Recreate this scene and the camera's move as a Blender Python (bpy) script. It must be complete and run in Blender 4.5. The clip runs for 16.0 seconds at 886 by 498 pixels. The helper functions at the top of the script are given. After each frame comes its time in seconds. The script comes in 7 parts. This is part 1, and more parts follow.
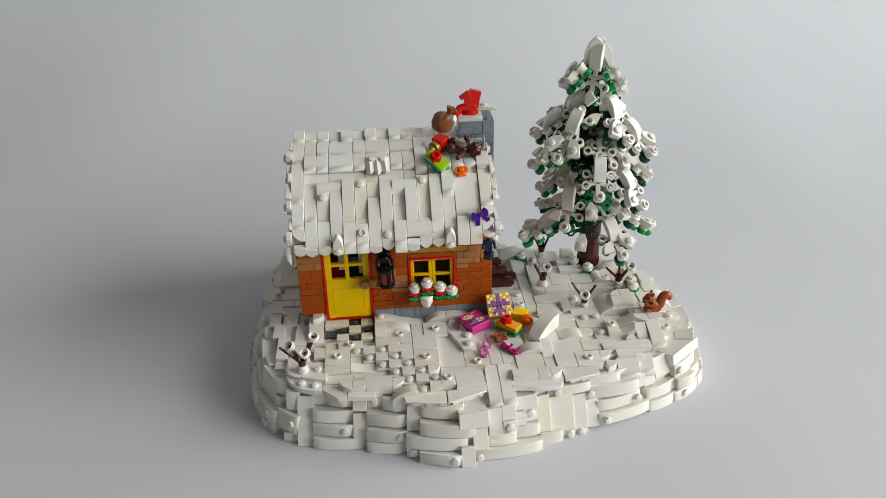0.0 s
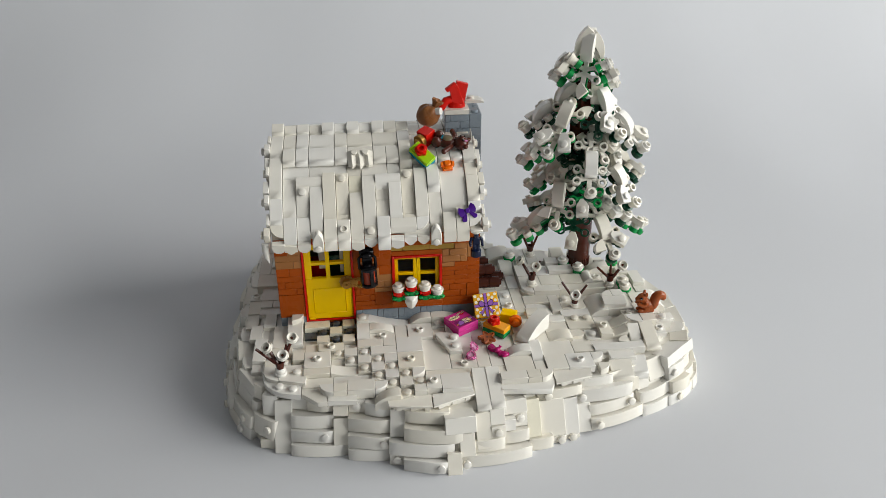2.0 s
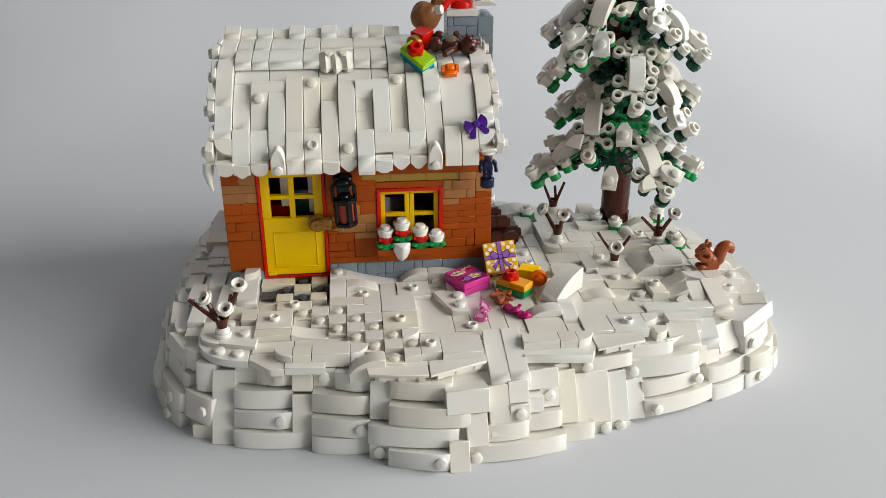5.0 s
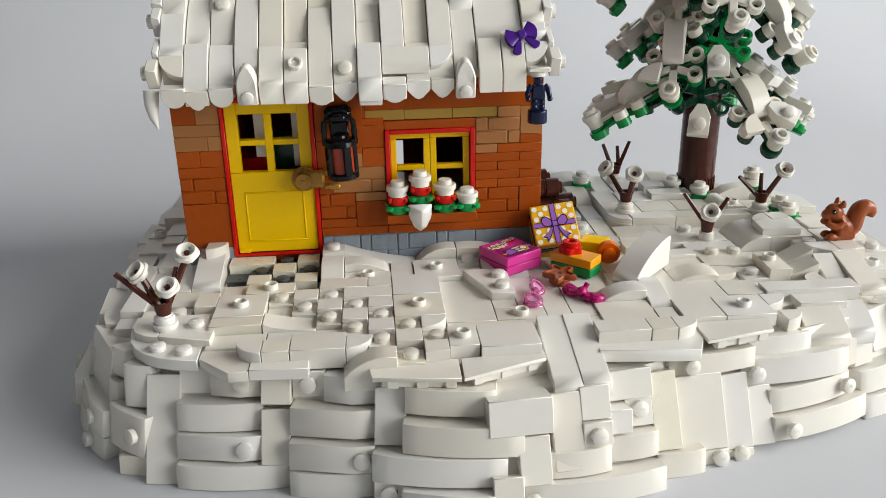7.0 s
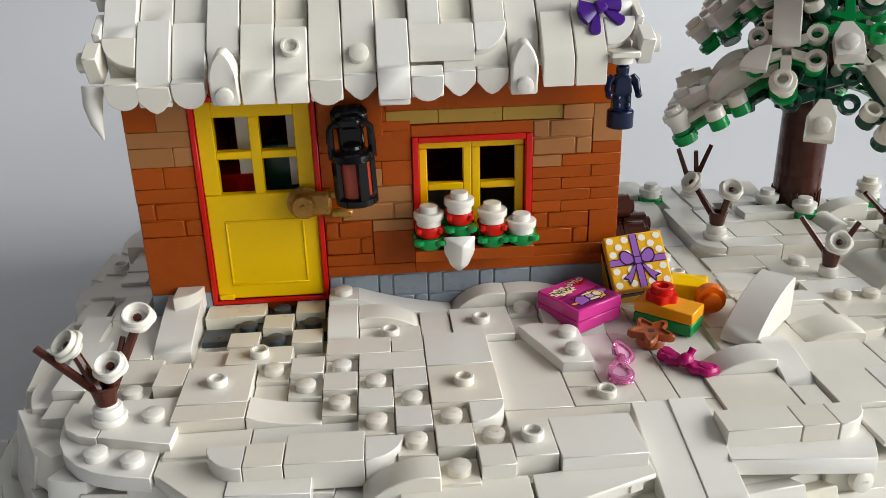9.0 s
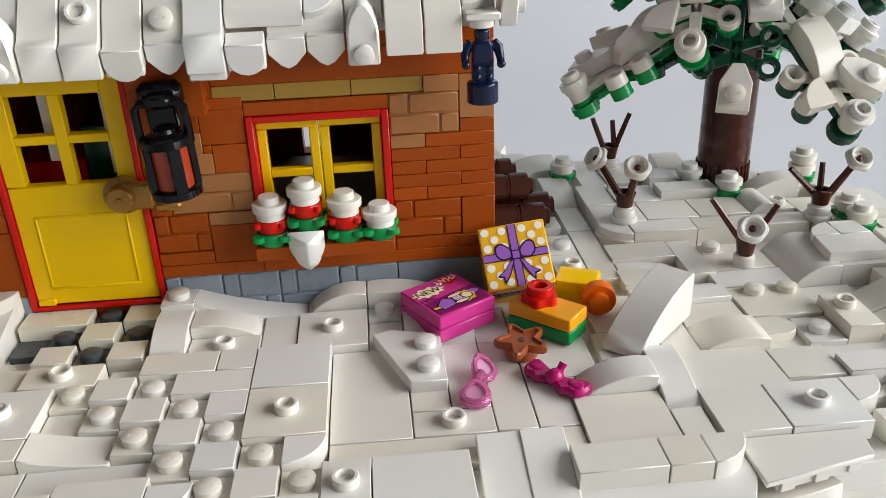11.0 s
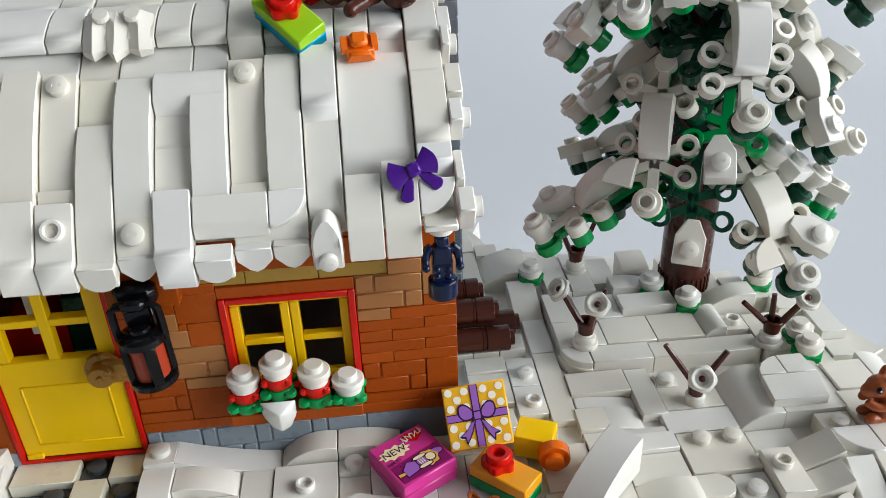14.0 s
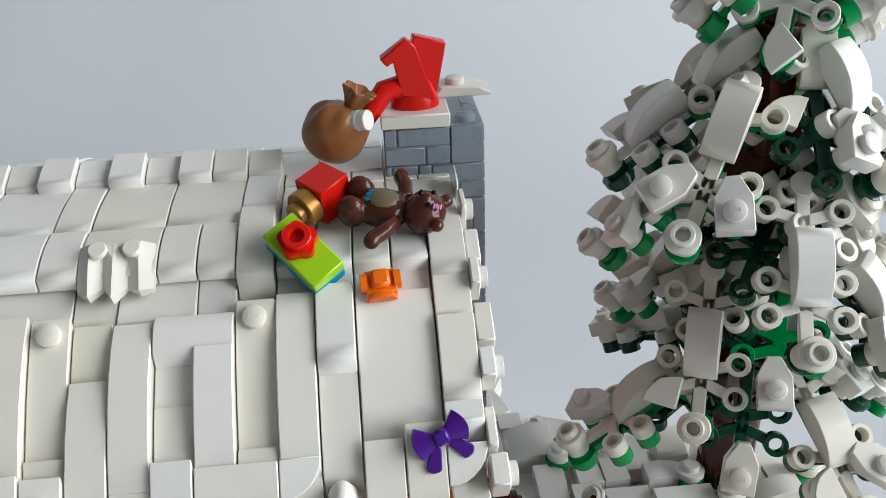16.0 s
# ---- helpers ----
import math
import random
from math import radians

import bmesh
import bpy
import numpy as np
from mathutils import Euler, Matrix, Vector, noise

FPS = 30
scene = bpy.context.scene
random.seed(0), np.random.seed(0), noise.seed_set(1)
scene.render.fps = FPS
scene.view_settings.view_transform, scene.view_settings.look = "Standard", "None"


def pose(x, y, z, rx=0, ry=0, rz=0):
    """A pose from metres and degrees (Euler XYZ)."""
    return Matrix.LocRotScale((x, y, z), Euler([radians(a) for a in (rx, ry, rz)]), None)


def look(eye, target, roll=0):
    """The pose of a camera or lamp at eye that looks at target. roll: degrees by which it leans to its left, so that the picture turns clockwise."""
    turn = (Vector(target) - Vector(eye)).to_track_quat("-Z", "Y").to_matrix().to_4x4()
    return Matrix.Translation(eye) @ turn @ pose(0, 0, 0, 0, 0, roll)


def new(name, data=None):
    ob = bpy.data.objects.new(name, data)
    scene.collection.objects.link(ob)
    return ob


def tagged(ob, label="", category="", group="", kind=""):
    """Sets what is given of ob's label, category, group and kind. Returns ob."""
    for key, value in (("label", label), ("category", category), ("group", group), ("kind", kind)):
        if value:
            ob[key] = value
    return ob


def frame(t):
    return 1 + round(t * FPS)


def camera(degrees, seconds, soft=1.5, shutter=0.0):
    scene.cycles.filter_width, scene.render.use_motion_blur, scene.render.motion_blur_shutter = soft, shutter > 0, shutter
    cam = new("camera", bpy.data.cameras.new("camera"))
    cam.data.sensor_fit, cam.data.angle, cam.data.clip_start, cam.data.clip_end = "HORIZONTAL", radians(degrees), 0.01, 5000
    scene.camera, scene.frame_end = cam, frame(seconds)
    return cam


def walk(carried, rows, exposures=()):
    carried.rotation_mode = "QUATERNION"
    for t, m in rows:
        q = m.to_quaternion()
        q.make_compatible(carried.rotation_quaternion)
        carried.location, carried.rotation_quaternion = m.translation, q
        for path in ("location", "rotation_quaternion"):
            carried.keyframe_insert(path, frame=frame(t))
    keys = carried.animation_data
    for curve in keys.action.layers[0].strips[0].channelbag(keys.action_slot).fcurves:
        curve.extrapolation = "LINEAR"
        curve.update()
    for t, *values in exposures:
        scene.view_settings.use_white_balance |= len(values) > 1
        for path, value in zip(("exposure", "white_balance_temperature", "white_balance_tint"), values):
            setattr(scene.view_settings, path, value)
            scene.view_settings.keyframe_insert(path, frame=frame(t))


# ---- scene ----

cam = camera(56.1, 16.0, soft=0.65)
PATH = [
    (0, (0.05738, -0.47111, 0.35628), (0.08535, -0.12410, 0.15929), -0.89),
    (0.5, (0.05563, -0.47011, 0.35719), (0.08652, -0.12370, 0.15958), -0.63),
    (1, (0.05545, -0.46950, 0.35684), (0.08818, -0.12274, 0.16016), -0.54),
    (1.5, (0.05604, -0.46384, 0.34887), (0.09089, -0.11587, 0.15469), -0.25),
    (2, (0.05731, -0.45499, 0.33836), (0.09356, -0.10644, 0.14548), -0.18),
    (2.5, (0.05849, -0.44118, 0.32257), (0.09612, -0.09086, 0.13320), -0.01),
    (3, (0.06095, -0.42636, 0.30506), (0.09826, -0.07556, 0.11652), -0.01),
    (3.5, (0.06184, -0.41844, 0.29034), (0.09775, -0.06504, 0.10644), -0.14),
    (4, (0.06437, -0.40755, 0.26886), (0.10193, -0.05169, 0.09011), 0.02),
    (4.2, (0.06354, -0.40177, 0.26011), (0.10281, -0.04456, 0.08445), 0.19),
    (6.3, (0.06971, -0.31885, 0.16887), (0.10176, 0.04915, 0.01543), -0.45),
    (6.5, (0.06973, -0.30987, 0.16388), (0.10175, 0.05917, 0.01295), -0.63),
    (7, (0.06907, -0.28543, 0.15123), (0.09864, 0.08521, 0.00374), -1.06),
    (7.5, (0.06589, -0.26412, 0.14684), (0.09456, 0.10728, 0.00112), -1.28),
    (8, (0.06399, -0.24257, 0.14050), (0.09202, 0.12770, -0.00822), -1.32),
    (8.2, (0.06286, -0.23632, 0.14035), (0.09128, 0.13335, -0.00977), -1.27),
    (10.3, (0.07703, -0.18076, 0.13466), (0.10440, 0.18656, -0.02131), -1.62),
    (10.5, (0.08277, -0.18008, 0.13538), (0.11140, 0.18503, -0.02547), -1.67),
    (11, (0.10078, -0.18220, 0.13446), (0.12918, 0.17786, -0.03746), -2.09),
    (11.5, (0.11514, -0.18559, 0.13761), (0.14370, 0.16994, -0.04345), -2.25),
    (12, (0.11972, -0.18697, 0.14128), (0.14802, 0.16513, -0.04641), -2.33),
    (12.5, (0.11975, -0.18807, 0.15335), (0.14738, 0.15926, -0.04311), -2.30),
    (13, (0.11731, -0.18405, 0.16978), (0.14641, 0.15847, -0.03475), -2.00),
    (13.5, (0.11345, -0.17611, 0.18328), (0.14425, 0.16513, -0.02314), -1.69),
    (14, (0.11075, -0.16519, 0.18947), (0.14073, 0.17846, -0.01304), -1.95),
    (14.5, (0.10842, -0.15541, 0.19656), (0.13742, 0.19085, -0.00160), -2.31),
    (15, (0.10694, -0.14312, 0.20541), (0.13539, 0.20624, 0.01269), -2.32),
    (15.5, (0.10881, -0.13516, 0.21429), (0.13553, 0.21569, 0.02407), -2.25),
    (16, (0.11113, -0.12663, 0.22107), (0.13847, 0.22447, 0.03139), -2.04),
]
walk(cam, [(t, look(eye, target, roll)) for t, eye, target, roll in PATH],
     [(0.0, -0.15, 6560, 7), (4.0, -0.08, 6620, 7), (7.0, 0.03, 6560, 8), (9.0, 0.06, 6500, 8), (11.5, 0.0, 6360, 9), (12.5, -0.03, 6280, 9), (13.0, -0.02, 6230, 8), (14.0, 0.05, 6130, 7), (16.0, 0.0, 6120, 7)])

# ---- light: an unseen grey room with one large window beside the table ----
scene.view_settings.exposure = 0.0
world = bpy.data.worlds.new("sky")
scene.world = world
world.use_nodes = True
wn = world.node_tree
sky = wn.nodes.new("ShaderNodeTexSky")
sky.sky_type = "NISHITA"
sky.sun_disc = False
sky.sun_elevation, sky.sun_rotation = radians(38), radians(75)
wn.links.new(sky.outputs["Color"], wn.nodes["Background"].inputs["Color"])
wn.nodes["Background"].inputs["Strength"].default_value = 0.1

WIN_Y0, WIN_Y1, WIN_Z0, WIN_Z1, WALL_X = -2.25, 0.50, 0.20, 2.05, 2.25
lamp = bpy.data.lights.new("window_daylight", "AREA")
lamp.shape, lamp.size, lamp.size_y = "RECTANGLE", WIN_Y1 - WIN_Y0, WIN_Z1 - WIN_Z0
lamp.energy = 124
lamp.color = (1.0, 0.985, 0.965)
lamp_ob = new("window_daylight", lamp)
lamp_ob.matrix_basis = look((WALL_X + 0.05, (WIN_Y0 + WIN_Y1) / 2, (WIN_Z0 + WIN_Z1) / 2),
                            (0, (WIN_Y0 + WIN_Y1) / 2, (WIN_Z0 + WIN_Z1) / 2))


# ---- materials ----
def links(mat):
    nt = mat.node_tree
    return nt, nt.nodes, nt.links, nt.nodes["Principled BSDF"]


def plastic(name, colour, rough=0.22, vary=0.05, grime=0.06, trans=0.0, metal=0.0, sss=0.0, aged=None, gloss=0.36):
    """Moulded plastic: small differences from piece to piece, fine scratches, faint dust."""
    mat = bpy.data.materials.new(name)
    mat.use_nodes = True
    nt, n, l, b = links(mat)
    info = n.new("ShaderNodeObjectInfo")
    tc = n.new("ShaderNodeTexCoord")
    big = n.new("ShaderNodeTexNoise")
    big.inputs["Scale"].default_value, big.inputs["Detail"].default_value = 90, 4
    fine = n.new("ShaderNodeTexNoise")
    fine.inputs["Scale"].default_value, fine.inputs["Detail"].default_value = 260, 2
    l.new(tc.outputs["Object"], big.inputs["Vector"])
    l.new(tc.outputs["Object"], fine.inputs["Vector"])
    ramp = n.new("ShaderNodeMapRange")
    ramp.inputs["To Min"].default_value, ramp.inputs["To Max"].default_value = 1 - vary, 1 + vary
    l.new(info.outputs["Random"], ramp.inputs["Value"])
    dirt = n.new("ShaderNodeMapRange")
    dirt.inputs["From Min"].default_value, dirt.inputs["From Max"].default_value = 0.35, 0.75
    dirt.inputs["To Min"].default_value, dirt.inputs["To Max"].default_value = 1.0, 1 - grime
    l.new(big.outputs["Fac"], dirt.inputs["Value"])
    mul = n.new("ShaderNodeMath")
    mul.operation = "MULTIPLY"
    l.new(ramp.outputs["Result"], mul.inputs[0])
    l.new(dirt.outputs["Result"], mul.inputs[1])
    mix = n.new("ShaderNodeVectorMath")
    mix.operation = "SCALE"
    mix.inputs[0].default_value = colour
    if aged:
        turn = n.new("ShaderNodeMath")
        turn.operation = "FRACT"
        seven = n.new("ShaderNodeMath")
        seven.operation = "MULTIPLY"
        seven.inputs[1].default_value = 7.31
        l.new(info.outputs["Random"], seven.inputs[0])
        l.new(seven.outputs["Value"], turn.inputs[0])
        tone = n.new("ShaderNodeMix")
        tone.data_type = "RGBA"
        tone.inputs[6].default_value, tone.inputs[7].default_value = (*colour, 1), (*aged, 1)
        l.new(turn.outputs["Value"], tone.inputs[0])
        l.new(tone.outputs[2], mix.inputs[0])
    l.new(mul.outputs["Value"], mix.inputs["Scale"])
    l.new(mix.outputs["Vector"], b.inputs["Base Color"])
    rr = n.new("ShaderNodeMapRange")
    rr.inputs["To Min"].default_value, rr.inputs["To Max"].default_value = rough * 0.85, rough * 1.25
    both = n.new("ShaderNodeMath")
    both.operation = "ADD"
    smear = n.new("ShaderNodeTexNoise")
    smear.inputs["Scale"].default_value, smear.inputs["Detail"].default_value = 70, 2
    smear.inputs["Distortion"].default_value = 1.2
    l.new(tc.outputs["Object"], smear.inputs["Vector"])
    l.new(fine.outputs["Fac"], both.inputs[0])
    l.new(smear.outputs["Fac"], both.inputs[1])
    rr.inputs["From Min"].default_value, rr.inputs["From Max"].default_value = 0.7, 1.35
    l.new(both.outputs["Value"], rr.inputs["Value"])
    l.new(rr.outputs["Result"], b.inputs["Roughness"])
    bump = n.new("ShaderNodeBump")
    bump.inputs["Strength"].default_value, bump.inputs["Distance"].default_value = 0.035, 0.0001
    l.new(big.outputs["Fac"], bump.inputs["Height"])
    l.new(bump.outputs["Normal"], b.inputs["Normal"])
    b.inputs["IOR"].default_value = 1.5
    b.inputs["Specular IOR Level"].default_value = gloss
    b.inputs["Metallic"].default_value = metal
    b.inputs["Transmission Weight"].default_value = trans
    if sss:
        b.inputs["Subsurface Weight"].default_value = sss
        b.inputs["Subsurface Radius"].default_value = (0.001, 0.0008, 0.0006)
        b.inputs["Subsurface Scale"].default_value = 0.5
    return mat


def paper(name, colour):
    mat = bpy.data.materials.new(name)
    mat.use_nodes = True
    nt, n, l, b = links(mat)
    tc = n.new("ShaderNodeTexCoord")
    noise_tex = n.new("ShaderNodeTexNoise")
    noise_tex.inputs["Scale"].default_value, noise_tex.inputs["Detail"].default_value = 3, 3
    l.new(tc.outputs["Object"], noise_tex.inputs["Vector"])
    mr = n.new("ShaderNodeMapRange")
    mr.inputs["To Min"].default_value, mr.inputs["To Max"].default_value = 0.97, 1.03
    l.new(noise_tex.outputs["Fac"], mr.inputs["Value"])
    sc = n.new("ShaderNodeVectorMath")
    sc.operation = "SCALE"
    sc.inputs[0].default_value = colour
    l.new(mr.outputs["Result"], sc.inputs["Scale"])
    l.new(sc.outputs["Vector"], b.inputs["Base Color"])
    grain = n.new("ShaderNodeTexNoise")
    grain.inputs["Scale"].default_value = 1500
    l.new(tc.outputs["Object"], grain.inputs["Vector"])
    bump = n.new("ShaderNodeBump")
    bump.inputs["Strength"].default_value, bump.inputs["Distance"].default_value = 0.08, 0.0003
    l.new(grain.outputs["Fac"], bump.inputs["Height"])
    broad = n.new("ShaderNodeTexNoise")
    broad.inputs["Scale"].default_value, broad.inputs["Detail"].default_value = 2.4, 1
    l.new(tc.outputs["Object"], broad.inputs["Vector"])
    wave = n.new("ShaderNodeBump")
    wave.inputs["Strength"].default_value, wave.inputs["Distance"].default_value = 0.5, 0.035
    l.new(broad.outputs["Fac"], wave.inputs["Height"])
    l.new(wave.outputs["Normal"], bump.inputs["Normal"])
    l.new(bump.outputs["Normal"], b.inputs["Normal"])
    b.inputs["Roughness"].default_value = 0.75
    return mat


WHITE = plastic("white_plastic", (0.765, 0.748, 0.706), 0.21, 0.03, 0.04, aged=(0.750, 0.708, 0.610), gloss=0.42)
CREAM = plastic("aged_white_plastic", (0.78, 0.74, 0.60), 0.3)
BROWN = plastic("dark_orange_plastic", (0.38, 0.071, 0.006), 0.28, 0.08, gloss=0.14)
NOUGAT = plastic("nougat_plastic", (0.40, 0.170, 0.055), 0.3, 0.08, gloss=0.25)
GOLD_TILE = plastic("olive_gold_plastic", (0.40, 0.24, 0.035), 0.3, 0.06)
YELLOW = plastic("yellow_plastic", (0.90, 0.56, 0.001), 0.2, 0.02, gloss=0.22)
RED = plastic("red_plastic", (0.60, 0.009, 0.004), 0.2, 0.03, gloss=0.26)
GREY = plastic("sand_grey_plastic", (0.244, 0.287, 0.329), 0.28, 0.08)
DARK_GREY = plastic("dark_grey_plastic", (0.06, 0.07, 0.08), 0.3)
BLACK = plastic("black_plastic", (0.004, 0.004, 0.005), 0.13, gloss=0.25)
NAVY = plastic("dark_blue_plastic", (0.0030, 0.0084, 0.0372), 0.14)
GREEN = plastic("green_plastic", (0.004, 0.27, 0.06), 0.22, 0.1)
DARK_GREEN = plastic("dark_green_plastic", (0.006, 0.055, 0.028), 0.25, 0.1)
TRUNK = plastic("reddish_brown_plastic", (0.068, 0.017, 0.010), 0.2, 0.08)
PINK = plastic("dark_pink_plastic", (0.66, 0.045, 0.29), 0.22)
MAGENTA = plastic("magenta_plastic", (0.42, 0.004, 0.13), 0.22)
CLEAR_PINK = plastic("clear_pink_plastic", (0.95, 0.30, 0.62), 0.08, trans=0.75)
PALE_PINK = plastic("pale_pink_plastic", (0.9, 0.5, 0.72), 0.1, trans=0.4)
CLEAR_RED = plastic("clear_red_plastic", (0.46, 0.055, 0.02), 0.12, trans=0.3)
LIME = plastic("lime_plastic", (0.33, 0.60, 0.01), 0.22)
AZURE = plastic("azure_plastic", (0.0, 0.30, 0.45), 0.22)
GOLDEN = plastic("golden_yellow_plastic", (0.88, 0.46, 0.02), 0.22)
DOT_PRINT = plastic("print_pale", (0.93, 0.87, 0.72), 0.3)
ORANGE = plastic("orange_plastic", (0.85, 0.16, 0.005), 0.22)
AMBER = plastic("amber_plastic", (0.85, 0.36, 0.01), 0.22)
PURPLE = plastic("purple_plastic", (0.055, 0.008, 0.19), 0.2)
LAVENDER = plastic("lavender_print", (0.33, 0.13, 0.50), 0.3)
GOLD = plastic("pearl_gold_plastic", (0.34, 0.17, 0.03), 0.3, metal=0.4)
SACK = plastic("tan_brown_plastic", (0.25, 0.098, 0.032), 0.3)
COPPER = plastic("squirrel_brown_plastic", (0.32, 0.075, 0.018), 0.25)
INK = plastic("print_dark", (0.03, 0.01, 0.05), 0.35)
CREAM_PRINT = plastic("print_cream", (0.85, 0.75, 0.45), 0.3)
AMBER_PRINT = plastic("print_gold", (0.80, 0.42, 0.08), 0.3)
PLUM = plastic("print_plum", (0.22, 0.01, 0.12), 0.3)
PAPER = paper("white_card", (0.595, 0.605, 0.63))
# room shell, out of view; its dark grey holds down the bounced light
PLASTER = paper("room_shell_grey", (0.145, 0.152, 0.160))
# lighter grey for the unseen west wall, to bounce fill leftwards
FILL_PAINT = paper("fill_wall_paint", (0.30, 0.30, 0.305))

# ---- builders ----
S, PL = 0.008, 0.0032
WORLD = {}
CACHE = {}


def finish(bm, mat, name="mesh", sharp=0.72):
    me = bpy.data.meshes.new(name)
    bm.normal_update()
    bm.to_mesh(me)
    bm.free()
    if mat:
        me.materials.append(mat)
    me.shade_smooth()
    me.set_sharp_from_angle(angle=sharp)
    return me


def thing(name, at, label, category, group="", kind=""):
    """A top-level Empty at the thing's base."""
    ob = new(name)
    ob.empty_display_size = 0.004
    ob.matrix_basis = Matrix.Translation(at)
    WORLD[ob] = ob.matrix_basis.copy()
    return tagged(ob, label, category, group, kind)


def place(name, me, parent, m=None, label=""):
    """Links a mesh as one part under its thing, at a world pose."""
    ob = new(name, me)
    m = m if m is not None else Matrix.Identity(4)
    if parent is not None:
        ob.parent = parent
        ob.matrix_basis = WORLD[parent].inverted() @ m
    else:
        ob.matrix_basis = m
    WORLD[ob] = m.copy()
    if label:
        ob["label"] = label
    return ob


def part(name, bm, mat, parent, label="", m=None):
    return place(name, finish(bm, mat, name), parent, m, label)


def solid(name, bm, mat, m, label, category, group="", kind=""):
    return tagged(part(name, bm, mat, None, "", m), label, category, group, kind)


def add_box(bm, x0, x1, y0, y1, z0, z1, bev=0.00022, m=None, seg=1):
    r = bmesh.ops.create_cube(bm, size=1.0)
    vs = r["verts"]
    mm = Matrix.Translation(((x0 + x1) / 2, (y0 + y1) / 2, (z0 + z1) / 2)) @ Matrix.Diagonal((x1 - x0, y1 - y0, z1 - z0, 1))
    bmesh.ops.transform(bm, matrix=mm, verts=vs)
    if bev:
        es = list({e for v in vs for e in v.link_edges})
        out = bmesh.ops.bevel(bm, geom=es, offset=bev, segments=seg, affect="EDGES", profile=0.5)
        vs = list({v for f in out["faces"] for v in f.verts} | {v for v in vs if v.is_valid})
    if m is not None:
        bmesh.ops.transform(bm, matrix=m, verts=vs)
    return vs


def add_lathe(bm, profile, n=14, m=None, cap=True):
    """A turned body from (radius, height) pairs, about z."""
    rings = []
    for r, z in profile:
        rings.append([bm.verts.new((r * math.cos(2 * math.pi * k / n), r * math.sin(2 * math.pi * k / n), z)) for k in range(n)])
    for a, b in zip(rings, rings[1:]):
        for k in range(n):
            bm.faces.new((a[k], a[(k + 1) % n], b[(k + 1) % n], b[k]))
    if cap:
        bm.faces.new(rings[0][::-1])
        bm.faces.new(rings[-1])
    vs = [v for r in rings for v in r]
    if m is not None:
        bmesh.ops.transform(bm, matrix=m, verts=vs)
    return vs


def add_stud(bm, x, y, z, hollow=False, m=None):
    """A stud that stands on z, 4.8 mm wide and 1.7 mm high."""
    at = Matrix.Translation((x, y, z))
    at = m @ at if m is not None else at
    if hollow:
        add_lathe(bm, [(0.0024, -0.0001), (0.0024, 0.0016), (0.00225, 0.0018), (0.0017, 0.0018), (0.00155, 0.0016), (0.00155, 0.0004)], 14, at)
    else:
        add_lathe(bm, [(0.0024, -0.0001), (0.0024, 0.00155), (0.0022, 0.0017)], 14, at)
        for k in range(-2, 3):
            add_box(bm, -0.00011, 0.00011, -0.00045 + 0.0001 * (k % 2), 0.00045 - 0.00012 * (k % 3), 0.0016, 0.00175, 0.0, at @ pose(0.00048 * k, 0, 0, 0, 0, -14 + 9 * (k % 2)))


def add_prism(bm, outline, y0, y1, m=None, bev=0.0002):
    """Extrudes an outline in x and z along y."""
    a = [bm.verts.new((x, y0, z)) for x, z in outline]
    b = [bm.verts.new((x, y1, z)) for x, z in outline]
    n = len(outline)
    fs = [bm.faces.new(a), bm.faces.new(b[::-1])]
    for k in range(n):
        fs.append(bm.faces.new((a[k], b[k], b[(k + 1) % n], a[(k + 1) % n])))
    bmesh.ops.recalc_face_normals(bm, faces=fs)
    vs = a + b
    if bev:
        es = [e for e in {e for f in fs for e in f.edges} if len(e.link_faces) == 2 and e.calc_face_angle(0) > 0.7]
        out = bmesh.ops.bevel(bm, geom=es, offset=bev, segments=1, affect="EDGES", profile=0.5)
        vs = list({v for f in out["faces"] for v in f.verts} | {v for v in vs if v.is_valid})
    if m is not None:
        bmesh.ops.transform(bm, matrix=m, verts=vs)
    return vs


def add_tube(bm, pts, radii, n=8):
    """A round rod along points, with a radius at each."""
    rings = []
    q = None
    for k, p in enumerate(pts):
        d = (Vector(pts[min(k + 1, len(pts) - 1)]) - Vector(pts[max(k - 1, 0)])).normalized()
        q = d.to_track_quat("Z", "Y").to_matrix() if q is None else (q @ Vector((0, 0, 1))).rotation_difference(d).to_matrix() @ q
        r = radii[k] if isinstance(radii, (list, tuple)) else radii
        rings.append([bm.verts.new(Vector(p) + q @ Vector((r * math.cos(2 * math.pi * j / n), r * math.sin(2 * math.pi * j / n), 0))) for j in range(n)])
    for a, b in zip(rings, rings[1:]):
        for k in range(n):
            bm.faces.new((a[k], a[(k + 1) % n], b[(k + 1) % n], b[k]))
    bm.faces.new(rings[0][::-1])
    bm.faces.new(rings[-1])
    return [v for r in rings for v in r]


def add_blob(bm, at, size, m=None, u=12, v=8):
    r = bmesh.ops.create_uvsphere(bm, u_segments=u, v_segments=v, radius=1.0)
    mm = Matrix.Translation(at) @ (m if m is not None else Matrix.Identity(4)) @ Matrix.Diagonal((*size, 1))
    bmesh.ops.transform(bm, matrix=mm, verts=r["verts"])
    return r["verts"]


def brick_mesh(w, d, h, mat, studs=(), hollow=False, bev=0.00013, play=0.00014):
    """A block w by d by h metres, its corner at the origin, with studs at the given places (in metres) on top."""
    key = ("brick", round(w, 5), round(d, 5), round(h, 5), mat.name, tuple(studs), hollow)
    if key not in CACHE:
        bm = bmesh.new()
        add_box(bm, play, w - play, play, d - play, 0, h, bev)
        for x, y in studs:
            add_stud(bm, x, y, h, hollow)
        CACHE[key] = finish(bm, mat, "brick")
    return CACHE[key]


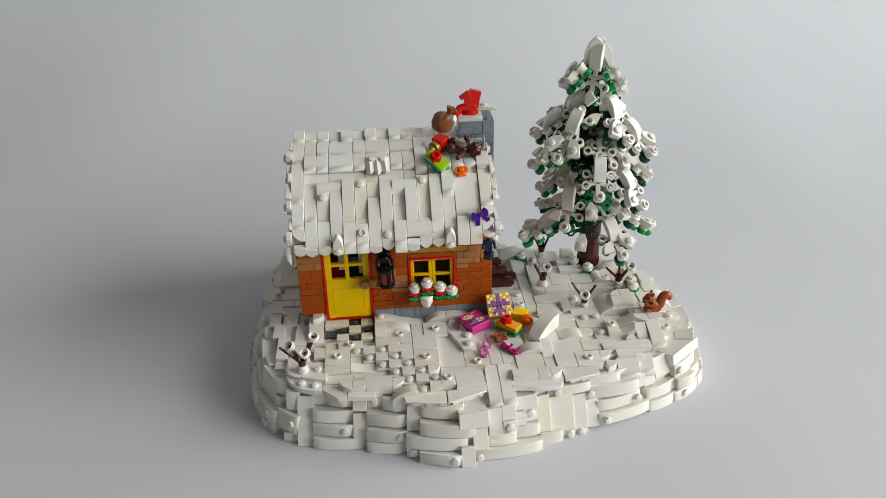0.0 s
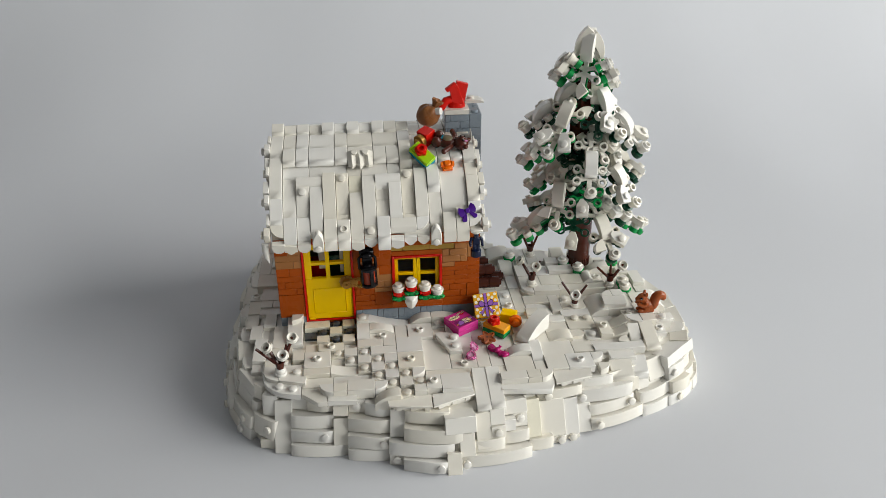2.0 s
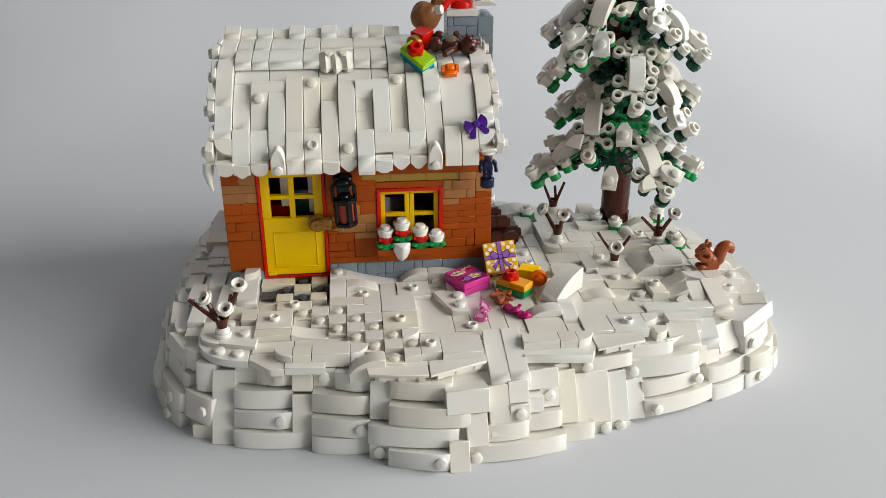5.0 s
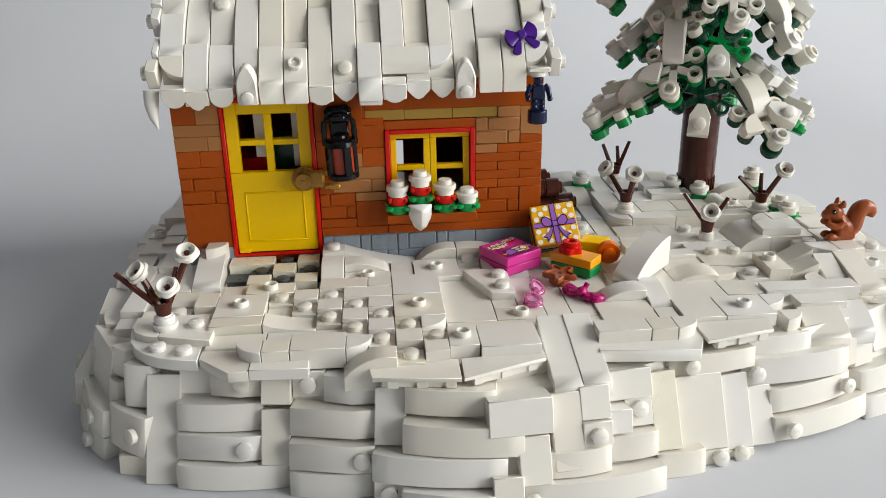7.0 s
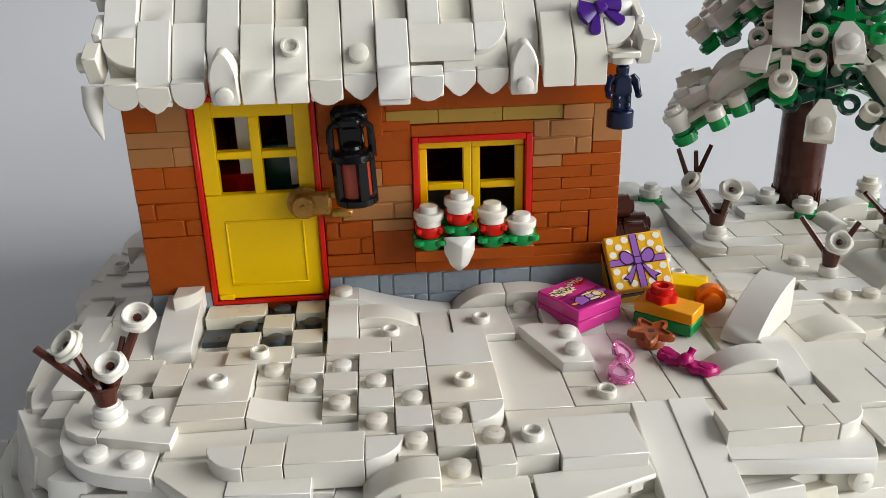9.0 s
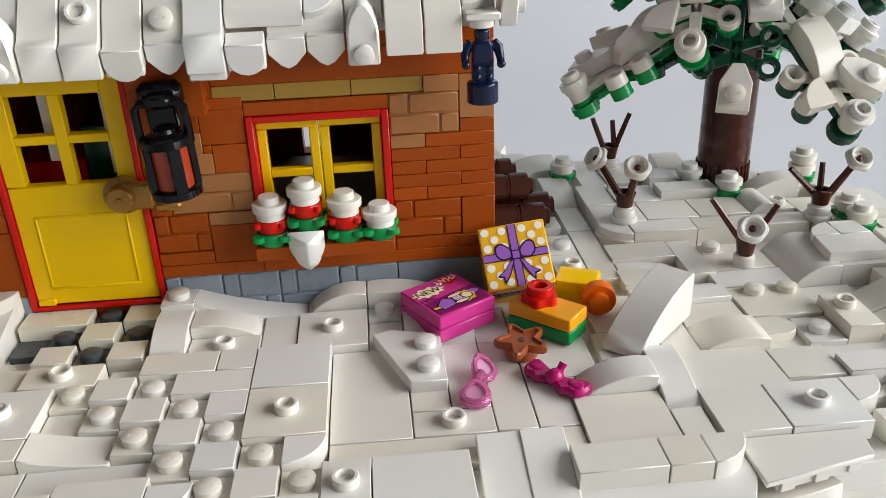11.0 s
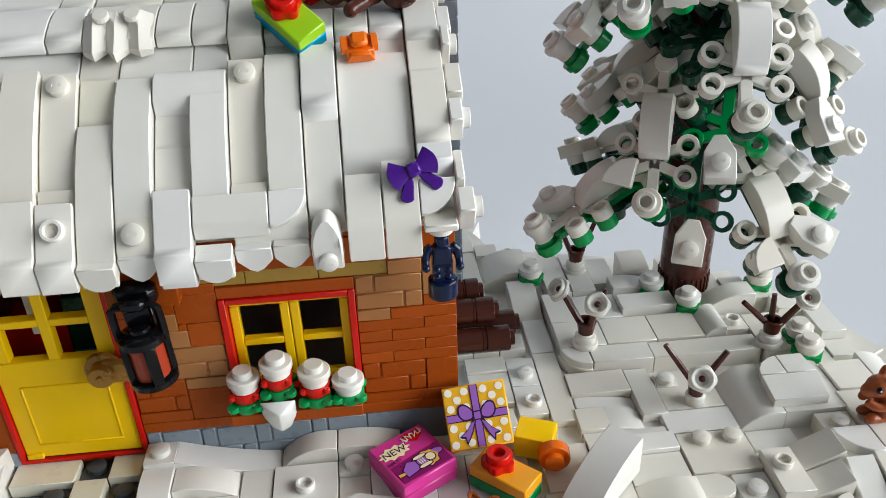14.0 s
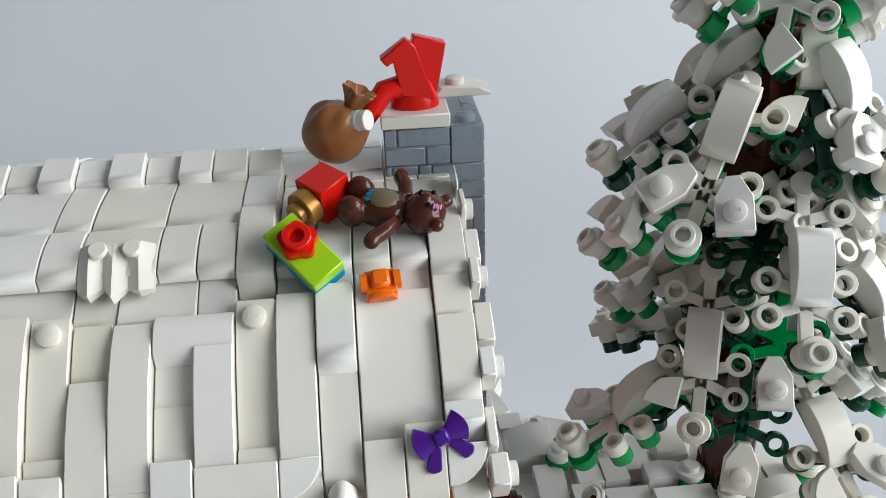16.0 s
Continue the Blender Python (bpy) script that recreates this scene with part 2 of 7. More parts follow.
def arc(x0, z0, x1, z1, bulge, n=6):
    """Points from one to the other along a bow that rises by bulge."""
    pts = []
    dx, dz = x1 - x0, z1 - z0
    ln = math.hypot(dx, dz)
    for k in range(n + 1):
        t = k / n
        b = bulge * 4 * t * (1 - t)
        pts.append((x0 + dx * t - dz / ln * b, z0 + dz * t + dx / ln * b))
    return pts



# ---- setting ----
def plane_wall(name, x0, x1, y0, y1, z0, z1, mat=None, label="unseen dark grey room wall"):
    bm = bmesh.new()
    add_box(bm, x0, x1, y0, y1, z0, z1, 0.0)
    return solid(name, bm, mat or PLASTER, Matrix.Identity(4), label, "wall", kind="structure")


# unseen shell that closes the room and shapes the bounced light
RX0, RX1, RY0, RY1, RZ1, TH = -2.2, WALL_X, -2.3, 1.35, 2.4, 0.12
plane_wall("floor", RX0 - TH, RX1 + TH, RY0 - TH, RY1 + TH, -0.10, -0.004, label="dark grey floor under the card, unseen")
# unseen wall added as a reflector: it brightens the model's left sides
plane_wall("wall_west", RX0 - TH, RX0, RY0, RY1, -0.004, RZ1, FILL_PAINT, "unseen lighter grey wall added as a fill reflector")
plane_wall("wall_north", RX0 - TH, RX1 + TH, RY1, RY1 + TH, -0.004, RZ1)
plane_wall("wall_south", RX0 - TH, RX1 + TH, RY0 - TH, RY0, -0.004, RZ1)
plane_wall("ceiling", RX0 - TH, RX1 + TH, RY0 - TH, RY1 + TH, RZ1, RZ1 + 0.1, label="unseen dark grey ceiling")
bm = bmesh.new()
add_box(bm, RX1, RX1 + TH, RY0, WIN_Y0, -0.004, RZ1, 0)
add_box(bm, RX1, RX1 + TH, WIN_Y1, RY1, -0.004, RZ1, 0)
add_box(bm, RX1, RX1 + TH, WIN_Y0, WIN_Y1, -0.004, WIN_Z0, 0)
add_box(bm, RX1, RX1 + TH, WIN_Y0, WIN_Y1, WIN_Z1, RZ1, 0)
solid("wall_east", bm, PLASTER, Matrix.Identity(4), "unseen dark grey wall with a wide window opening", "wall", kind="structure")

# a sheet of white card that sweeps up behind the model
bm = bmesh.new()
prof = [(-1.6, 0.0), (0.0, 0.0), (0.30, 0.0)]
R = 0.42
for k in range(1, 15):
    a = math.pi / 2 * k / 14
    prof.append((0.30 + R * math.sin(a), R - R * math.cos(a)))
prof.append((0.30 + R, 1.5))
xs = [-1.15 + 2.25 * k / 24 for k in range(25)]
grid = [[bm.verts.new((x, y, z)) for y, z in prof] for x in xs]
for ga, gb in zip(grid, grid[1:]):
    for k in range(len(prof) - 1):
        bm.faces.new((ga[k], gb[k], gb[k + 1], ga[k + 1]))
solid("backdrop", bm, PAPER, Matrix.Identity(4), "smooth pale grey card sweeping up behind the model", "backdrop", kind="structure")



# ---- plan of the snowy mound ----
def closed_curve(ctrl, n=12):
    """A smooth closed line through the plan's corners."""
    out = []
    c = [Vector(p) for p in ctrl]
    for i in range(len(c)):
        p0, p1, p2, p3 = c[i - 1], c[i], c[(i + 1) % len(c)], c[(i + 2) % len(c)]
        for k in range(n):
            t = k / n
            out.append(0.5 * ((2 * p1) + (p2 - p0) * t + (2 * p0 - 5 * p1 + 4 * p2 - p3) * t * t + (3 * p1 - p0 - 3 * p2 + p3) * t ** 3))
    return out


RIM = [(-0.034, -0.034), (-0.025, -0.055), (-0.011, -0.071), (0.004, -0.079), (0.040, -0.0872), (0.070, -0.096), (0.097, -0.106),
       (0.126, -0.100), (0.164, -0.088), (0.205, -0.076), (0.232, -0.066), (0.255, -0.053), (0.268, -0.036), (0.273, -0.004),
       (0.268, 0.030), (0.250, 0.062), (0.215, 0.090), (0.165, 0.105), (0.140, 0.136), (0.064, 0.144), (-0.010, 0.140),
       (-0.034, 0.100), (-0.038, 0.045), (-0.038, 0.0)]
rim = closed_curve(RIM)
rim_len = [0.0]
for ra, rb in zip(rim, rim[1:] + rim[:1]):
    rim_len.append(rim_len[-1] + (rb - ra).length)


def rim_at(s):
    """The point and outward direction of the rim, s metres along it from its western corner."""
    s = s % rim_len[-1]
    k = max(i for i in range(len(rim)) if rim_len[i] <= s)
    a, b = rim[k], rim[(k + 1) % len(rim)]
    p = a.lerp(b, (s - rim_len[k]) / max(1e-9, rim_len[k + 1] - rim_len[k]))
    a2, b2 = rim[k - 2], rim[(k + 3) % len(rim)]
    d = (b2 - a2).normalized()
    return p, Vector((d.y, -d.x))


def rim_s(x):
    """How far along the front rim the point with this x lies."""
    best = min((i for i in range(len(rim)) if rim[i].y < 0.0 - 0.03 and -0.034 <= rim[i].x <= 0.27), key=lambda i: abs(rim[i].x - x))
    return rim_len[best] + (x - rim[best].x) / max(0.3, Vector((1, 0)).dot((rim[(best + 1) % len(rim)] - rim[best]).normalized()))


TAPER = 0.44


def rim_pose(s, z, proud=0.0, square=1.0):
    """A pose on the mound's side: x along the rim, y inwards, z up the slanting face; square: how far it keeps the rim's own bearing."""
    p, o = rim_at(s)
    if square < 1.0:
        o = Vector((o.x * square, -math.sqrt(1 - (o.x * square) ** 2)))
    q = p - o * (TAPER * z) + o * proud
    ex = Vector((-o.y, o.x, 0))
    ey = Vector((-o.x, -o.y, 0))
    return Matrix(((ex.x, ey.x, 0, q.x), (ex.y, ey.y, 0, q.y), (0, 0, 1, z), (0, 0, 0, 1)))


# ---- curve of the roof, by its depth from the front ----
def roof_z(y):
    t = min(max((y + 0.012) / 0.072, 0.0), 1.0)
    return 0.100 + 0.0435 * (1 - (1 - t) ** 2.3)


# ---- cottage ----
W, D = 16 * S, 16 * S
cottage = thing("cottage", (0.064, 0.064, 9 * PL), "toy brick cottage with rust-brown walls and a snow-covered white roof", "house")
SWAP = Matrix(((0, 1, 0, 0), (1, 0, 0, 0), (0, 0, 1, 0), (0, 0, 0, 1)))


def wall_core(name, boxes, mat, label):
    bm = bmesh.new()
    for b in boxes:
        add_box(bm, *b, 0.0)
    return part(name, bm, mat, cottage, label)


ZB, ZT = 9 * PL, 33 * PL
f0, f1 = 0.0016, 0.0072
DOOR = (2 * S, 6 * S, 12 * PL, 30 * PL)
WIND = (9 * S, 13 * S, 17 * PL, 26 * PL)
front_wall = wall_core("front_wall", [(0.0005, DOOR[0], f0, f1, ZB, ZT), (DOOR[1], WIND[0], f0, f1, ZB, ZT), (WIND[1], W - 0.0005, f0, f1, ZB, ZT),
                                      (DOOR[0], DOOR[1], f0, f1, ZB, DOOR[2]), (DOOR[0], DOOR[1], f0, f1, DOOR[3], ZT),
                                      (WIND[0], WIND[1], f0, f1, ZB, WIND[2]), (WIND[0], WIND[1], f0, f1, WIND[3], ZT)], BROWN, "rust-brown brick front wall")
BW = (0.0735, 0.0825, 0.034, 0.049)
back_wall = wall_core("back_wall", [(0.0005, BW[0], D - f1, D, ZB, ZT), (BW[1], W - 0.0005, D - f1, D, ZB, ZT),
                                    (BW[0], BW[1], D - f1, D, ZB, BW[2]), (BW[0], BW[1], D - f1, D, BW[3], ZT)], BROWN, "rust-brown back wall with a window opening")


def gable(name, x0, x1):
    ys = [0.0075 + (D - 0.015) * k / 20 for k in range(21)]
    def top(y):
        return min(roof_z(y), roof_z(D - y)) - 0.0045
    bm = bmesh.new()
    add_prism(bm, [(ys[0], ZB)] + [(y, top(y)) for y in ys] + [(ys[-1], ZB)], x0, x1, SWAP, 0)
    bmesh.ops.recalc_face_normals(bm, faces=bm.faces[:])
    return part(name, bm, BROWN, cottage, "rust-brown gable wall")


gable("west_wall", 0.0006, 0.0066)
gable("east_wall", W - 0.0066, W - 0.0006)
bm = bmesh.new()
add_box(bm, 0.007, W - 0.007, 0.0075, D - 0.0075, ZB, 10 * PL, 0)
part("room_floor", bm, DARK_GREY, cottage)

rough_lay = random.Random(7)


def brick(x0, x1, z0, z1, mat, mason=False, wall=None, proud=0.0, name="brick"):
    """A piece in the front wall, in studs and plates; mason: two courses of small bricks moulded on its face."""
    w, h = (x1 - x0) * S, (z1 - z0) * PL
    key = ("wallbrick", round(w, 5), round(h, 5), mat.name, mason)
    if key not in CACHE:
        bm = bmesh.new()
        if not mason:
            add_box(bm, 0.00006, w - 0.00006, 0, 0.006, 0.00004, h - 0.00004, 0.00014)
        else:
            add_box(bm, 0.00006, w - 0.00006, 0.0004, 0.006, 0.00004, h - 0.00004, 0.0001)
            g = 0.00022
            cut = 0.72 * w
            for za, zb, splits in ((0, h / 2, (0, cut, w)), (h / 2, h, (0, 0.28 * w, w))):
                for a, b in zip(splits, splits[1:]):
                    add_box(bm, a + g, b - g, 0, 0.002, za + g, zb - g, 0.00025)
        CACHE[key] = finish(bm, mat, "brick")
    m = Matrix.Translation((x0 * S, -proud + rough_lay.uniform(-0.00008, 0.00008), z0 * PL))
    place(name, CACHE[key], wall or front_wall, m @ pose(0, 0, 0, 0, rough_lay.uniform(-0.12, 0.12), rough_lay.uniform(-0.15, 0.15)))


# foundation
brick(0, 2, 10, 13.2, GREY)
for a, b in ((6, 7.7), (7.7, 9.4), (9.4, 11.2), (11.2, 13)):
    brick(a, b, 10, 14, GREY, True)
brick(13, 16, 10, 14, GREY)
# left of the door
brick(0, 2, 13.2, 18.4, BROWN)
brick(0, 2, 18.4, 21.4, BROWN, True)
brick(0, 2, 21.4, 22.6, BROWN)
brick(0, 1, 22.6, 24.4, BROWN)
brick(1, 2, 22.6, 24.4, BROWN)
brick(0, 1.4, 24.4, 26.0, NOUGAT)
brick(1.4, 2, 24.4, 26.0, NOUGAT)
brick(0, 2, 26.0, 27.3, NOUGAT)
brick(0, 1.0, 27.3, 30.2, BROWN)
brick(1.0, 2, 27.3, 30.2, NOUGAT)
brick(0, 2, 30.2, 32.6, BROWN)
# between door and window
brick(6, 9, 14, 15, BROWN)
brick(6, 7.6, 15, 16, BROWN)
brick(6, 7.6, 16, 19, BROWN, True)
brick(7.6, 9, 15, 18, BROWN)
brick(7.6, 9, 18, 19, NOUGAT)
brick(6, 6.6, 19, 22, BROWN)
brick(6.6, 9, 19, 22, NOUGAT, True)
brick(6, 6.5, 22, 25, BROWN)
brick(6.5, 7.75, 23.5, 25, NOUGAT)
brick(6.5, 6.9, 22, 23.5, NOUGAT)
brick(6.9, 8.0, 22, 23.5, NOUGAT)
brick(8.0, 9, 22, 24.1, BROWN)
brick(7.75, 9, 24.1, 26.6, BROWN)
brick(7.75, 8.0, 23.5, 24.1, BROWN)
brick(6, 7.75, 25, 26.6, BROWN)
brick(7.6, 9, 26.6, 27.4, BROWN)
brick(6.0, 7.6, 26.6, 30.6, BROWN)
brick(6.1, 8.1, 26.6, 30.4, BROWN, proud=0.004, name="bracket_brick")
brick(2, 16, 30.4, 32.6, BROWN)
brick(2, 6, 30.0, 30.4, BROWN)
# over the window
brick(9, 13, 26, 27, BROWN)
for a, b in ((8.2, 9.9), (9.9, 12.0), (12.0, 14.0)):
    brick(a, b, 27.05, 28.2, GOLD_TILE, proud=-0.0004, name="tile")
brick(7.6, 8.2, 27.4, 30.4, BROWN)
brick(8.2, 16, 28.2, 30.4, BROWN)
# right of the window
brick(9, 16, 14, 15, BROWN)
brick(13, 16, 15, 16, BROWN)
brick(13, 15, 16, 19, BROWN, True)
brick(15, 16, 16, 19, BROWN)
for z, cut in ((19, 14), (20, 15), (21, 14), (22, 15)):
    brick(13, cut, z, z + 1, BROWN, name="plate")
    brick(cut, 16, z, z + 1, BROWN, name="plate")
brick(13, 14, 23, 24, NOUGAT, name="plate")
brick(14, 16, 23, 24, BROWN, name="plate")
brick(15, 16, 24, 25, BROWN)
brick(15, 16, 25, 28.2, NOUGAT)
brick(13, 15, 24, 27, NOUGAT, True)
brick(14, 15, 27, 28.2, NOUGAT, name="plate")
brick(9, 13, 15, 17, BROWN)
# bonded brown pieces to the west; the unseen east is grey to bounce neutral light
for name, wall_m, ln in (("west", pose(0.0006, D, 0, 0, 0, -90), 15.9), ("east", pose(W - 0.0006, 0, 0, 0, 0, 90), 15.9)):
    for r in range(7):
        z = 10 + 3 * r
        x = 0.1 if name == "east" else 0.0
        while x < ln - 0.2:
            w = min(rough_lay.choice((2, 3, 4)), ln - x)
            mat = GREY if r == 0 or name == "east" else rough_lay.choice((BROWN, BROWN, BROWN, NOUGAT))
            key = ("sidebrick", round(w, 3), mat.name)
            if key not in CACHE:
                bm = bmesh.new()
                add_box(bm, 0.00006, w * S - 0.00006, -0.0006, 0.004, 0, 3 * PL - 0.00006, 0.0002)
                CACHE[key] = finish(bm, mat, "brick")
            place("brick", CACHE[key], bpy.data.objects[name + "_wall"], wall_m @ Matrix.Translation((x * S, 0, z * PL)))
            x += w

# door: red frame, yellow leaf with four panes
door = place("door", brick_mesh(4 * S - 0.0002, 0.0012, 0.0012, RED), cottage, Matrix.Translation((2 * S, -0.0004, DOOR[2])), "yellow panelled door in a red frame")
bm = bmesh.new()
fw = 0.0015
zt = DOOR[3]
add_box(bm, DOOR[0] + 0.0001, DOOR[0] + fw, -0.0005, 0.0065, DOOR[2] + 0.0012, zt, 0.0002)
add_box(bm, DOOR[1] - fw, DOOR[1] - 0.0001, -0.0005, 0.0065, DOOR[2] + 0.0012, zt, 0.0002)
add_box(bm, DOOR[0] + fw, DOOR[1] - fw, -0.0005, 0.0065, zt - fw, zt, 0.0002)
part("door_frame", bm, RED, door, "red door frame")
bm = bmesh.new()
dx0, dx1, dz0, dz1 = DOOR[0] + fw + 0.0001, DOOR[1] - fw - 0.0001, DOOR[2] + 0.0014, zt - fw - 0.0001
ya, yb = 0.0004, 0.0034
mid = (dx0 + dx1) / 2
pz = (dz0 + 0.0300, dz0 + 0.0395, dz0 + 0.0415, dz0 + 0.0505)
add_box(bm, dx0, dx1, ya, yb, dz0, pz[0], 0.0003)
add_box(bm, dx0, dx0 + 0.0042, ya, yb, pz[0], dz1, 0.0002)
add_box(bm, dx1 - 0.0042, dx1, ya, yb, pz[0], dz1, 0.0002)
add_box(bm, mid - 0.0013, mid + 0.0013, ya, yb, pz[0], pz[3], 0.0002)
add_box(bm, dx0 + 0.0042, mid - 0.0013, ya, yb, pz[1], pz[2], 0.0002)
add_box(bm, mid + 0.0013, dx1 - 0.0042, ya, yb, pz[1], pz[2], 0.0002)
add_box(bm, dx0 + 0.0042, dx1 - 0.0042, ya, yb, pz[3], dz1, 0.0002)
px0, px1, pa, pb = dx0 + 0.0042, dx1 - 0.0038, dz0 + 0.0040, dz0 + 0.0228
for b in ((px0, px1, pa, pa + 0.0006), (px0, px1, pb - 0.0006, pb), (px0, px0 + 0.0006, pa + 0.0006, pb - 0.0006), (px1 - 0.0006, px1, pa + 0.0006, pb - 0.0006)):
    add_box(bm, b[0], b[1], ya - 0.0003, ya + 0.0005, b[2], b[3], 0.0002)
add_box(bm, dx0 + 0.0004, dx0 + 0.0044, ya - 0.0007, ya + 0.0005, dz0, dz0 + 0.0016, 0.0002)
part("door_leaf", bm, YELLOW, door, "glossy yellow door leaf")

# white strips added behind the panes for the pale streaks there
bm = bmesh.new()
add_box(bm, dx0 + 0.0090, dx0 + 0.0135, 0.0060, 0.0064, pz[0] + 0.004, dz1, 0, pose(0, 0, 0, 0, 0, 0))
add_box(bm, dx1 - 0.0068, dx1 - 0.0046, 0.0070, 0.0074, pz[0], dz1, 0)
part("curtain", bm, WHITE, door, "white upright strips behind the panes")

# a red and teal cupboard inside, behind the door
cupboard = thing("cupboard", (0.033, 0.018, 10 * PL), "red and teal toy brick cupboard inside the cottage", "cupboard")
for cx0, cx1, cz0, cz1, cmat in ((0.016, 0.032, 0.0322, 0.0720, RED), (0.0322, 0.050, 0.0322, 0.0640, AZURE), (0.0322, 0.050, 0.0642, 0.0800, DARK_GREEN)):
    bm = bmesh.new()
    add_box(bm, cx0, cx1, 0.0115, 0.0260, cz0, cz1, 0.0004)
    part("block", bm, cmat, cupboard)

# window: red frame and a pair of yellow sashes
window = place("window", brick_mesh(4 * S - 0.0002, 0.007, 0.0014, RED), cottage, Matrix.Translation((9 * S, -0.0005, WIND[2])), "yellow casement window in a red frame")
bm = bmesh.new()
wx0, wx1, wz0, wz1 = WIND[0], WIND[1], WIND[2] + 0.0014, WIND[3]
add_box(bm, wx0 + 0.0001, wx0 + 0.0018, -0.0006, 0.0068, wz0, wz1, 0.0002)
add_box(bm, wx1 - 0.0018, wx1 - 0.0001, -0.0006, 0.0068, wz0, wz1, 0.0002)
add_box(bm, wx0 + 0.0018, wx1 - 0.0018, -0.0006, 0.0068, wz1 - 0.0016, wz1, 0.0002)
part("window_frame", bm, RED, window, "red window frame")
bm = bmesh.new()
sw = (wx1 - wx0 - 0.0036) / 2 - 0.0002
sz = wz1 - 0.0016 - wz0 - 0.0002
for b in ((0, sw, 0, 0.0022), (0, sw, sz - 0.0022, sz), (0, 0.0022, 0.0022, sz - 0.0022), (sw - 0.0022, sw, 0.0022, sz - 0.0022), (0.0022, sw - 0.0022, sz / 2 - 0.001, sz / 2 + 0.001)):
    add_box(bm, b[0], b[1], 0, 0.0022, b[2], b[3], 0.00025)
sash = finish(bm, YELLOW, "sash")
for k in (0, 1):
    place("sash", sash, window, Matrix.Translation((wx0 + 0.0019 + k * (sw + 0.0002), 0.0022 + 0.0002 * k, wz0 + 0.0001)), "yellow sash with two panes")

# ---- roof ----
roof_core = bmesh.new()
ys = [-0.0050 + 0.069 * k / 18 for k in range(19)]
half = [(y, roof_z(y) - 0.0042) for y in ys] + [(D - y, roof_z(y) - 0.0042) for y in ys[-2::-1]]
add_prism(roof_core, half + [(y, z - 0.0035) for y, z in half[::-1]], 0.0005, W - 0.0005, SWAP, 0)
bmesh.ops.recalc_face_normals(roof_core, faces=roof_core.faces[:])
roof = part("roof", roof_core, WHITE, cottage, "curved roof of white plastic pieces like thick snow")
press = random.Random(3)


def rf(x0, x1, y0, y1, h0=0.0, h1=None, bulge=0.0, stud=None, hollow=False, back=False, name="roof_piece", low=0.0045, mat=None):
    """A roof piece over x0..x1 and y0..y1 studs that stands h0 mm (h1 at its upper end) above the roof's curve."""
    h1 = h0 if h1 is None else h1
    low = 0.0040 if y0 < -1.1 else low
    if not back and y1 < 3.1:
        h0, h1, bulge = 1.3 * h0, 1.3 * h1, 1.25 * bulge
    n = 5
    up, dn = [], []
    for k in range(n + 1):
        t = k / n
        y = (y0 + (y1 - y0) * t) * S
        z = roof_z(y)
        up.append((y, z + (h0 + (h1 - h0) * t) * 0.001 + bulge * 0.001 * 4 * t * (1 - t)))
        dn.append((y, z - low))
    bm = bmesh.new()
    j = press.uniform(0.00012, 0.0002)
    add_prism(bm, up + dn[::-1], x0 * S + j, x1 * S - j, SWAP, 0.00022)
    bmesh.ops.recalc_face_normals(bm, faces=bm.faces[:])
    for sx, sy in stud or ():
        y = (y0 + (y1 - y0) * sy) * S
        dz = roof_z(y + 0.001) - roof_z(y - 0.001)
        a = math.degrees(math.atan2(dz + (h1 - h0) * 0.001 * 0.002 / ((y1 - y0) * S), 0.002))
        z = roof_z(y) + (h0 + (h1 - h0) * sy + bulge * 4 * sy * (1 - sy)) * 0.001
        add_stud(bm, 0, 0, 0, hollow, Matrix.Translation(((x0 + (x1 - x0) * sx) * S, y, z - 0.0002)) @ pose(0, 0, 0, a))
    m = pose(0, D, 0, 0, 0, 0) @ Matrix.Diagonal((1, -1, 1, 1)) if back else Matrix.Identity(4)
    if back:
        bmesh.ops.transform(bm, matrix=m, verts=bm.verts[:])
        bmesh.ops.recalc_face_normals(bm, faces=bm.faces[:])
        m = Matrix.Identity(4)
    place(name, finish(bm, mat or WHITE, "roof_piece"), roof, m)


def stud_at(sy):
    return ((0.5, sy),)


# lower slope, column by column
rf(0, 1, 0.8, 3.9, 1.5, 1.5, 0.8)
rf(0, 1, -0.6, 0.8, 1.8)
rf(1, 2, -0.2, 2.4, -0.2, -1.2, 0.4)
rf(1, 2, -1.5, -0.3, 2.2)
rf(2, 4, 1.55, 2.3, 0.4, 0.6, 0.9)
rf(2, 3, -0.2, 1.55, -0.8, 1.2, 0, stud_at(0.82))
rf(2, 3, -1.3, -0.2, 0.8)
rf(3, 4, -0.9, 1.55, 1.5, 0.9, 0.3)
rf(4, 5, -0.45, 2.4, 0.9, 1.7, 0.5)
rf(4, 5, -1.6, -0.45, 2.2)
rf(5, 6, -0.1, 2.4, -1.2, 1.0, 0, stud_at(0.86))
rf(5, 6, -0.5, -0.1, -1.0, 0.2)
rf(5, 6, -1.65, -0.5, 1.9, 1.9, 0, stud_at(0.6), True)
rf(6, 7, 1.15, 2.3, -0.8, 0.0, 0, mat=CREAM)
rf(6, 7, -1.5, 1.15, 0.6, 0.2, 1.0)
rf(7, 8, -0.75, 2.2, 0.9, 0.6, 1.3)
rf(7, 8, -1.3, -0.75, 0.9, 0.9, 0, stud_at(0.5))
rf(7, 9, 2.3, 2.9, -0.6, -0.9)
rf(8, 10, 1.45, 2.3, 1.0, 0.6, 1.0)
rf(8, 9, 0.7, 1.45, -1.2)
rf(8, 9, -0.45, 0.7, -0.8, -1.0)
rf(8, 9, -1.65, -0.45, 2.4)
rf(9, 10, -0.6, 1.5, 0.9, 1.9, 0.5)
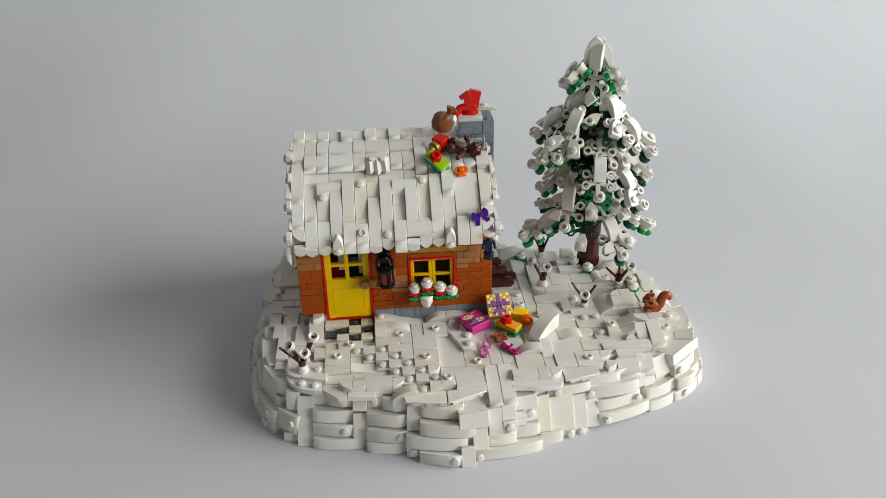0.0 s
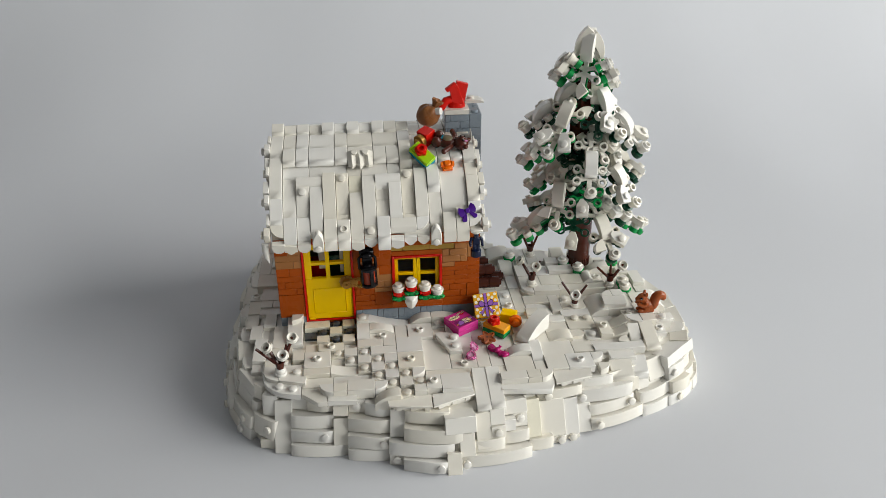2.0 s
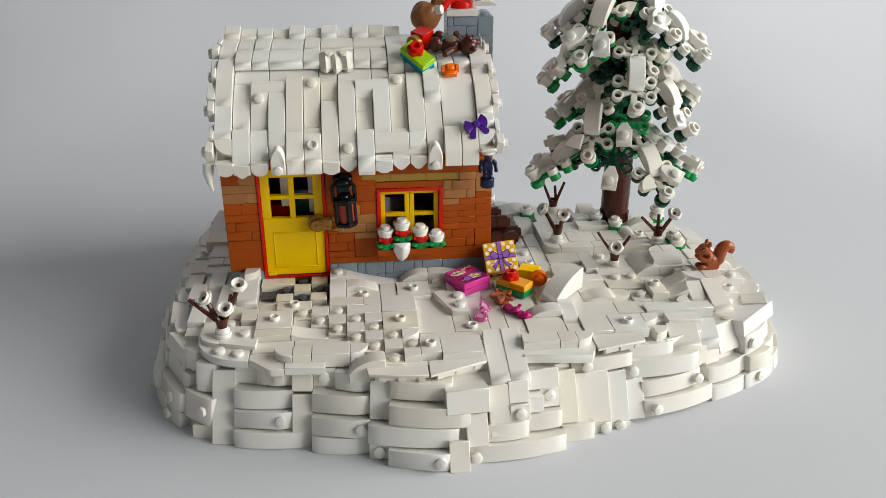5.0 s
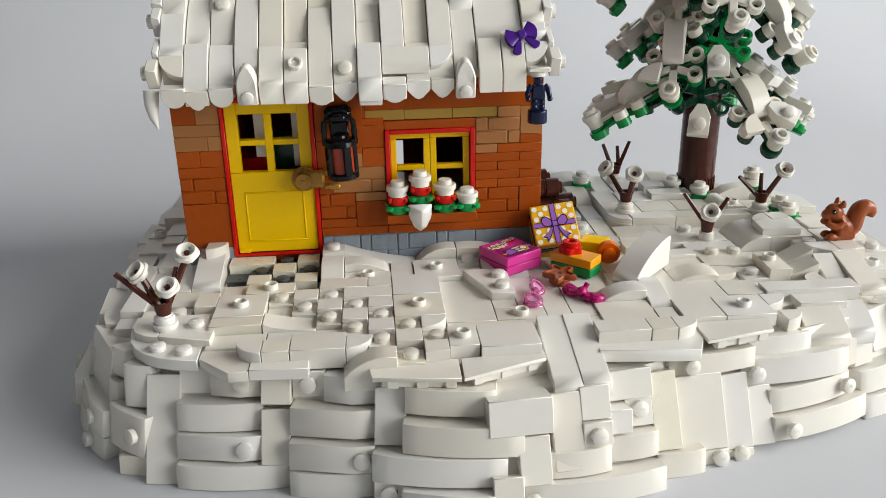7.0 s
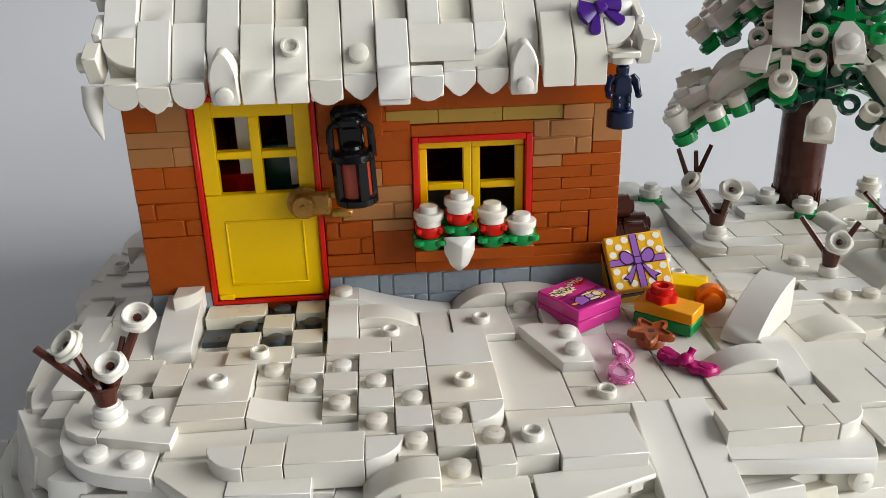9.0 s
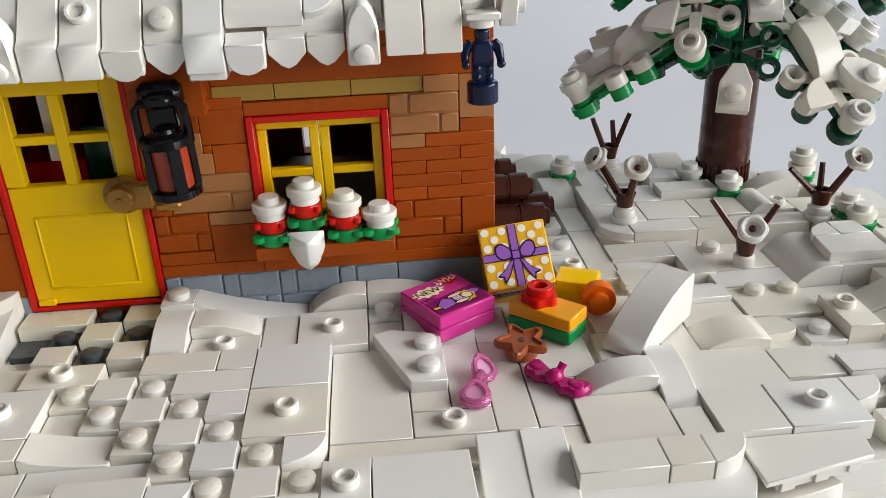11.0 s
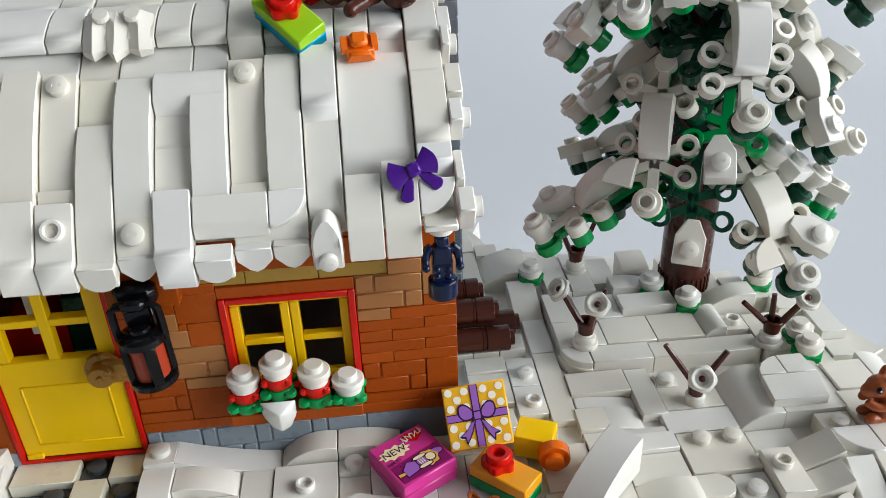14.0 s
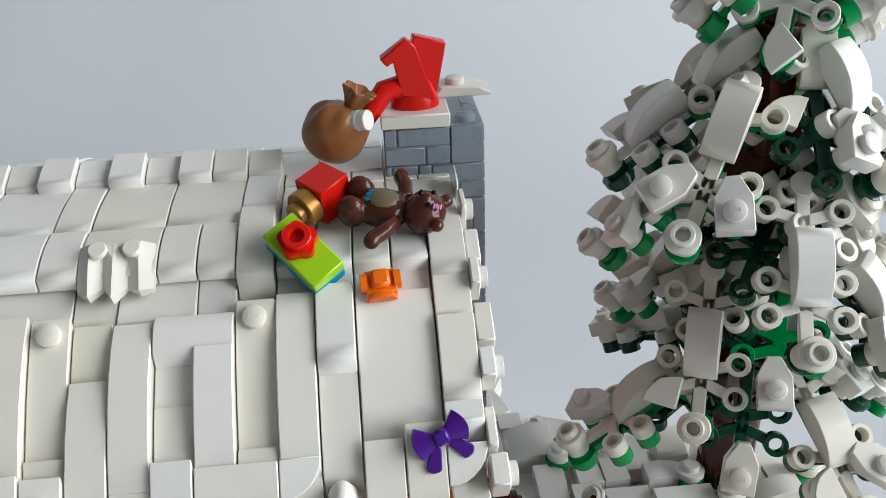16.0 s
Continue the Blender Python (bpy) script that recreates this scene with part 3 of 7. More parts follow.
rf(9, 11, -1.09, -0.55, 2.2, 2.0, low=0.0006)
rf(9, 10, -1.5, -1.2, 0.2)
rf(10, 11, -0.15, 2.5, -1.5, 1.0, 0, stud_at(0.86))
rf(10, 11, -0.6, -0.15, 0.8, -0.4)
rf(11, 12, -0.6, 2.6, 0.8, 0.9, 1.0)
rf(12, 13, 0.95, 2.6, 2.6, 2.2)
rf(12, 13, -0.7, 0.95, 0.0)
rf(13, 15, -0.3, 2.6, 0.0, 0.0, 0.5)
rf(13, 14, -1.4, -0.4, 2.3)
rf(14, 15, -1.4, -0.2, 2.4)
rf(15, 16, 0.15, 1.75, 2.2, 1.9)
rf(15, 16, 1.75, 2.8, 0.8)
# a course of bevelled strips under the step
for a, b in ((1, 3), (3, 5.9), (5.9, 7), (7, 9), (9, 10), (11, 13), (13, 15)):
    rf(a, b, 2.3, 3.7, -1.6, -1.3)
# upper slope
for a, b, h in ((1, 2, 1.4), (2, 3, 1.3), (3, 5, 1.4), (5, 6, 1.5), (6, 8, 1.2), (8, 9, 1.3), (9, 10, 1.2), (11, 12, 0.4), (12, 13, 0.5), (13, 14, 0.4), (14, 15, 0.5)):
    rf(a, b, 3.22, 4.9, h + 1.1, h - 0.2 if a < 11 else -2.2, 0.6 if a < 11 else 0.2, low=0.0004 if a < 11 else 0.0045)
rf(10, 11, 3.0, 5.3, 2.6, 2.2, 0.5)
rf(15, 16, 2.8, 4.9, 1.6, 0.6, 0.4)
for a, b, h in ((0, 1, 1.0), (1, 2, 0.5), (2, 3, 0.9), (3, 5, 0.4), (5, 6, 0.7), (6, 8, 0.5), (8, 10, 0.6), (11, 12, -2.6), (12, 14, -2.8), (14, 16, -2.7)):
    rf(a, b, 4.9 if a else 3.9, 7.3, h, h, 0.2)
rf(10, 11, 5.3, 7.3, 1.2, 1.0)
# ridge caps, every other one proud
for k, h in enumerate((2.6, 1.0, 1.4, 0.6, 2.2, 0.9, 2.3, 0.8, 2.2, 1.8, 1.0, -2.6, -2.8, -2.8, -2.8, -2.8)):
    rf(k, k + 1, 7.3 - (0.2 if h > 1.5 else 0), 8.2, h + 0.4, h + (3.6 if k < 11 else 0.6), 0.2)
# the far slope, which no one sees from the front
for k in range(8):
    for a, b in ((-1.4, 1.2), (1.2, 3.4), (3.4, 5.8), (5.8, 7.95)):
        rf(2 * k, 2 * k + 2, a, b, press.uniform(-2.0, -0.6), press.uniform(-2.4, -1.0), 0.2, back=True)


def roof_face(x, y, h, turn=0.0):
    """A pose lying on the roof at x, y studs, h mm above its curve, z along its normal."""
    yy = y * S
    a = math.degrees(math.atan2(roof_z(yy + 0.002) - roof_z(yy - 0.002), 0.004))
    n = Vector((0, -math.sin(radians(a)), math.cos(radians(a))))
    return Matrix.Translation(Vector((x * S, yy, roof_z(yy))) + n * h * 0.001) @ pose(0, 0, 0, a) @ pose(0, 0, 0, 0, 0, turn)


# rounded corner pieces at the eaves
def roof_quarter(x, y, h, turn, thick=3.0, size=1.0):
    bm = bmesh.new()
    r = size * S - 0.0001
    pts = [(0, 0), (r, 0)] + [(r * math.cos(a), r * math.sin(a)) for a in [math.pi / 2 * k / 7 for k in range(1, 8)]]
    add_prism(bm, [(a - r / 2, b - r / 2) for a, b in pts], -thick * 0.001, 0, pose(0, 0, 0, 90))
    bmesh.ops.recalc_face_normals(bm, faces=bm.faces[:])
    place("corner_piece", finish(bm, WHITE, "corner_piece"), roof, roof_face(x + size / 2, y + size / 2, h, turn))


rf(10, 12, -1.05, -0.1, -0.8)
roof_quarter(11, -1.2, 1.6, 0, 3.4)
roof_quarter(0, -1.3, 1.9, 270, 4.0)
roof_quarter(15, -1.2, 2.0, 0, 4.0)
rf(15, 16, -0.2, 0.15, 1.8)


# hanging points and icicles along the eaves
def icicle(x, z, kind="point", w=1.0, y=-1.45):
    bm = bmesh.new()
    ww = w * S * 0.96
    if kind == "point":
        pts = [(-ww / 2, 0.0022), (-ww / 2, -0.0012), (-ww * 0.2, -0.0038), (0, -0.0046), (ww * 0.2, -0.0038), (ww / 2, -0.0012), (ww / 2, 0.0022)]
        add_prism(bm, pts, -0.0013, 0.0024)
        name = "pointed_tile"
    elif kind == "round":
        pts = [(-ww / 2, 0.003)] + [(-ww / 2 * math.cos(a), -0.0036 * math.sin(a)) for a in [math.pi * k / 8 for k in range(9)]] + [(ww / 2, 0.003)]
        add_prism(bm, pts, -0.0013, 0.003)
        name = "rounded_tile"
    else:
        arch = [(-ww / 2, -0.0058), (ww / 2, -0.0058), (ww / 2, 0.0020), (ww * 0.46, 0.0040), (ww * 0.34, 0.0064), (ww * 0.16, 0.0083), (0, 0.0089), (-ww * 0.16, 0.0083), (-ww * 0.34, 0.0064), (-ww * 0.46, 0.0040), (-ww / 2, 0.0020)]
        add_prism(bm, arch, -0.0030, 0.0040, None, 0.0005)
        bmesh.ops.recalc_face_normals(bm, faces=bm.faces[:])
        for q in bm.verts:
            if q.co.y < 0 and q.co.z > 0.002:
                q.co.y += 0.30 * (q.co.z - 0.002)
        add_stud(bm, 0, 0, 0, False, Matrix.Translation((0, -0.0030, -0.0026)) @ pose(0, 0, 0, 90))
        name = "icicle_brick"
    bmesh.ops.recalc_face_normals(bm, faces=bm.faces[:])
    place(name, finish(bm, WHITE, name), roof, pose(x * S, y * S, (z - (1.2 if kind == "bullet" else 0)) * 0.001, 12 if kind != "bullet" else 10) @ Matrix.Scale(0.86 if kind == "bullet" else 1.0, 4))


icicle(0.6, 99.4, "round")
icicle(2.5, 99.2, "round")
icicle(3.55, 102.6, "bullet")
icicle(6.5, 98.8, "round")
icicle(7.5, 100.2, "point", y=-1.2)
icicle(9.5, 98.8, "round")
bm = bmesh.new()
add_box(bm, 8.03 * S, 8.97 * S, -0.0122, -0.004, 0.0945, 0.1000, 0.0003)
part("eave_block", bm, WHITE, roof)
icicle(10.5, 100.0, "point", y=-1.1)
icicle(11.5, 100.2, "point", y=-1.1)
icicle(12.45, 102.0, "bullet", y=-1.15)
icicle(1.5, 99.2, "point")
bm = bmesh.new()
add_box(bm, 15.05 * S, 15.95 * S, -0.0126, -0.004, 0.1036, 0.1052, 0.0003)
add_lathe(bm, [(0.0024, -0.0018), (0.0026, -0.0016), (0.0026, 0.0)], 20, Matrix.Translation((15.5 * S, -0.0092, 0.1037)))
part("eave_plate", bm, WHITE, roof)

# bracket pieces with sideways studs along both verges
for sgn, x in ((1, 16.0), (-1, 0.0)):
    for k, (y, dz, w) in enumerate(((-0.9, -1.5, 0.8), (-0.1, -4, 1.0), (0.9, -2.5, 0.8), (1.8, -4.0, 1.1), (2.8, -2.0, 0.8), (3.8, -4.5, 1.0), (5.0, -2.0, 0.9), (6.4, -3.0, 1.0))):
        bm = bmesh.new()
        out = (0.0036, 0.0020, 0.0030)[k % 3] * (1.0 if y < 4 or sgn < 0 else 0.35)
        add_box(bm, 0, out, -w * S / 2, w * S / 2, -0.0040, 0.0034, 0.0003)
        if k % 2 == 0:
            add_stud(bm, 0, 0, 0, False, Matrix.Translation((out, 0, 0)) @ pose(0, 0, 0, 0, 90))
        m = Matrix.Translation((x * S, y * S, roof_z(y * S) + dz * 0.001 + 0.0015)) @ (Matrix.Identity(4) if sgn > 0 else pose(0, 0, 0, 0, 0, 180))
        place("verge_piece", finish(bm, WHITE, "verge_piece"), roof, m @ pose(0, 0, 0, 28 * sgn if y < 4 else 8 * sgn))

# a curved horn of ice at the western corner of the eaves
bm = bmesh.new()
add_tube(bm, [(-0.0030, -0.0080, 0.1010), (-0.0034, -0.0088, 0.0966), (-0.0030, -0.0094, 0.0925), (-0.0020, -0.0096, 0.0885)], [0.0026, 0.0023, 0.0015, 0.0003], 12)
part("icicle_horn", bm, WHITE, roof)

# small white rock piece with two studs on the upper slope: three faceted prongs
bm = bmesh.new()
rows = []
for y, lift, drop in ((6.6, (2.6, 4.6, 4.0, 4.2, 4.0, 4.6, 2.4), (0, 0, 0, 0, 0, 0, 0)), (1.0, (1.6, 4.4, 1.8, 4.4, 1.6, 4.2, 1.4), (0, 0.6, 0, -0.8, 0, 0.4, 0)),
                      (-5.4, (0.5, 2.2, 0.5, 2.6, 0.5, 2.0, 0.5), (0, 2.4, -0.6, 3.2, -0.4, 1.6, 0.4))):
    rows.append([bm.verts.new(((x + (0.5 if y < 0 else 0.0)) * 0.001, (y - d) * 0.001, z * 0.001)) for x, z, d in zip((-10, -6.6, -3.4, -0.4, 3.0, 6.4, 9.8), lift, drop)])
base = [[bm.verts.new((v.co.x, v.co.y, -0.0015)) for v in row] for row in rows]
for a, b in zip(rows, rows[1:]):
    for k in range(6):
        bm.faces.new((a[k], b[k], b[k + 1]))
        bm.faces.new((a[k], b[k + 1], a[k + 1]))
for row, low in ((rows[0], base[0]), (rows[-1], base[-1])):
    for k in range(6):
        bm.faces.new((row[k], row[k + 1], low[k + 1], low[k]))
for side_k in (0, 6):
    for a, b in ((0, 1), (1, 2)):
        bm.faces.new((rows[a][side_k], rows[b][side_k], base[b][side_k], base[a][side_k]))
bmesh.ops.recalc_face_normals(bm, faces=bm.faces[:])
for x in (-0.0045, 0.0045):
    add_stud(bm, x, 0.0042, 0.0042)
place("rock_piece", finish(bm, WHITE, "rock_piece", 0.42), roof, roof_face(6.97, 3.52, 1.0) @ Matrix.Diagonal((0.77, 0.84, 0.66, 1)), "white rugged rock piece with two studs")

# ---- chimney ----
chimney = place("chimney", brick_mesh(3 * S - 0.0012, 3 * S - 0.0012, 0.1185, GREY), cottage, Matrix.Translation((14.05 * S + 0.0006, 7.5 * S + 0.0006, 0.0345)), "blue-grey brick chimney with a snowy cap")
cx, cy = 14.05 * S, 7.5 * S
for r in range(12):
    z = 0.1532 - 3 * PL * (r + 1)
    for a, b in (((0, 2), (2, 3)) if r % 2 == 0 else ((0, 1), (1, 3))):
        plain = r == 0 and a == 2
        brick_key = ("chim", a, b, plain)
        if brick_key not in CACHE:
            bm = bmesh.new()
            w, h = (b - a) * S, 3 * PL
            add_box(bm, 0.0001, w - 0.0001, 0.0004, 0.004, 0, h - 0.00005, 0.00015)
            if plain:
                add_box(bm, 0.0001, w - 0.0001, 0, 0.002, 0, h - 0.0001, 0.0002)
            else:
                for za, zb, f in ((0, h / 2, 0.62), (h / 2, h, 0.2)):
                    for u0, u1 in ((0, f * w), (f * w, w)):
                        add_box(bm, u0 + 0.0002, u1 - 0.0002, 0, 0.002, za + 0.0002, zb - 0.0002, 0.00025)
            CACHE[brick_key] = finish(bm, GREY, "brick")
        place("brick", CACHE[brick_key], chimney, Matrix.Translation((cx + a * S, cy - 0.0002, z)))
        place("brick", CACHE[brick_key], chimney, pose(cx + 3 * S + 0.0002, cy + a * S, z, 0, 0, 90))
bm = bmesh.new()
add_box(bm, cx - 0.0004, cx + 2 * S, cy - 0.0012, cy + 2 * S, 0.1534, 0.1568, 0.0003)
part("snow_cap", bm, WHITE, chimney, "white flat cap like snow")
bm = bmesh.new()
add_prism(bm, [(-0.007, 0), (-0.005, 0.0022), (0.004, 0.0022), (0.0075, 0.0006), (0.0070, 0)], -0.0045, 0.0045, Matrix.Translation((cx + 2.5 * S, cy + 1.8 * S, 0.1570)))
add_stud(bm, cx + 2.35 * S, cy + 1.8 * S, 0.1591)
bmesh.ops.recalc_face_normals(bm, faces=bm.faces[:])
part("snow_lump", bm, WHITE, chimney, "white lump of snow")
bm = bmesh.new()
add_stud(bm, cx + 2.5 * S, cy + 0.5 * S, 0.1531)
part("chimney_stud", bm, GREY, chimney)


# ---- snow-laden fir ----
TX, TY = 0.2075, 0.050
CX = 0.2015
fir = thing("fir_tree", (TX, TY, 11 * PL), "toy brick fir tree with green branches under white snow pieces", "tree")
bm = bmesh.new()
prof = [(0.0078, 0.0)]
for k in range(9):
    prof += [(0.0078, 0.0004 + 0.0064 * k), (0.0078, 0.0062 + 0.0064 * k), (0.00774, 0.0064 + 0.0064 * k)]
add_lathe(bm, prof, 28)
for k in range(28):
    a = 2 * math.pi * k / 28
    add_box(bm, -0.0003, 0.0004, -0.0004, 0.0004, 0.0002, 0.0072, 0.0001, pose(0.0078 * math.cos(a), 0.0078 * math.sin(a), 0, 0, 0, math.degrees(a)))
part("trunk", bm, TRUNK, fir, "reddish-brown ribbed trunk", Matrix.Translation((0.2085, 0.0560, 11.8 * PL)))
bm = bmesh.new()
for k in range(12):
    c = 0.0056 if k < 8 else 0.0040 if k < 10 else 0.0026
    add_box(bm, -c, c, -c, c, 0.0445 + 0.0096 * k, 0.0540 + 0.0096 * k, 0.0004, pose(0, 0.0012 if k > 7 else 0, 0, 0, 0, 20))
part("trunk_core", bm, TRUNK, fir, "stacked dark brown core", Matrix.Translation((CX, TY, 11 * PL)))


def ring(bm, x, y, z0, h, solid_cap=False, r=0.0029, q=0.0017):
    if solid_cap:
        add_lathe(bm, [(r, z0), (r, z0 + h - 0.0002), (r - 0.0002, z0 + h)], 14, Matrix.Translation((x, y, 0)))
        return
    n = 16
    loops = []
    for rr, z in ((q, z0), (r, z0), (r, z0 + h - 0.0002), (r - 0.0002, z0 + h), (q + 0.0001, z0 + h), (q, z0 + h - 0.0002)):
        loops.append([bm.verts.new((x + rr * math.cos(2 * math.pi * k / n), y + rr * math.sin(2 * math.pi * k / n), z)) for k in range(n)])
    for a, b in zip(loops, loops[1:] + loops[:1]):
        for k in range(n):
            bm.faces.new((a[k], a[(k + 1) % n], b[(k + 1) % n], b[k]))


# three pairs of arms: where each leaves the spine, and where its ring sits
ARMS = ((0.0040, 0.0015, 0.0080), (0.0200, 0.0175, 0.0080), (0.0225, 0.0255, 0.0080))
TIP = 0.0335


def leaf_mesh(mat, short=False):
    """A flat branch: a spine with side arms that end in small rings; short: without the first pair."""
    bm = bmesh.new()
    add_box(bm, 0.004 if short else -0.0045, TIP - 0.0022, -0.0015, 0.0015, 0.0006, 0.0024, 0.0002)
    for x0, x1, y in ARMS[1 if short else 0:]:
        for sg in (-1, 1):
            d = math.hypot(x1 - x0, y)
            add_box(bm, 0, d - 0.0024, -0.0013, 0.0013, 0.0006, 0.0024, 0.0002, pose(x0, 0, 0, 0, 0, math.degrees(math.atan2(sg * y, x1 - x0))))
            ring(bm, x1, sg * y, 0, 0.0032)
    ring(bm, TIP, 0, 0, 0.0032)
    if not short:
        ring(bm, -0.0045, 0, 0, 0.0032, True)
    bmesh.ops.recalc_face_normals(bm, faces=bm.faces[:])
    return finish(bm, mat, "leaf")


LEAF_GREEN, LEAF_DARK, LEAF_WHITE = leaf_mesh(GREEN), leaf_mesh(DARK_GREEN), leaf_mesh(WHITE)
SHORT_GREEN, SHORT_WHITE = leaf_mesh(GREEN, True), leaf_mesh(WHITE, True)


def snow_slope_mesh(ln):
    """A curved slope, thick at the trunk's end and thin at the other."""
    bm = bmesh.new()
    add_prism(bm, [(-ln / 2, 0)] + arc(-ln / 2, 0.0052, ln / 2, 0.0014, 0.0023, 8) + [(ln / 2, 0)], -0.0039, 0.0039)
    bmesh.ops.recalc_face_normals(bm, faces=bm.faces[:])
    return finish(bm, WHITE, "snow_slope")


SNOW_SLOPE, CROWN_SLOPE = snow_slope_mesh(0.0164), snow_slope_mesh(0.0172)
# a stud brick that runs out to a blunt tooth
bm = bmesh.new()
vs = add_prism(bm, [(-0.0039, -0.0039), (0.0039, -0.0039), (0.0039, 0.0036), (0.0015, 0.0082), (-0.0015, 0.0082), (-0.0039, 0.0036)], -0.0042, 0, pose(0, 0, 0, 90))
bmesh.ops.recalc_face_normals(bm, faces=bm.faces[:])
zlow = min(v.co.z for v in bm.verts)
for v in bm.verts:
    far = max(0.0, (abs(v.co.y) - 0.0036)) if v.co.y > 0.0037 else 0.0
    v.co.z -= zlow
    if v.co.z > 0.003:
        v.co.z -= 0.36 * far
add_stud(bm, 0, -0.0002, 0.0042)
SNOW_TILE = finish(bm, WHITE, "snow_tile")
bm = bmesh.new()
pts = [(0, 0), (0.0078, 0)] + [(0.0078 * math.cos(a), 0.0078 * math.sin(a)) for a in [math.pi / 2 * k / 6 for k in range(1, 7)]]
add_prism(bm, [(a - 0.0039, b - 0.0039) for a, b in pts], -0.0030, 0, pose(0, 0, 0, 90))
bmesh.ops.recalc_face_normals(bm, faces=bm.faces[:])
bmesh.ops.transform(bm, matrix=Matrix.Translation((0, 0, -min(v.co.z for v in bm.verts))), verts=bm.verts[:])
SNOW_QUARTER = finish(bm, WHITE, "snow_quarter")
bm = bmesh.new()
add_lathe(bm, [(0.0033, -0.0002), (0.0033, 0.0010), (0.0039, 0.0012), (0.0039, 0.0028), (0.0037, 0.0030), (0.0026, 0.0030), (0.0026, 0.0046), (0.0024, 0.0048), (0.0017, 0.0048), (0.0016, 0.0046), (0.0016, 0.0022)], 20)
SNOW_ROUND = finish(bm, WHITE, "snow_round")
bm = bmesh.new()
add_lathe(bm, [(0.0033, 0), (0.0033, 0.0010), (0.0039, 0.0012), (0.0039, 0.0032)], 18)
ROUND_GREEN, ROUND_DARK = finish(bm.copy(), GREEN, "round_plate"), finish(bm, DARK_GREEN, "round_plate")

needles = random.Random(19)
SPOTS = {"1": (0.0255, -0.008), "2": (0.0255, 0.008), "3": (0.0175, -0.008), "4": (0.0175, 0.008), "5": (0.0015, -0.008), "6": (0.0015, 0.008), "t": (TIP, 0.0)}


def branch(x, y, z, angle, tilt, roll=0.0, caps="", slopes=(0.015,), dark=True, snowy=True, crown=False):
    """A branch whose tip is at x, y, z (in millimetres); caps: pairs of a ring's place and the piece pressed on it."""
    turn = pose(0, 0, 0, 0, 0, angle) @ pose(0, 0, 0, 0, tilt, 0) @ pose(0, 0, 0, roll)
    m = Matrix.Translation((x * 0.001, y * 0.001, z * 0.001)) @ turn @ Matrix.Translation((-TIP, 0, -0.006))
    b = place("branch", SHORT_GREEN if crown else LEAF_DARK if dark else LEAF_GREEN, fir, m @ pose(needles.uniform(-0.0006, 0.0006), 0, 0, 0, 0, needles.uniform(-2, 2)), "dark green branch under snow" if dark else "bright green branch under snow")
    top = 0.0032
    if snowy:
        place("snow_leaf", SHORT_WHITE if crown else LEAF_WHITE, b, m @ pose(0, 0, 0.0033, 0, 0, needles.uniform(-1.5, 1.5)))
        top = 0.0064
        place("round_plate", ROUND_DARK if dark else ROUND_GREEN, b, m @ pose(TIP, 0, -0.0012))
    for k, at in enumerate(slopes):
        place("snow_slope", CROWN_SLOPE if crown and k == 0 else SNOW_SLOPE, b, m @ Matrix.Translation((at, 0, top - 0.0004)))
    for spot, kind in zip(caps[::2], caps[1::2]):
        u, v = SPOTS[spot]
        out = math.degrees(math.atan2(v, u - 0.014)) - 90
        if kind == "k":
            place("snow_tile", SNOW_TILE, b, m @ pose(u, v, top - 0.0004, 0, 0, out + needles.uniform(-14, 14)))
        elif kind == "q":
            place("snow_quarter", SNOW_QUARTER, b, m @ pose(u, v, top, 0, 0, out + 45 + needles.uniform(-20, 20)))
        else:
            place("snow_round", SNOW_ROUND, b, m @ pose(u, v, top - 0.0002))


# the crown: four steep branches under long curved slopes
branch(196.5, 41.0, 172.5, 237, 66, 0, "tq", (0.0068,), False, True, True)
branch(183.2, 55.0, 178.0, 172, 52, 6, "2kto4o", (0.0054, 0.0262), False, True, True)
branch(219.5, 50.0, 173.5, 352, 61, -6, "1kto3o", (0.0062,), False, True, True)
branch(206.0, 70.0, 174.0, 82, 62, 0, "1kto", (0.0062,), False, True, True)
# upper ring
branch(164.5, 52.0, 145.0, 180, 38, 4, "to1q", (-0.001, 0.019))
branch(173.8, 24.0, 137.6, 226, 46, -14, "1k2kto", (0.006,), False)
branch(206.0, 27.0, 149.0, 262, 46, 0, "3q2k", (0.004,), True, False)
branch(238.0, 31.5, 135.6, 320, 41, 0, "to2k", (0.014,))
branch(222.0, 84.0, 146.0, 62, 46, 0, "1kto", (0.010,), False)
branch(188.0, 88.0, 142.0, 112, 44, 0, "2kto", (0.010,))
# middle ring
branch(199.4, 10.0, 115.2, 259, 49, -2, "to")
branch(164.8, 55.7, 120.2, 186, 50, 8, "to2k1q", (0.012,), False)
branch(234.0, 25.6, 99.4, 326, 51, 12, "1kto6k", (0.013,))
branch(246.3, 56.7, 106.6, 8, 42, -4, "1k4qto", (0.012,))
branch(214.0, 92.0, 108.0, 80, 44, 0, "1kto", (0.012,), False)
branch(181.0, 20.9, 88.4, 248, 55, 8, "1qto", (0.0135,), False)
branch(197.5, 18.0, 99.5, 246, 42, 0, "tk", (), False, False)
branch(172.7, 65.8, 97.7, 164, 42, 0, "1k2kto", (0.012,), False)
branch(192.0, 92.0, 96.0, 108, 42, 0, "2kto", (0.012,))
# short inner branches close to the trunk
branch(190.0, 27.0, 124.0, 232, 30, 0, "2q", (), True, False)
branch(212.0, 26.0, 131.0, 288, 44, 0, "2k", (), True)
branch(226.0, 37.0, 116.0, 335, 40, 0, "3k", (0.012,))
branch(221.0, 30.0, 146.0, 300, 48, 0, "1kto", (0.010,))
branch(183.0, 36.0, 106.0, 210, 38, 0, "1k", (0.008,))
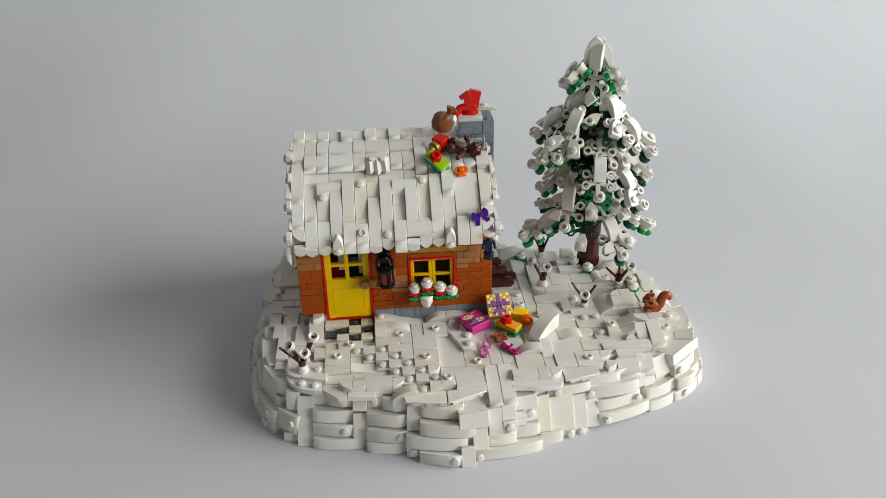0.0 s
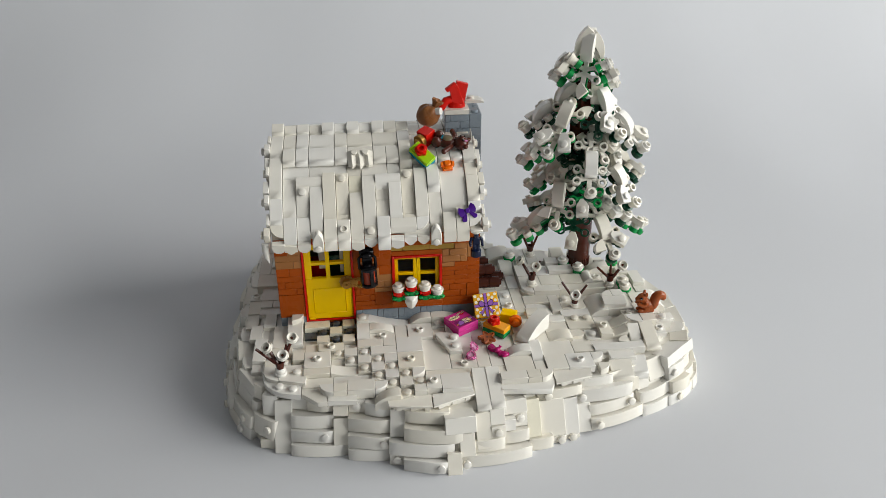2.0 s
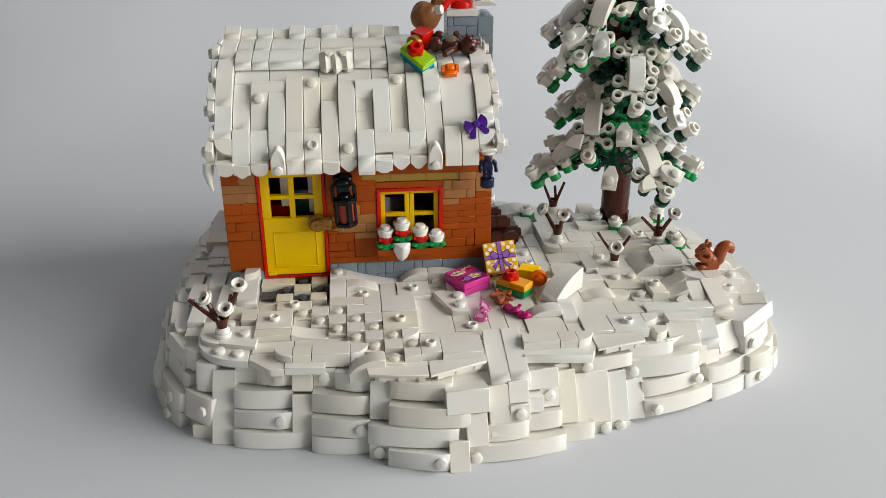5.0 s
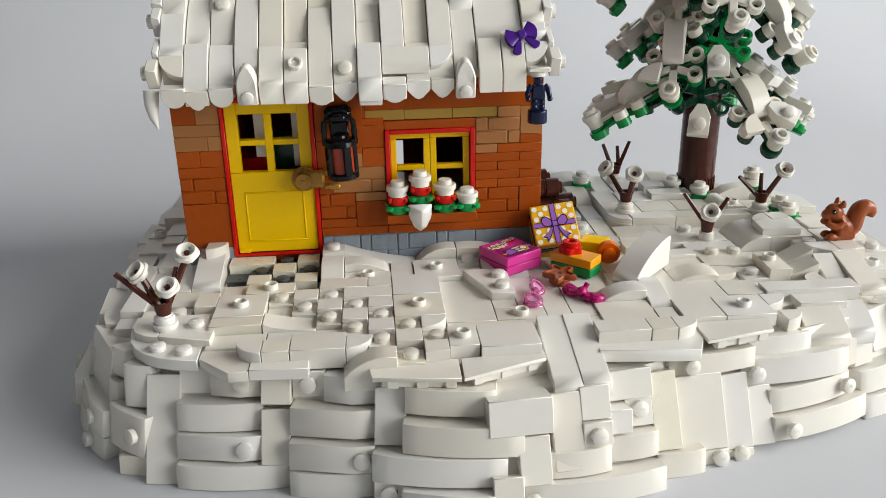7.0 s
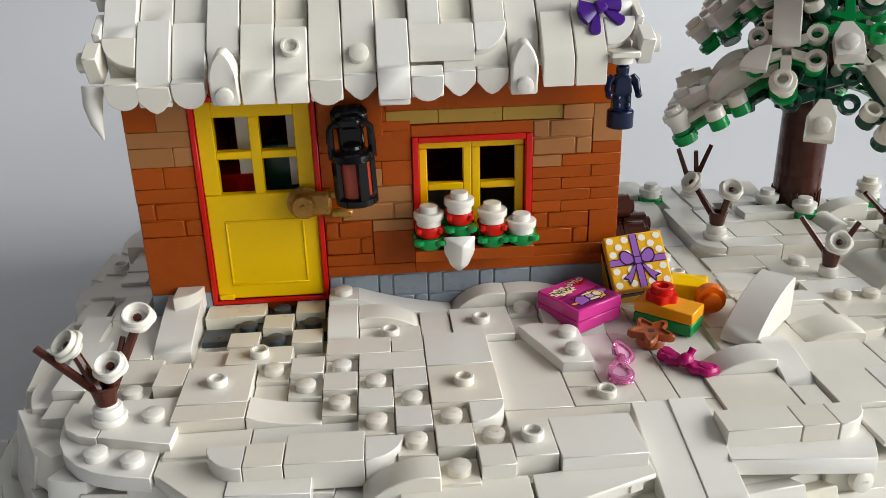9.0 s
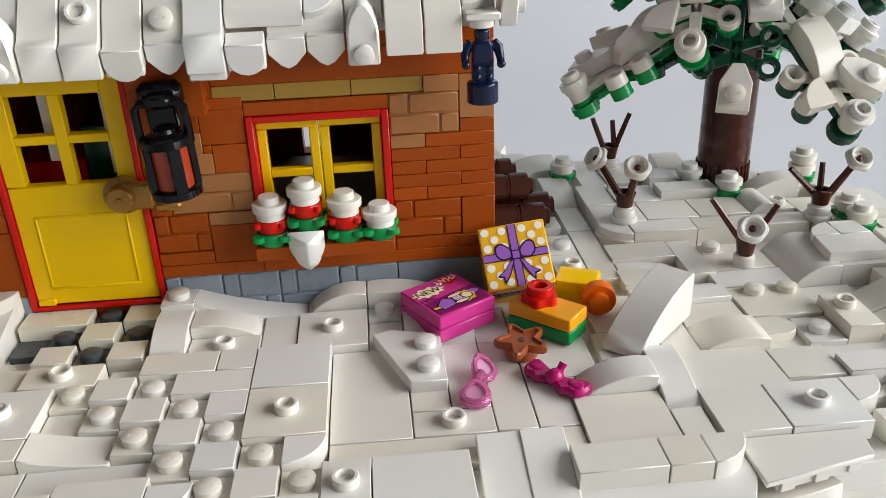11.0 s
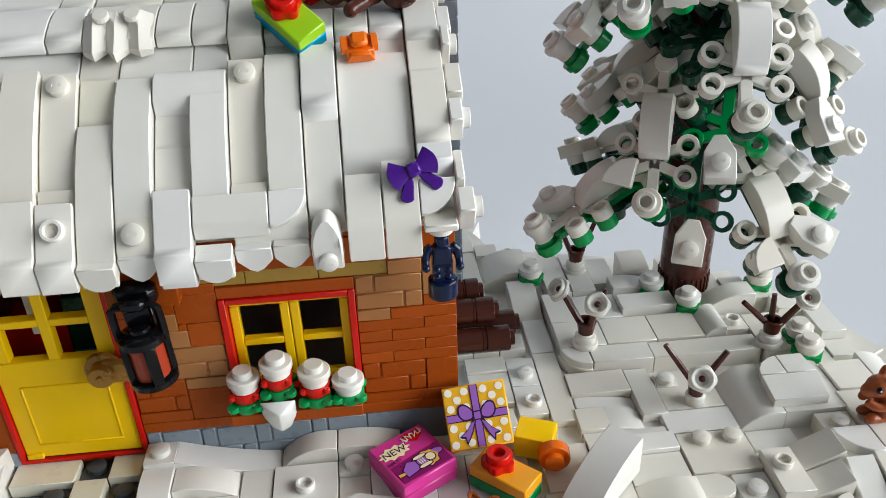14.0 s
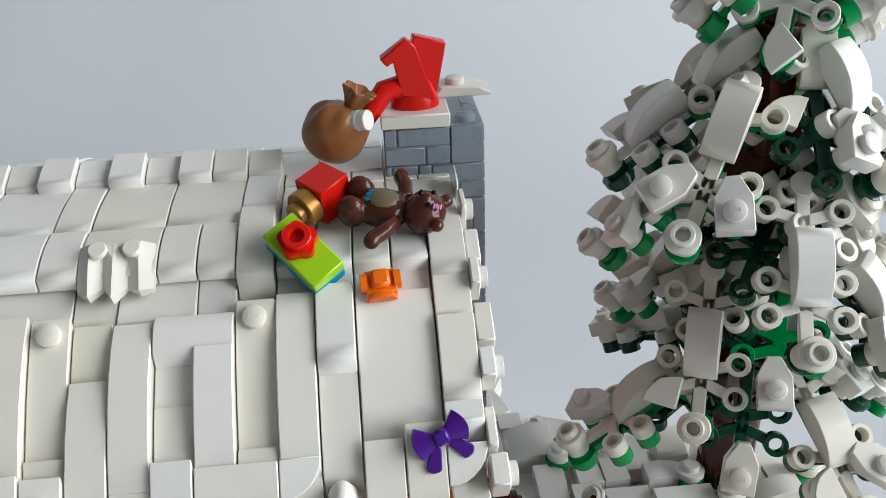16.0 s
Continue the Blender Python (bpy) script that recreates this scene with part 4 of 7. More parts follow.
branch(190.0, 64.0, 120.0, 130, 45, 0, "2kto", (0.012,))
branch(214.0, 80.0, 126.0, 75, 48, 0, "1kto", (0.012,))
branch(202.0, 72.0, 92.0, 95, 40, 0, "1kto", (0.012,))
# lowest ring
branch(217.4, 5.0, 72.4, 288, 40, 10, "2k1qto", (0.014,))
branch(155.5, 33.5, 75.8, 192, 27, 10, "to1k6q", (0.013,), False)
branch(251.7, 51.9, 69.5, 2, 28, -4, "1kto4k", (0.010,), False)
branch(191.0, 15.0, 77.0, 250, 62, 0, "tk", (), True, False)
branch(176.0, 34.0, 84.0, 212, 12, 0, "", (), True, False)
branch(232.0, 33.0, 86.0, 330, 33, 0, "3k1kto", (0.008,))
branch(228.0, 88.0, 72.0, 55, 30, 0, "1kto", (0.012,), False)
branch(180.0, 90.0, 73.0, 120, 28, 0, "2kto", (0.012,))


def moulded(ob, voxel=0.00028, rounds=5):
    """Fuses overlapping forms into one smooth moulding."""
    md = ob.modifiers.new("fuse", "REMESH")
    md.mode, md.voxel_size, md.use_smooth_shade = "VOXEL", voxel, True
    md = ob.modifiers.new("ease", "SMOOTH")
    md.factor, md.iterations = 0.5, rounds
    return ob


def sweep(pts, n=5):
    """A smooth curve through points."""
    out = []
    for k in range(len(pts) - 1):
        p0, p1, p2, p3 = (Vector(pts[min(max(k + j, 0), len(pts) - 1)]) for j in (-1, 0, 1, 2))
        for i in range(n):
            t = i / n
            out.append(0.5 * (2 * p1 + (p2 - p0) * t + (2 * p0 - 5 * p1 + 4 * p2 - p3) * t * t + (3 * p1 - p0 - 3 * p2 + p3) * t ** 3))
    return out + [Vector(pts[-1])]


# ---- small things in front of the cottage ----
def disc(bm, r, z0, z1, m=None, n=18, bev=0.0002):
    add_lathe(bm, [(r - bev, z0), (r, z0 + bev), (r, z1 - bev), (r - bev, z1)], n, m)


def lobed(bm, r, z0, z1, lobes=5, m=None):
    n = lobes * 8
    pts = [((r * (0.90 + 0.10 * math.cos(lobes * 2 * math.pi * k / n))) * math.cos(2 * math.pi * k / n), (r * (0.90 + 0.10 * math.cos(lobes * 2 * math.pi * k / n))) * math.sin(2 * math.pi * k / n)) for k in range(n)]
    a = [bm.verts.new((x, y, z0)) for x, y in pts]
    b = [bm.verts.new((x, y, z1)) for x, y in pts]
    bm.faces.new(a[::-1])
    bm.faces.new(b)
    for k in range(n):
        bm.faces.new((a[k], a[(k + 1) % n], b[(k + 1) % n], b[k]))
    if m is not None:
        bmesh.ops.transform(bm, matrix=m, verts=a + b)


def petal_cup(bm, z0, z1, f=1.0, tab=0.0015):
    """A round cup with four small rounded tabs at its brim."""
    add_lathe(bm, [(0.0031 * f, z0), (0.0034 * f, z0 + 0.0003), (0.0038 * f, z1 - 0.0004), (0.0036 * f, z1)], 18)
    for k in range(4):
        a = math.radians(45 + 90 * k)
        disc(bm, tab, z1 - 0.0015, z1 - 0.0001, Matrix.Translation((0.0041 * f * math.cos(a), 0.0041 * f * math.sin(a), 0)), 10)


# window box and its flowers
box = thing("window_box", (11 * S, -0.004, 16 * PL), "rust-brown window box with four snow-topped red flowers", "planter")
place("shelf", brick_mesh(4 * S, 0.0075, PL, BROWN), box, Matrix.Translation((9 * S - 0.0004, -0.0079, 16 * PL)))
for x, dz, red in ((0.0757, 0, True), (0.0838, 0.0034, True), (0.0925, 0, True), (0.1004, 0, False)):
    at = Matrix.Translation((x, -0.0048, 17 * PL + dz))
    bm = bmesh.new()
    petal_cup(bm, 0.0, 0.0031)
    disc(bm, 0.0024, 0.003, 0.0042)
    leaves = part("flower", bm, GREEN, box, "green leaves with a snow-capped flower", at)
    z = 0.0030
    if red:
        bm = bmesh.new()
        petal_cup(bm, 0.0032, 0.0063, 0.98, 0.0008)
        part("petals", bm, RED, leaves, "red petals", at)
        z = 0.0064
    bm = bmesh.new()
    add_lathe(bm, [(0.0033, z), (0.0033, z + 0.0017), (0.0039, z + 0.0018), (0.0040, z + 0.002), (0.0040, z + 0.0034), (0.0038, z + 0.0036), (0.0024, z + 0.0036), (0.0024, z + 0.0051), (0.0022, z + 0.0053)], 18)
    part("snow_cap", bm, WHITE, leaves, "white round cap", at)
bm = bmesh.new()
side = [(-0.0040, 0.0), (-0.0039, -0.0044), (-0.0022, -0.0082), (0.0, -0.0100), (0.0022, -0.0082), (0.0039, -0.0044), (0.0040, 0.0)]
outer = [bm.verts.new((x, 0.0, z)) for x, z in side]
ridge = bm.verts.new((0.0004, -0.0036, -0.0012))
toe = bm.verts.new((0.0002, -0.0026, -0.0070))
for quad in ((0, 1), (1, 2)):
    bm.faces.new((outer[quad[0]], outer[quad[1]], toe if quad[0] else ridge))
    bm.faces.new((outer[6 - quad[0]], outer[6 - quad[1]], toe if quad[0] else ridge))
bm.faces.new((outer[1], toe, ridge))
bm.faces.new((outer[5], toe, ridge))
bm.faces.new((outer[2], outer[3], toe))
bm.faces.new((outer[4], outer[3], toe))
bm.faces.new((outer[0], ridge, outer[6]))
bm.faces.new(outer)
bmesh.ops.recalc_face_normals(bm, faces=bm.faces[:])
bmesh.ops.bevel(bm, geom=bm.edges[:], offset=0.0003, segments=1, affect="EDGES")
part("icicle", bm, WHITE, box, "white pointed icicle", pose(0.0834, -0.0081, 0.0584, 6) @ Matrix.Scale(1.1, 4))

# gold latch on the door
bm = bmesh.new()
turn = Matrix.Translation((0.0432, -0.0004, 0.0672)) @ pose(0, 0, 0, 90)
add_lathe(bm, [(0.0044, 0), (0.0044, 0.0014), (0.0030, 0.0018), (0.0030, 0.0044), (0.0027, 0.0048), (0.0008, 0.0048), (0.0006, 0.0054)], 18, turn)
add_box(bm, 0.0432, 0.0505, -0.0036, -0.0012, 0.0640, 0.0705, 0.0008)
add_box(bm, 0.0500, 0.0560, -0.0036, -0.0012, 0.0685, 0.0708, 0.0006)
add_box(bm, 0.0500, 0.0560, -0.0036, -0.0012, 0.0632, 0.0655, 0.0006)
part("door_handle", bm, GOLD, door, "pearl-gold round handle with a forked clip")

# lantern by the door
lantern = thing("lantern", (0.0570, -0.0092, 0.0700), "black lantern with clear red panes hanging on the wall", "lantern")
LM = Matrix.Translation((0.0571, -0.0104, 0.0798)) @ pose(0, 0, 0, 0, -2.5) @ Matrix.Translation((0, 0, -0.0100)) @ Matrix.Scale(1.08, 4)
bm = bmesh.new()
add_lathe(bm, [(0.0046, 0), (0.0050, 0.0003), (0.0050, 0.0016), (0.0046, 0.0019)], 30)
add_lathe(bm, [(0.0046, 0.0104), (0.0050, 0.0107), (0.0048, 0.0120), (0.0040, 0.0126), (0.0022, 0.0130), (0.0020, 0.0137), (0.0012, 0.0140)], 30)
for k in range(4):
    a = math.radians(26 + 90 * k)
    add_box(bm, -0.0007, 0.0007, -0.0012, 0.0012, 0.0016, 0.0108, 0.0002, pose(0.0043 * math.cos(a), 0.0043 * math.sin(a), 0, 0, 0, math.degrees(a)))
part("cage", bm, BLACK, lantern, "black ribbed cage", LM)
bm = bmesh.new()
disc(bm, 0.0037, 0.0018, 0.0106)
part("glass", bm, CLEAR_RED, lantern, "clear red glass", LM)
bm = bmesh.new()
add_tube(bm, [(-0.0046, 0, 0.0108), (-0.0047, 0, 0.0140), (-0.0046, 0, 0.0178), (-0.0036, 0, 0.0189), (0.0036, 0, 0.0189), (0.0046, 0, 0.0178), (0.0047, 0, 0.0140), (0.0046, 0, 0.0108)], 0.0009, 8)
part("handle", bm, BLACK, lantern, "black bail handle", LM)
bm = bmesh.new()
add_box(bm, -0.0042, 0.0042, 0.0012, 0.0056, 0.0168, 0.0222, 0.0012)
add_box(bm, -0.0026, 0.0026, -0.0014, 0.0030, 0.0176, 0.0204, 0.0008)
add_box(bm, -0.0030, 0.0030, 0.0010, 0.0040, 0.0060, 0.0180, 0.0006)
part("hook", bm, BLACK, lantern, "black clip hook", LM)

# blue figurine under the eaves: one plain shape
bm = bmesh.new()
add_lathe(bm, [(0.0030, 0.0004), (0.0036, 0), (0.0038, 0.0003), (0.0038, 0.0048), (0.0035, 0.0052), (0.0010, 0.0053)], 24)
add_box(bm, -0.0026, 0.0026, -0.0018, 0.0018, 0.0050, 0.0098, 0.0004)
for sg in (-1, 1):
    for z in (0.0064, 0.0084):
        add_blob(bm, (sg * 0.0014, -0.0018, z), (0.0008, 0.0006, 0.0008))
    add_tube(bm, [(sg * 0.0026, 0, 0.0146), (sg * 0.0038, -0.0002, 0.0132), (sg * 0.0042, -0.0010, 0.0110), (sg * 0.0042, -0.0022, 0.0098)], [0.0011, 0.0013, 0.0010, 0.0009], 10)
    add_blob(bm, (sg * 0.0042, -0.0026, 0.0097), (0.0011, 0.0011, 0.0010))
add_prism(bm, [(-0.0027, 0.0096), (-0.0022, 0.0142), (-0.0016, 0.0150), (0.0016, 0.0150), (0.0022, 0.0142), (0.0027, 0.0096)][::-1], -0.0019, 0.0019, None, 0.0004)
add_lathe(bm, [(0.0012, 0.0148), (0.0018, 0.0154), (0.0019, 0.0172), (0.0012, 0.0178)], 14)
bmesh.ops.recalc_face_normals(bm, faces=bm.faces[:])
moulded(solid("figurine", bm, NAVY, Matrix.Translation((0.1240, -0.0100, 0.0862)) @ Matrix.Scale(0.88, 4), "small dark blue statuette hanging under the eaves", "figurine"), 0.00022, 2)


# ---- presents on the snow ----
def flat(bm, pts, z, h=0.00012):
    """A thin printed shape in the plane z."""
    a = [bm.verts.new((x, y, z + h)) for x, y in pts]
    bm.faces.new(a)


def lettering(text, size, mat, parent, m, name="lettering"):
    cu = bpy.data.curves.new(name, "FONT")
    cu.body, cu.size, cu.align_x, cu.align_y, cu.extrude = text, size, "CENTER", "CENTER", 0.00003
    ob = bpy.data.objects.new(name, cu)
    scene.collection.objects.link(ob)
    dg = bpy.context.evaluated_depsgraph_get()
    me = bpy.data.meshes.new_from_object(ob.evaluated_get(dg))
    bpy.data.objects.remove(ob)
    me.materials.clear()
    me.materials.append(mat)
    return place(name, me, parent, m)


# pink box with a printed lid
PM = pose(0.1146, -0.0140, 0.0359, 0, 0, 31)
pink = thing("pink_gift_box", (0.1146, -0.0140, 0.0359), "dark pink square toy box with a printed lid on the snow", "gift box")
h8 = 0.0079
bm = bmesh.new()
add_box(bm, -h8, h8, -h8, h8, 0, 0.0034, 0.0003)
part("base", bm, PINK, pink, "", PM)
bm = bmesh.new()
add_box(bm, -h8, h8, -h8, h8, 0.0035, 0.0068, 0.0003)
lid = part("lid", bm, PINK, pink, "pink lid printed with a picture", PM)
LZ = 0.0068
bm = bmesh.new()
flat(bm, [(-0.0070, -0.0072), (0.0072, -0.0072), (0.0072, 0.0000), (-0.0070, -0.0010)], LZ)
part("print_panel", bm, PLUM, lid, "plum printed panel", PM)
bm = bmesh.new()
burst = [((0.0036 if k % 2 else 0.0046) * math.cos(2 * math.pi * k / 20) - 0.0032, (0.0017 if k % 2 else 0.0024) * math.sin(2 * math.pi * k / 20) + 0.0030) for k in range(20)]
flat(bm, burst, LZ, 0.00016)
part("print_burst", bm, CREAM_PRINT, lid, "cream starburst", PM)
lettering("NEW", 0.0029, INK, lid, PM @ Matrix.Translation((-0.0032, 0.0030, LZ + 0.0002)))
lettering("HAT!", 0.0018, INK, lid, PM @ pose(-0.0052, -0.0001, LZ + 0.0002))
bm = bmesh.new()
flat(bm, [(0.0036, 0.0030), (0.0062, 0.0046), (0.0060, 0.0066), (0.0044, 0.0068), (0.0036, 0.0062), (0.0026, 0.0070), (0.0014, 0.0066), (0.0012, 0.0048)], LZ, 0.00015)
part("print_heart", bm, RED, lid, "red printed heart", PM)
bm = bmesh.new()
add_tube(bm, [(0.0004 + 0.00042 * k + 0.0003 * math.cos(2.4 * k), 0.0050 + 0.0011 * math.sin(1.9 * k) + 0.00006 * k, LZ + 0.0001) for k in range(16)], 0.00022, 5)
part("print_marks", bm, WHITE, lid, "white printed strokes", PM)
def oval(bm, x, y, a, b, h, lobes=0, deep=0.0, n=28):
    flat(bm, [(x + a * (1 + deep * math.cos(lobes * t)) * math.cos(t), y + b * (1 + deep * math.cos(lobes * t)) * math.sin(t)) for t in [2 * math.pi * k / n for k in range(n)]], LZ, h)


for grow, h, mats in ((0.00030, 0.00015, (INK, INK, INK)), (0.0, 0.00021, (LAVENDER, AMBER_PRINT, CREAM_PRINT))):
    bm = bmesh.new()
    oval(bm, 0.0052, -0.0028, 0.0017 + grow, 0.0010 + grow, h)
    flat(bm, [(-0.0050 - grow, -0.0060 - grow), (-0.0012, -0.0054 - grow), (-0.0010 + grow, -0.0026), (-0.0030, -0.0018 + grow), (-0.0050 - grow, -0.0036 + grow)], LZ, h + 0.00001)
    part("print_dress", bm, mats[0], lid, "lavender printed shape", PM)
    bm = bmesh.new()
    oval(bm, 0.0024, -0.0036, 0.0026 + grow, 0.0025 + grow, h + 0.00002, 7, 0.10)
    flat(bm, [(-0.0068, -0.0050 - grow), (-0.0051, -0.0050 - grow), (-0.0051, -0.0042 + grow), (-0.0068, -0.0040 + grow)], LZ, h + 0.00002)
    part("print_swirl", bm, mats[1], lid, "golden printed shape", PM)
    bm = bmesh.new()
    oval(bm, 0.0030, -0.0035, 0.0012 + grow, 0.0012 + grow, h + 0.00009)
    oval(bm, 0.0006, -0.0052, 0.0018 + grow, 0.0005 + grow, h + 0.00009)
    oval(bm, 0.0006, -0.0020, 0.0018 + grow, 0.0005 + grow, h + 0.00009)
    part("print_shape", bm, mats[2], lid, "cream printed shape", PM)
bm = bmesh.new()
oval(bm, 0.0004, -0.0036, 0.0013, 0.0012, 0.00033)
part("print_shape", bm, LAVENDER, lid, "lavender printed shape", PM)
bm = bmesh.new()
for k in range(3):
    flat(bm, [(-0.0004 + 0.0006 * k, -0.0044), (-0.0001 + 0.0006 * k, -0.0044), (-0.0001 + 0.0006 * k, -0.0028), (-0.0004 + 0.0006 * k, -0.0028)], LZ, 0.00036)
part("print_marks", bm, CREAM_PRINT, lid, "cream printed strokes", PM)

# polka-dot present leaning on the wall
u = Vector((0.974, 0.080, 0.212)).normalized()
v = Vector((-0.208, 0.689, 0.694))
v = (v - v.dot(u) * u).normalized()
nn = u.cross(v)
c = Vector((0.1315, -0.0094, 0.0491))
GM = Matrix(((u.x, v.x, nn.x, c.x), (u.y, v.y, nn.y, c.y), (u.z, v.z, nn.z, c.z), (0, 0, 0, 1)))
GM = GM @ pose(0, 0, 0, 0, 0, -8)
gift = thing("dotted_gift_box", (0.1310, -0.0100, 0.0360), "yellow gift box with white dots and a purple bow", "gift box")
bm = bmesh.new()
add_box(bm, -h8, h8, -h8, h8, -0.0033, 0, 0.0003)
lid2 = part("lid", bm, GOLDEN, gift, "yellow dotted lid with a printed bow", GM)
bm = bmesh.new()
add_box(bm, -h8, h8, -h8, h8, -0.0066, -0.0034, 0.0003)
part("band", bm, NAVY, gift, "dark blue middle layer", GM)
bm = bmesh.new()
add_box(bm, -h8, h8, -h8, h8, -0.0130, -0.0067, 0.0003)
part("base", bm, GOLDEN, gift, "", GM)
bm = bmesh.new()
for u0, v0 in ((2.4, 2.4), (2.4, 6.3), (6.3, 2.4), (4.4, 4.4), (6.4, 6.4)):
    for su, sv in ((-0.001, -0.001), (-0.001, 0.001), (0.001, -0.001), (0.001, 0.001)):
        flat(bm, [(u0 * su + 0.00100 * math.cos(2 * math.pi * k / 12), v0 * sv + 0.00100 * math.sin(2 * math.pi * k / 12)) for k in range(12)], 0)
part("print_dots", bm, DOT_PRINT, lid2, "white printed dots", GM)
bm = bmesh.new()
flat(bm, [(-0.0008, -0.0076), (0.0008, -0.0076), (0.0008, 0.0076), (-0.0008, 0.0076)], 0, 0.00016)
flat(bm, [(-0.0076, -0.0008), (0.0076, -0.0008), (0.0076, 0.0008), (-0.0076, 0.0008)], 0, 0.00017)
bme = bmesh.new()
flat(bme, [(-0.00105, -0.0076), (0.00105, -0.0076), (0.00105, 0.0076), (-0.00105, 0.0076)], 0, 0.00014)
flat(bme, [(-0.0076, -0.00105), (0.0076, -0.00105), (0.0076, 0.00105), (-0.0076, 0.00105)], 0, 0.00015)
part("print_ribbon_edge", bme, INK, lid2, "dark ribbon outline", GM)
part("print_ribbon", bm, LAVENDER, lid2, "purple printed ribbon", GM)
bm = bmesh.new()
bmo = bmesh.new()
for sg in (-1, 1):
    loop = [(0.0003, 0.0002, 0), (0.0014, 0.0020, 0), (0.0032, 0.0033, 0), (0.0046, 0.0026, 0), (0.0047, 0.0004, 0), (0.0032, -0.0011, 0), (0.0012, -0.0008, 0)]
    tail = [(0.0002, -0.0004, 0), (0.0014, -0.0010, 0), (0.0030, -0.0032, 0), (0.0052, -0.0047, 0), (0.0038, -0.0052, 0), (0.0035, -0.0068, 0), (0.0017, -0.0040, 0)]
    for shape, n in ((sweep(loop, 3), 0.80), (sweep(tail, 2), 0.74)):
        mid = sum(shape, Vector((0, 0, 0))) / len(shape)
        flat(bmo, [(sg * p.x, p.y) for p in shape], 0, 0.00020)
        flat(bm, [(sg * (mid.x + (p.x - mid.x) * n), mid.y + (p.y - mid.y) * n) for p in shape], 0, 0.00024)
flat(bmo, [(-0.0012, -0.0011), (0.0012, -0.0011), (0.0012, 0.0012), (-0.0012, 0.0012)], 0, 0.00027)
flat(bm, [(-0.0008, -0.0008), (0.0008, -0.0008), (0.0008, 0.0009), (-0.0008, 0.0009)], 0, 0.00030)
for f in bm.faces[:] + bmo.faces[:]:
    f.normal_update()
    if f.normal.z < 0:
        f.normal_flip()
part("print_bow_edge", bmo, INK, lid2, "dark outline of the bow", GM)
part("print_bow", bm, LAVENDER, lid2, "purple printed bow", GM)

# small green and amber present with a red flower
QM = pose(0.1366, -0.0214, 0.0357, 0, 0, -42)
small = thing("green_gift_box", (0.1366, -0.0214, 0.0357), "green and amber present topped with a red flower stud", "gift box")
for name, a, b, mat in (("base", 0, 0.0032, GREEN), ("lid", 0.0033, 0.0066, AMBER)):
    bm = bmesh.new()
    add_box(bm, -h8, h8, -0.0040, 0.0040, a, b, 0.0003)
    part(name, bm, mat, small, "", QM)


def red_flower(parent, m):
    bm = bmesh.new()
    lobed(bm, 0.0042, 0, 0.0022, 5)
    add_lathe(bm, [(0.0030, 0.0018), (0.0030, 0.0038), (0.0028, 0.0040), (0.0017, 0.0040), (0.0015, 0.0036), (0.0015, 0.0016)], 16)
    part("flower", bm, RED, parent, "red flower stud", m)


red_flower(small, QM @ Matrix.Translation((-0.0022, 0.0002, 0.0066)))

# yellow sloped block with an orange round piece
YM = pose(0.1475, -0.0095, 0.0358, 0, 0, -22)
wedge = thing("yellow_gift_block", (0.1475, -0.0095, 0.0358), "yellow sloped block with an orange round stud on its side", "gift box")
bm = bmesh.new()
add_prism(bm, [(-0.0060, 0), (0.0040, 0), (0.0040, 0.0060), (0.0034, 0.0066), (-0.0060, 0.0066)], -0.0040, 0.0040)
bmesh.ops.recalc_face_normals(bm, faces=bm.faces[:])
part("block", bm, YELLOW, wedge, "", YM)
bm = bmesh.new()
disc(bm, 0.0040, 0, 0.0030)
add_stud(bm, 0, 0, 0.0030)
part("round_stud", bm, ORANGE, wedge, "orange round piece", YM @ pose(0.0042, -0.0041, 0.0042, 90) @ pose(0, 0, 0, 0, 14, 0))

# gingerbread star: five blunt arms with a raised edge on a round foot
bm = bmesh.new()
pts = []
for k in range(5):
    a = 2 * math.pi * k / 5
    pts += [(0.0057 * math.cos(a - 0.13), 0.0057 * math.sin(a - 0.13)), (0.0061 * math.cos(a), 0.0061 * math.sin(a)),
            (0.0057 * math.cos(a + 0.13), 0.0057 * math.sin(a + 0.13)), (0.0031 * math.cos(a + math.pi / 5), 0.0031 * math.sin(a + math.pi / 5))]
loops = []
for f, z in ((0.94, 0.0), (1.0, 0.0004), (1.0, 0.0016), (0.93, 0.0020), (0.80, 0.0020), (0.74, 0.0014)):
    loops.append([bm.verts.new((x * f, y * f, z)) for x, y in pts])
for la, lb in zip(loops, loops[1:]):
    for k in range(20):
        bm.faces.new((la[k], la[(k + 1) % 20], lb[(k + 1) % 20], lb[k]))
bm.faces.new(loops[-1])
bm.faces.new(loops[0][::-1])
bmesh.ops.recalc_face_normals(bm, faces=bm.faces[:])
disc(bm, 0.0036, -0.0022, 0.0002)
star = solid("gingerbread_star", bm, COPPER, pose(0.1290, -0.0308, 0.0379, 4, -3, 34), "reddish-brown star biscuit lying on the snow", "star")
# the hole's shade is a dark disc laid on the star
bm = bmesh.new()
disc(bm, 0.0008, 0.00145, 0.00155, None, 12, 0.00002)
part("centre_hole", bm, TRUNK, star, "dark disc for the shaded hole at the centre", WORLD[star])

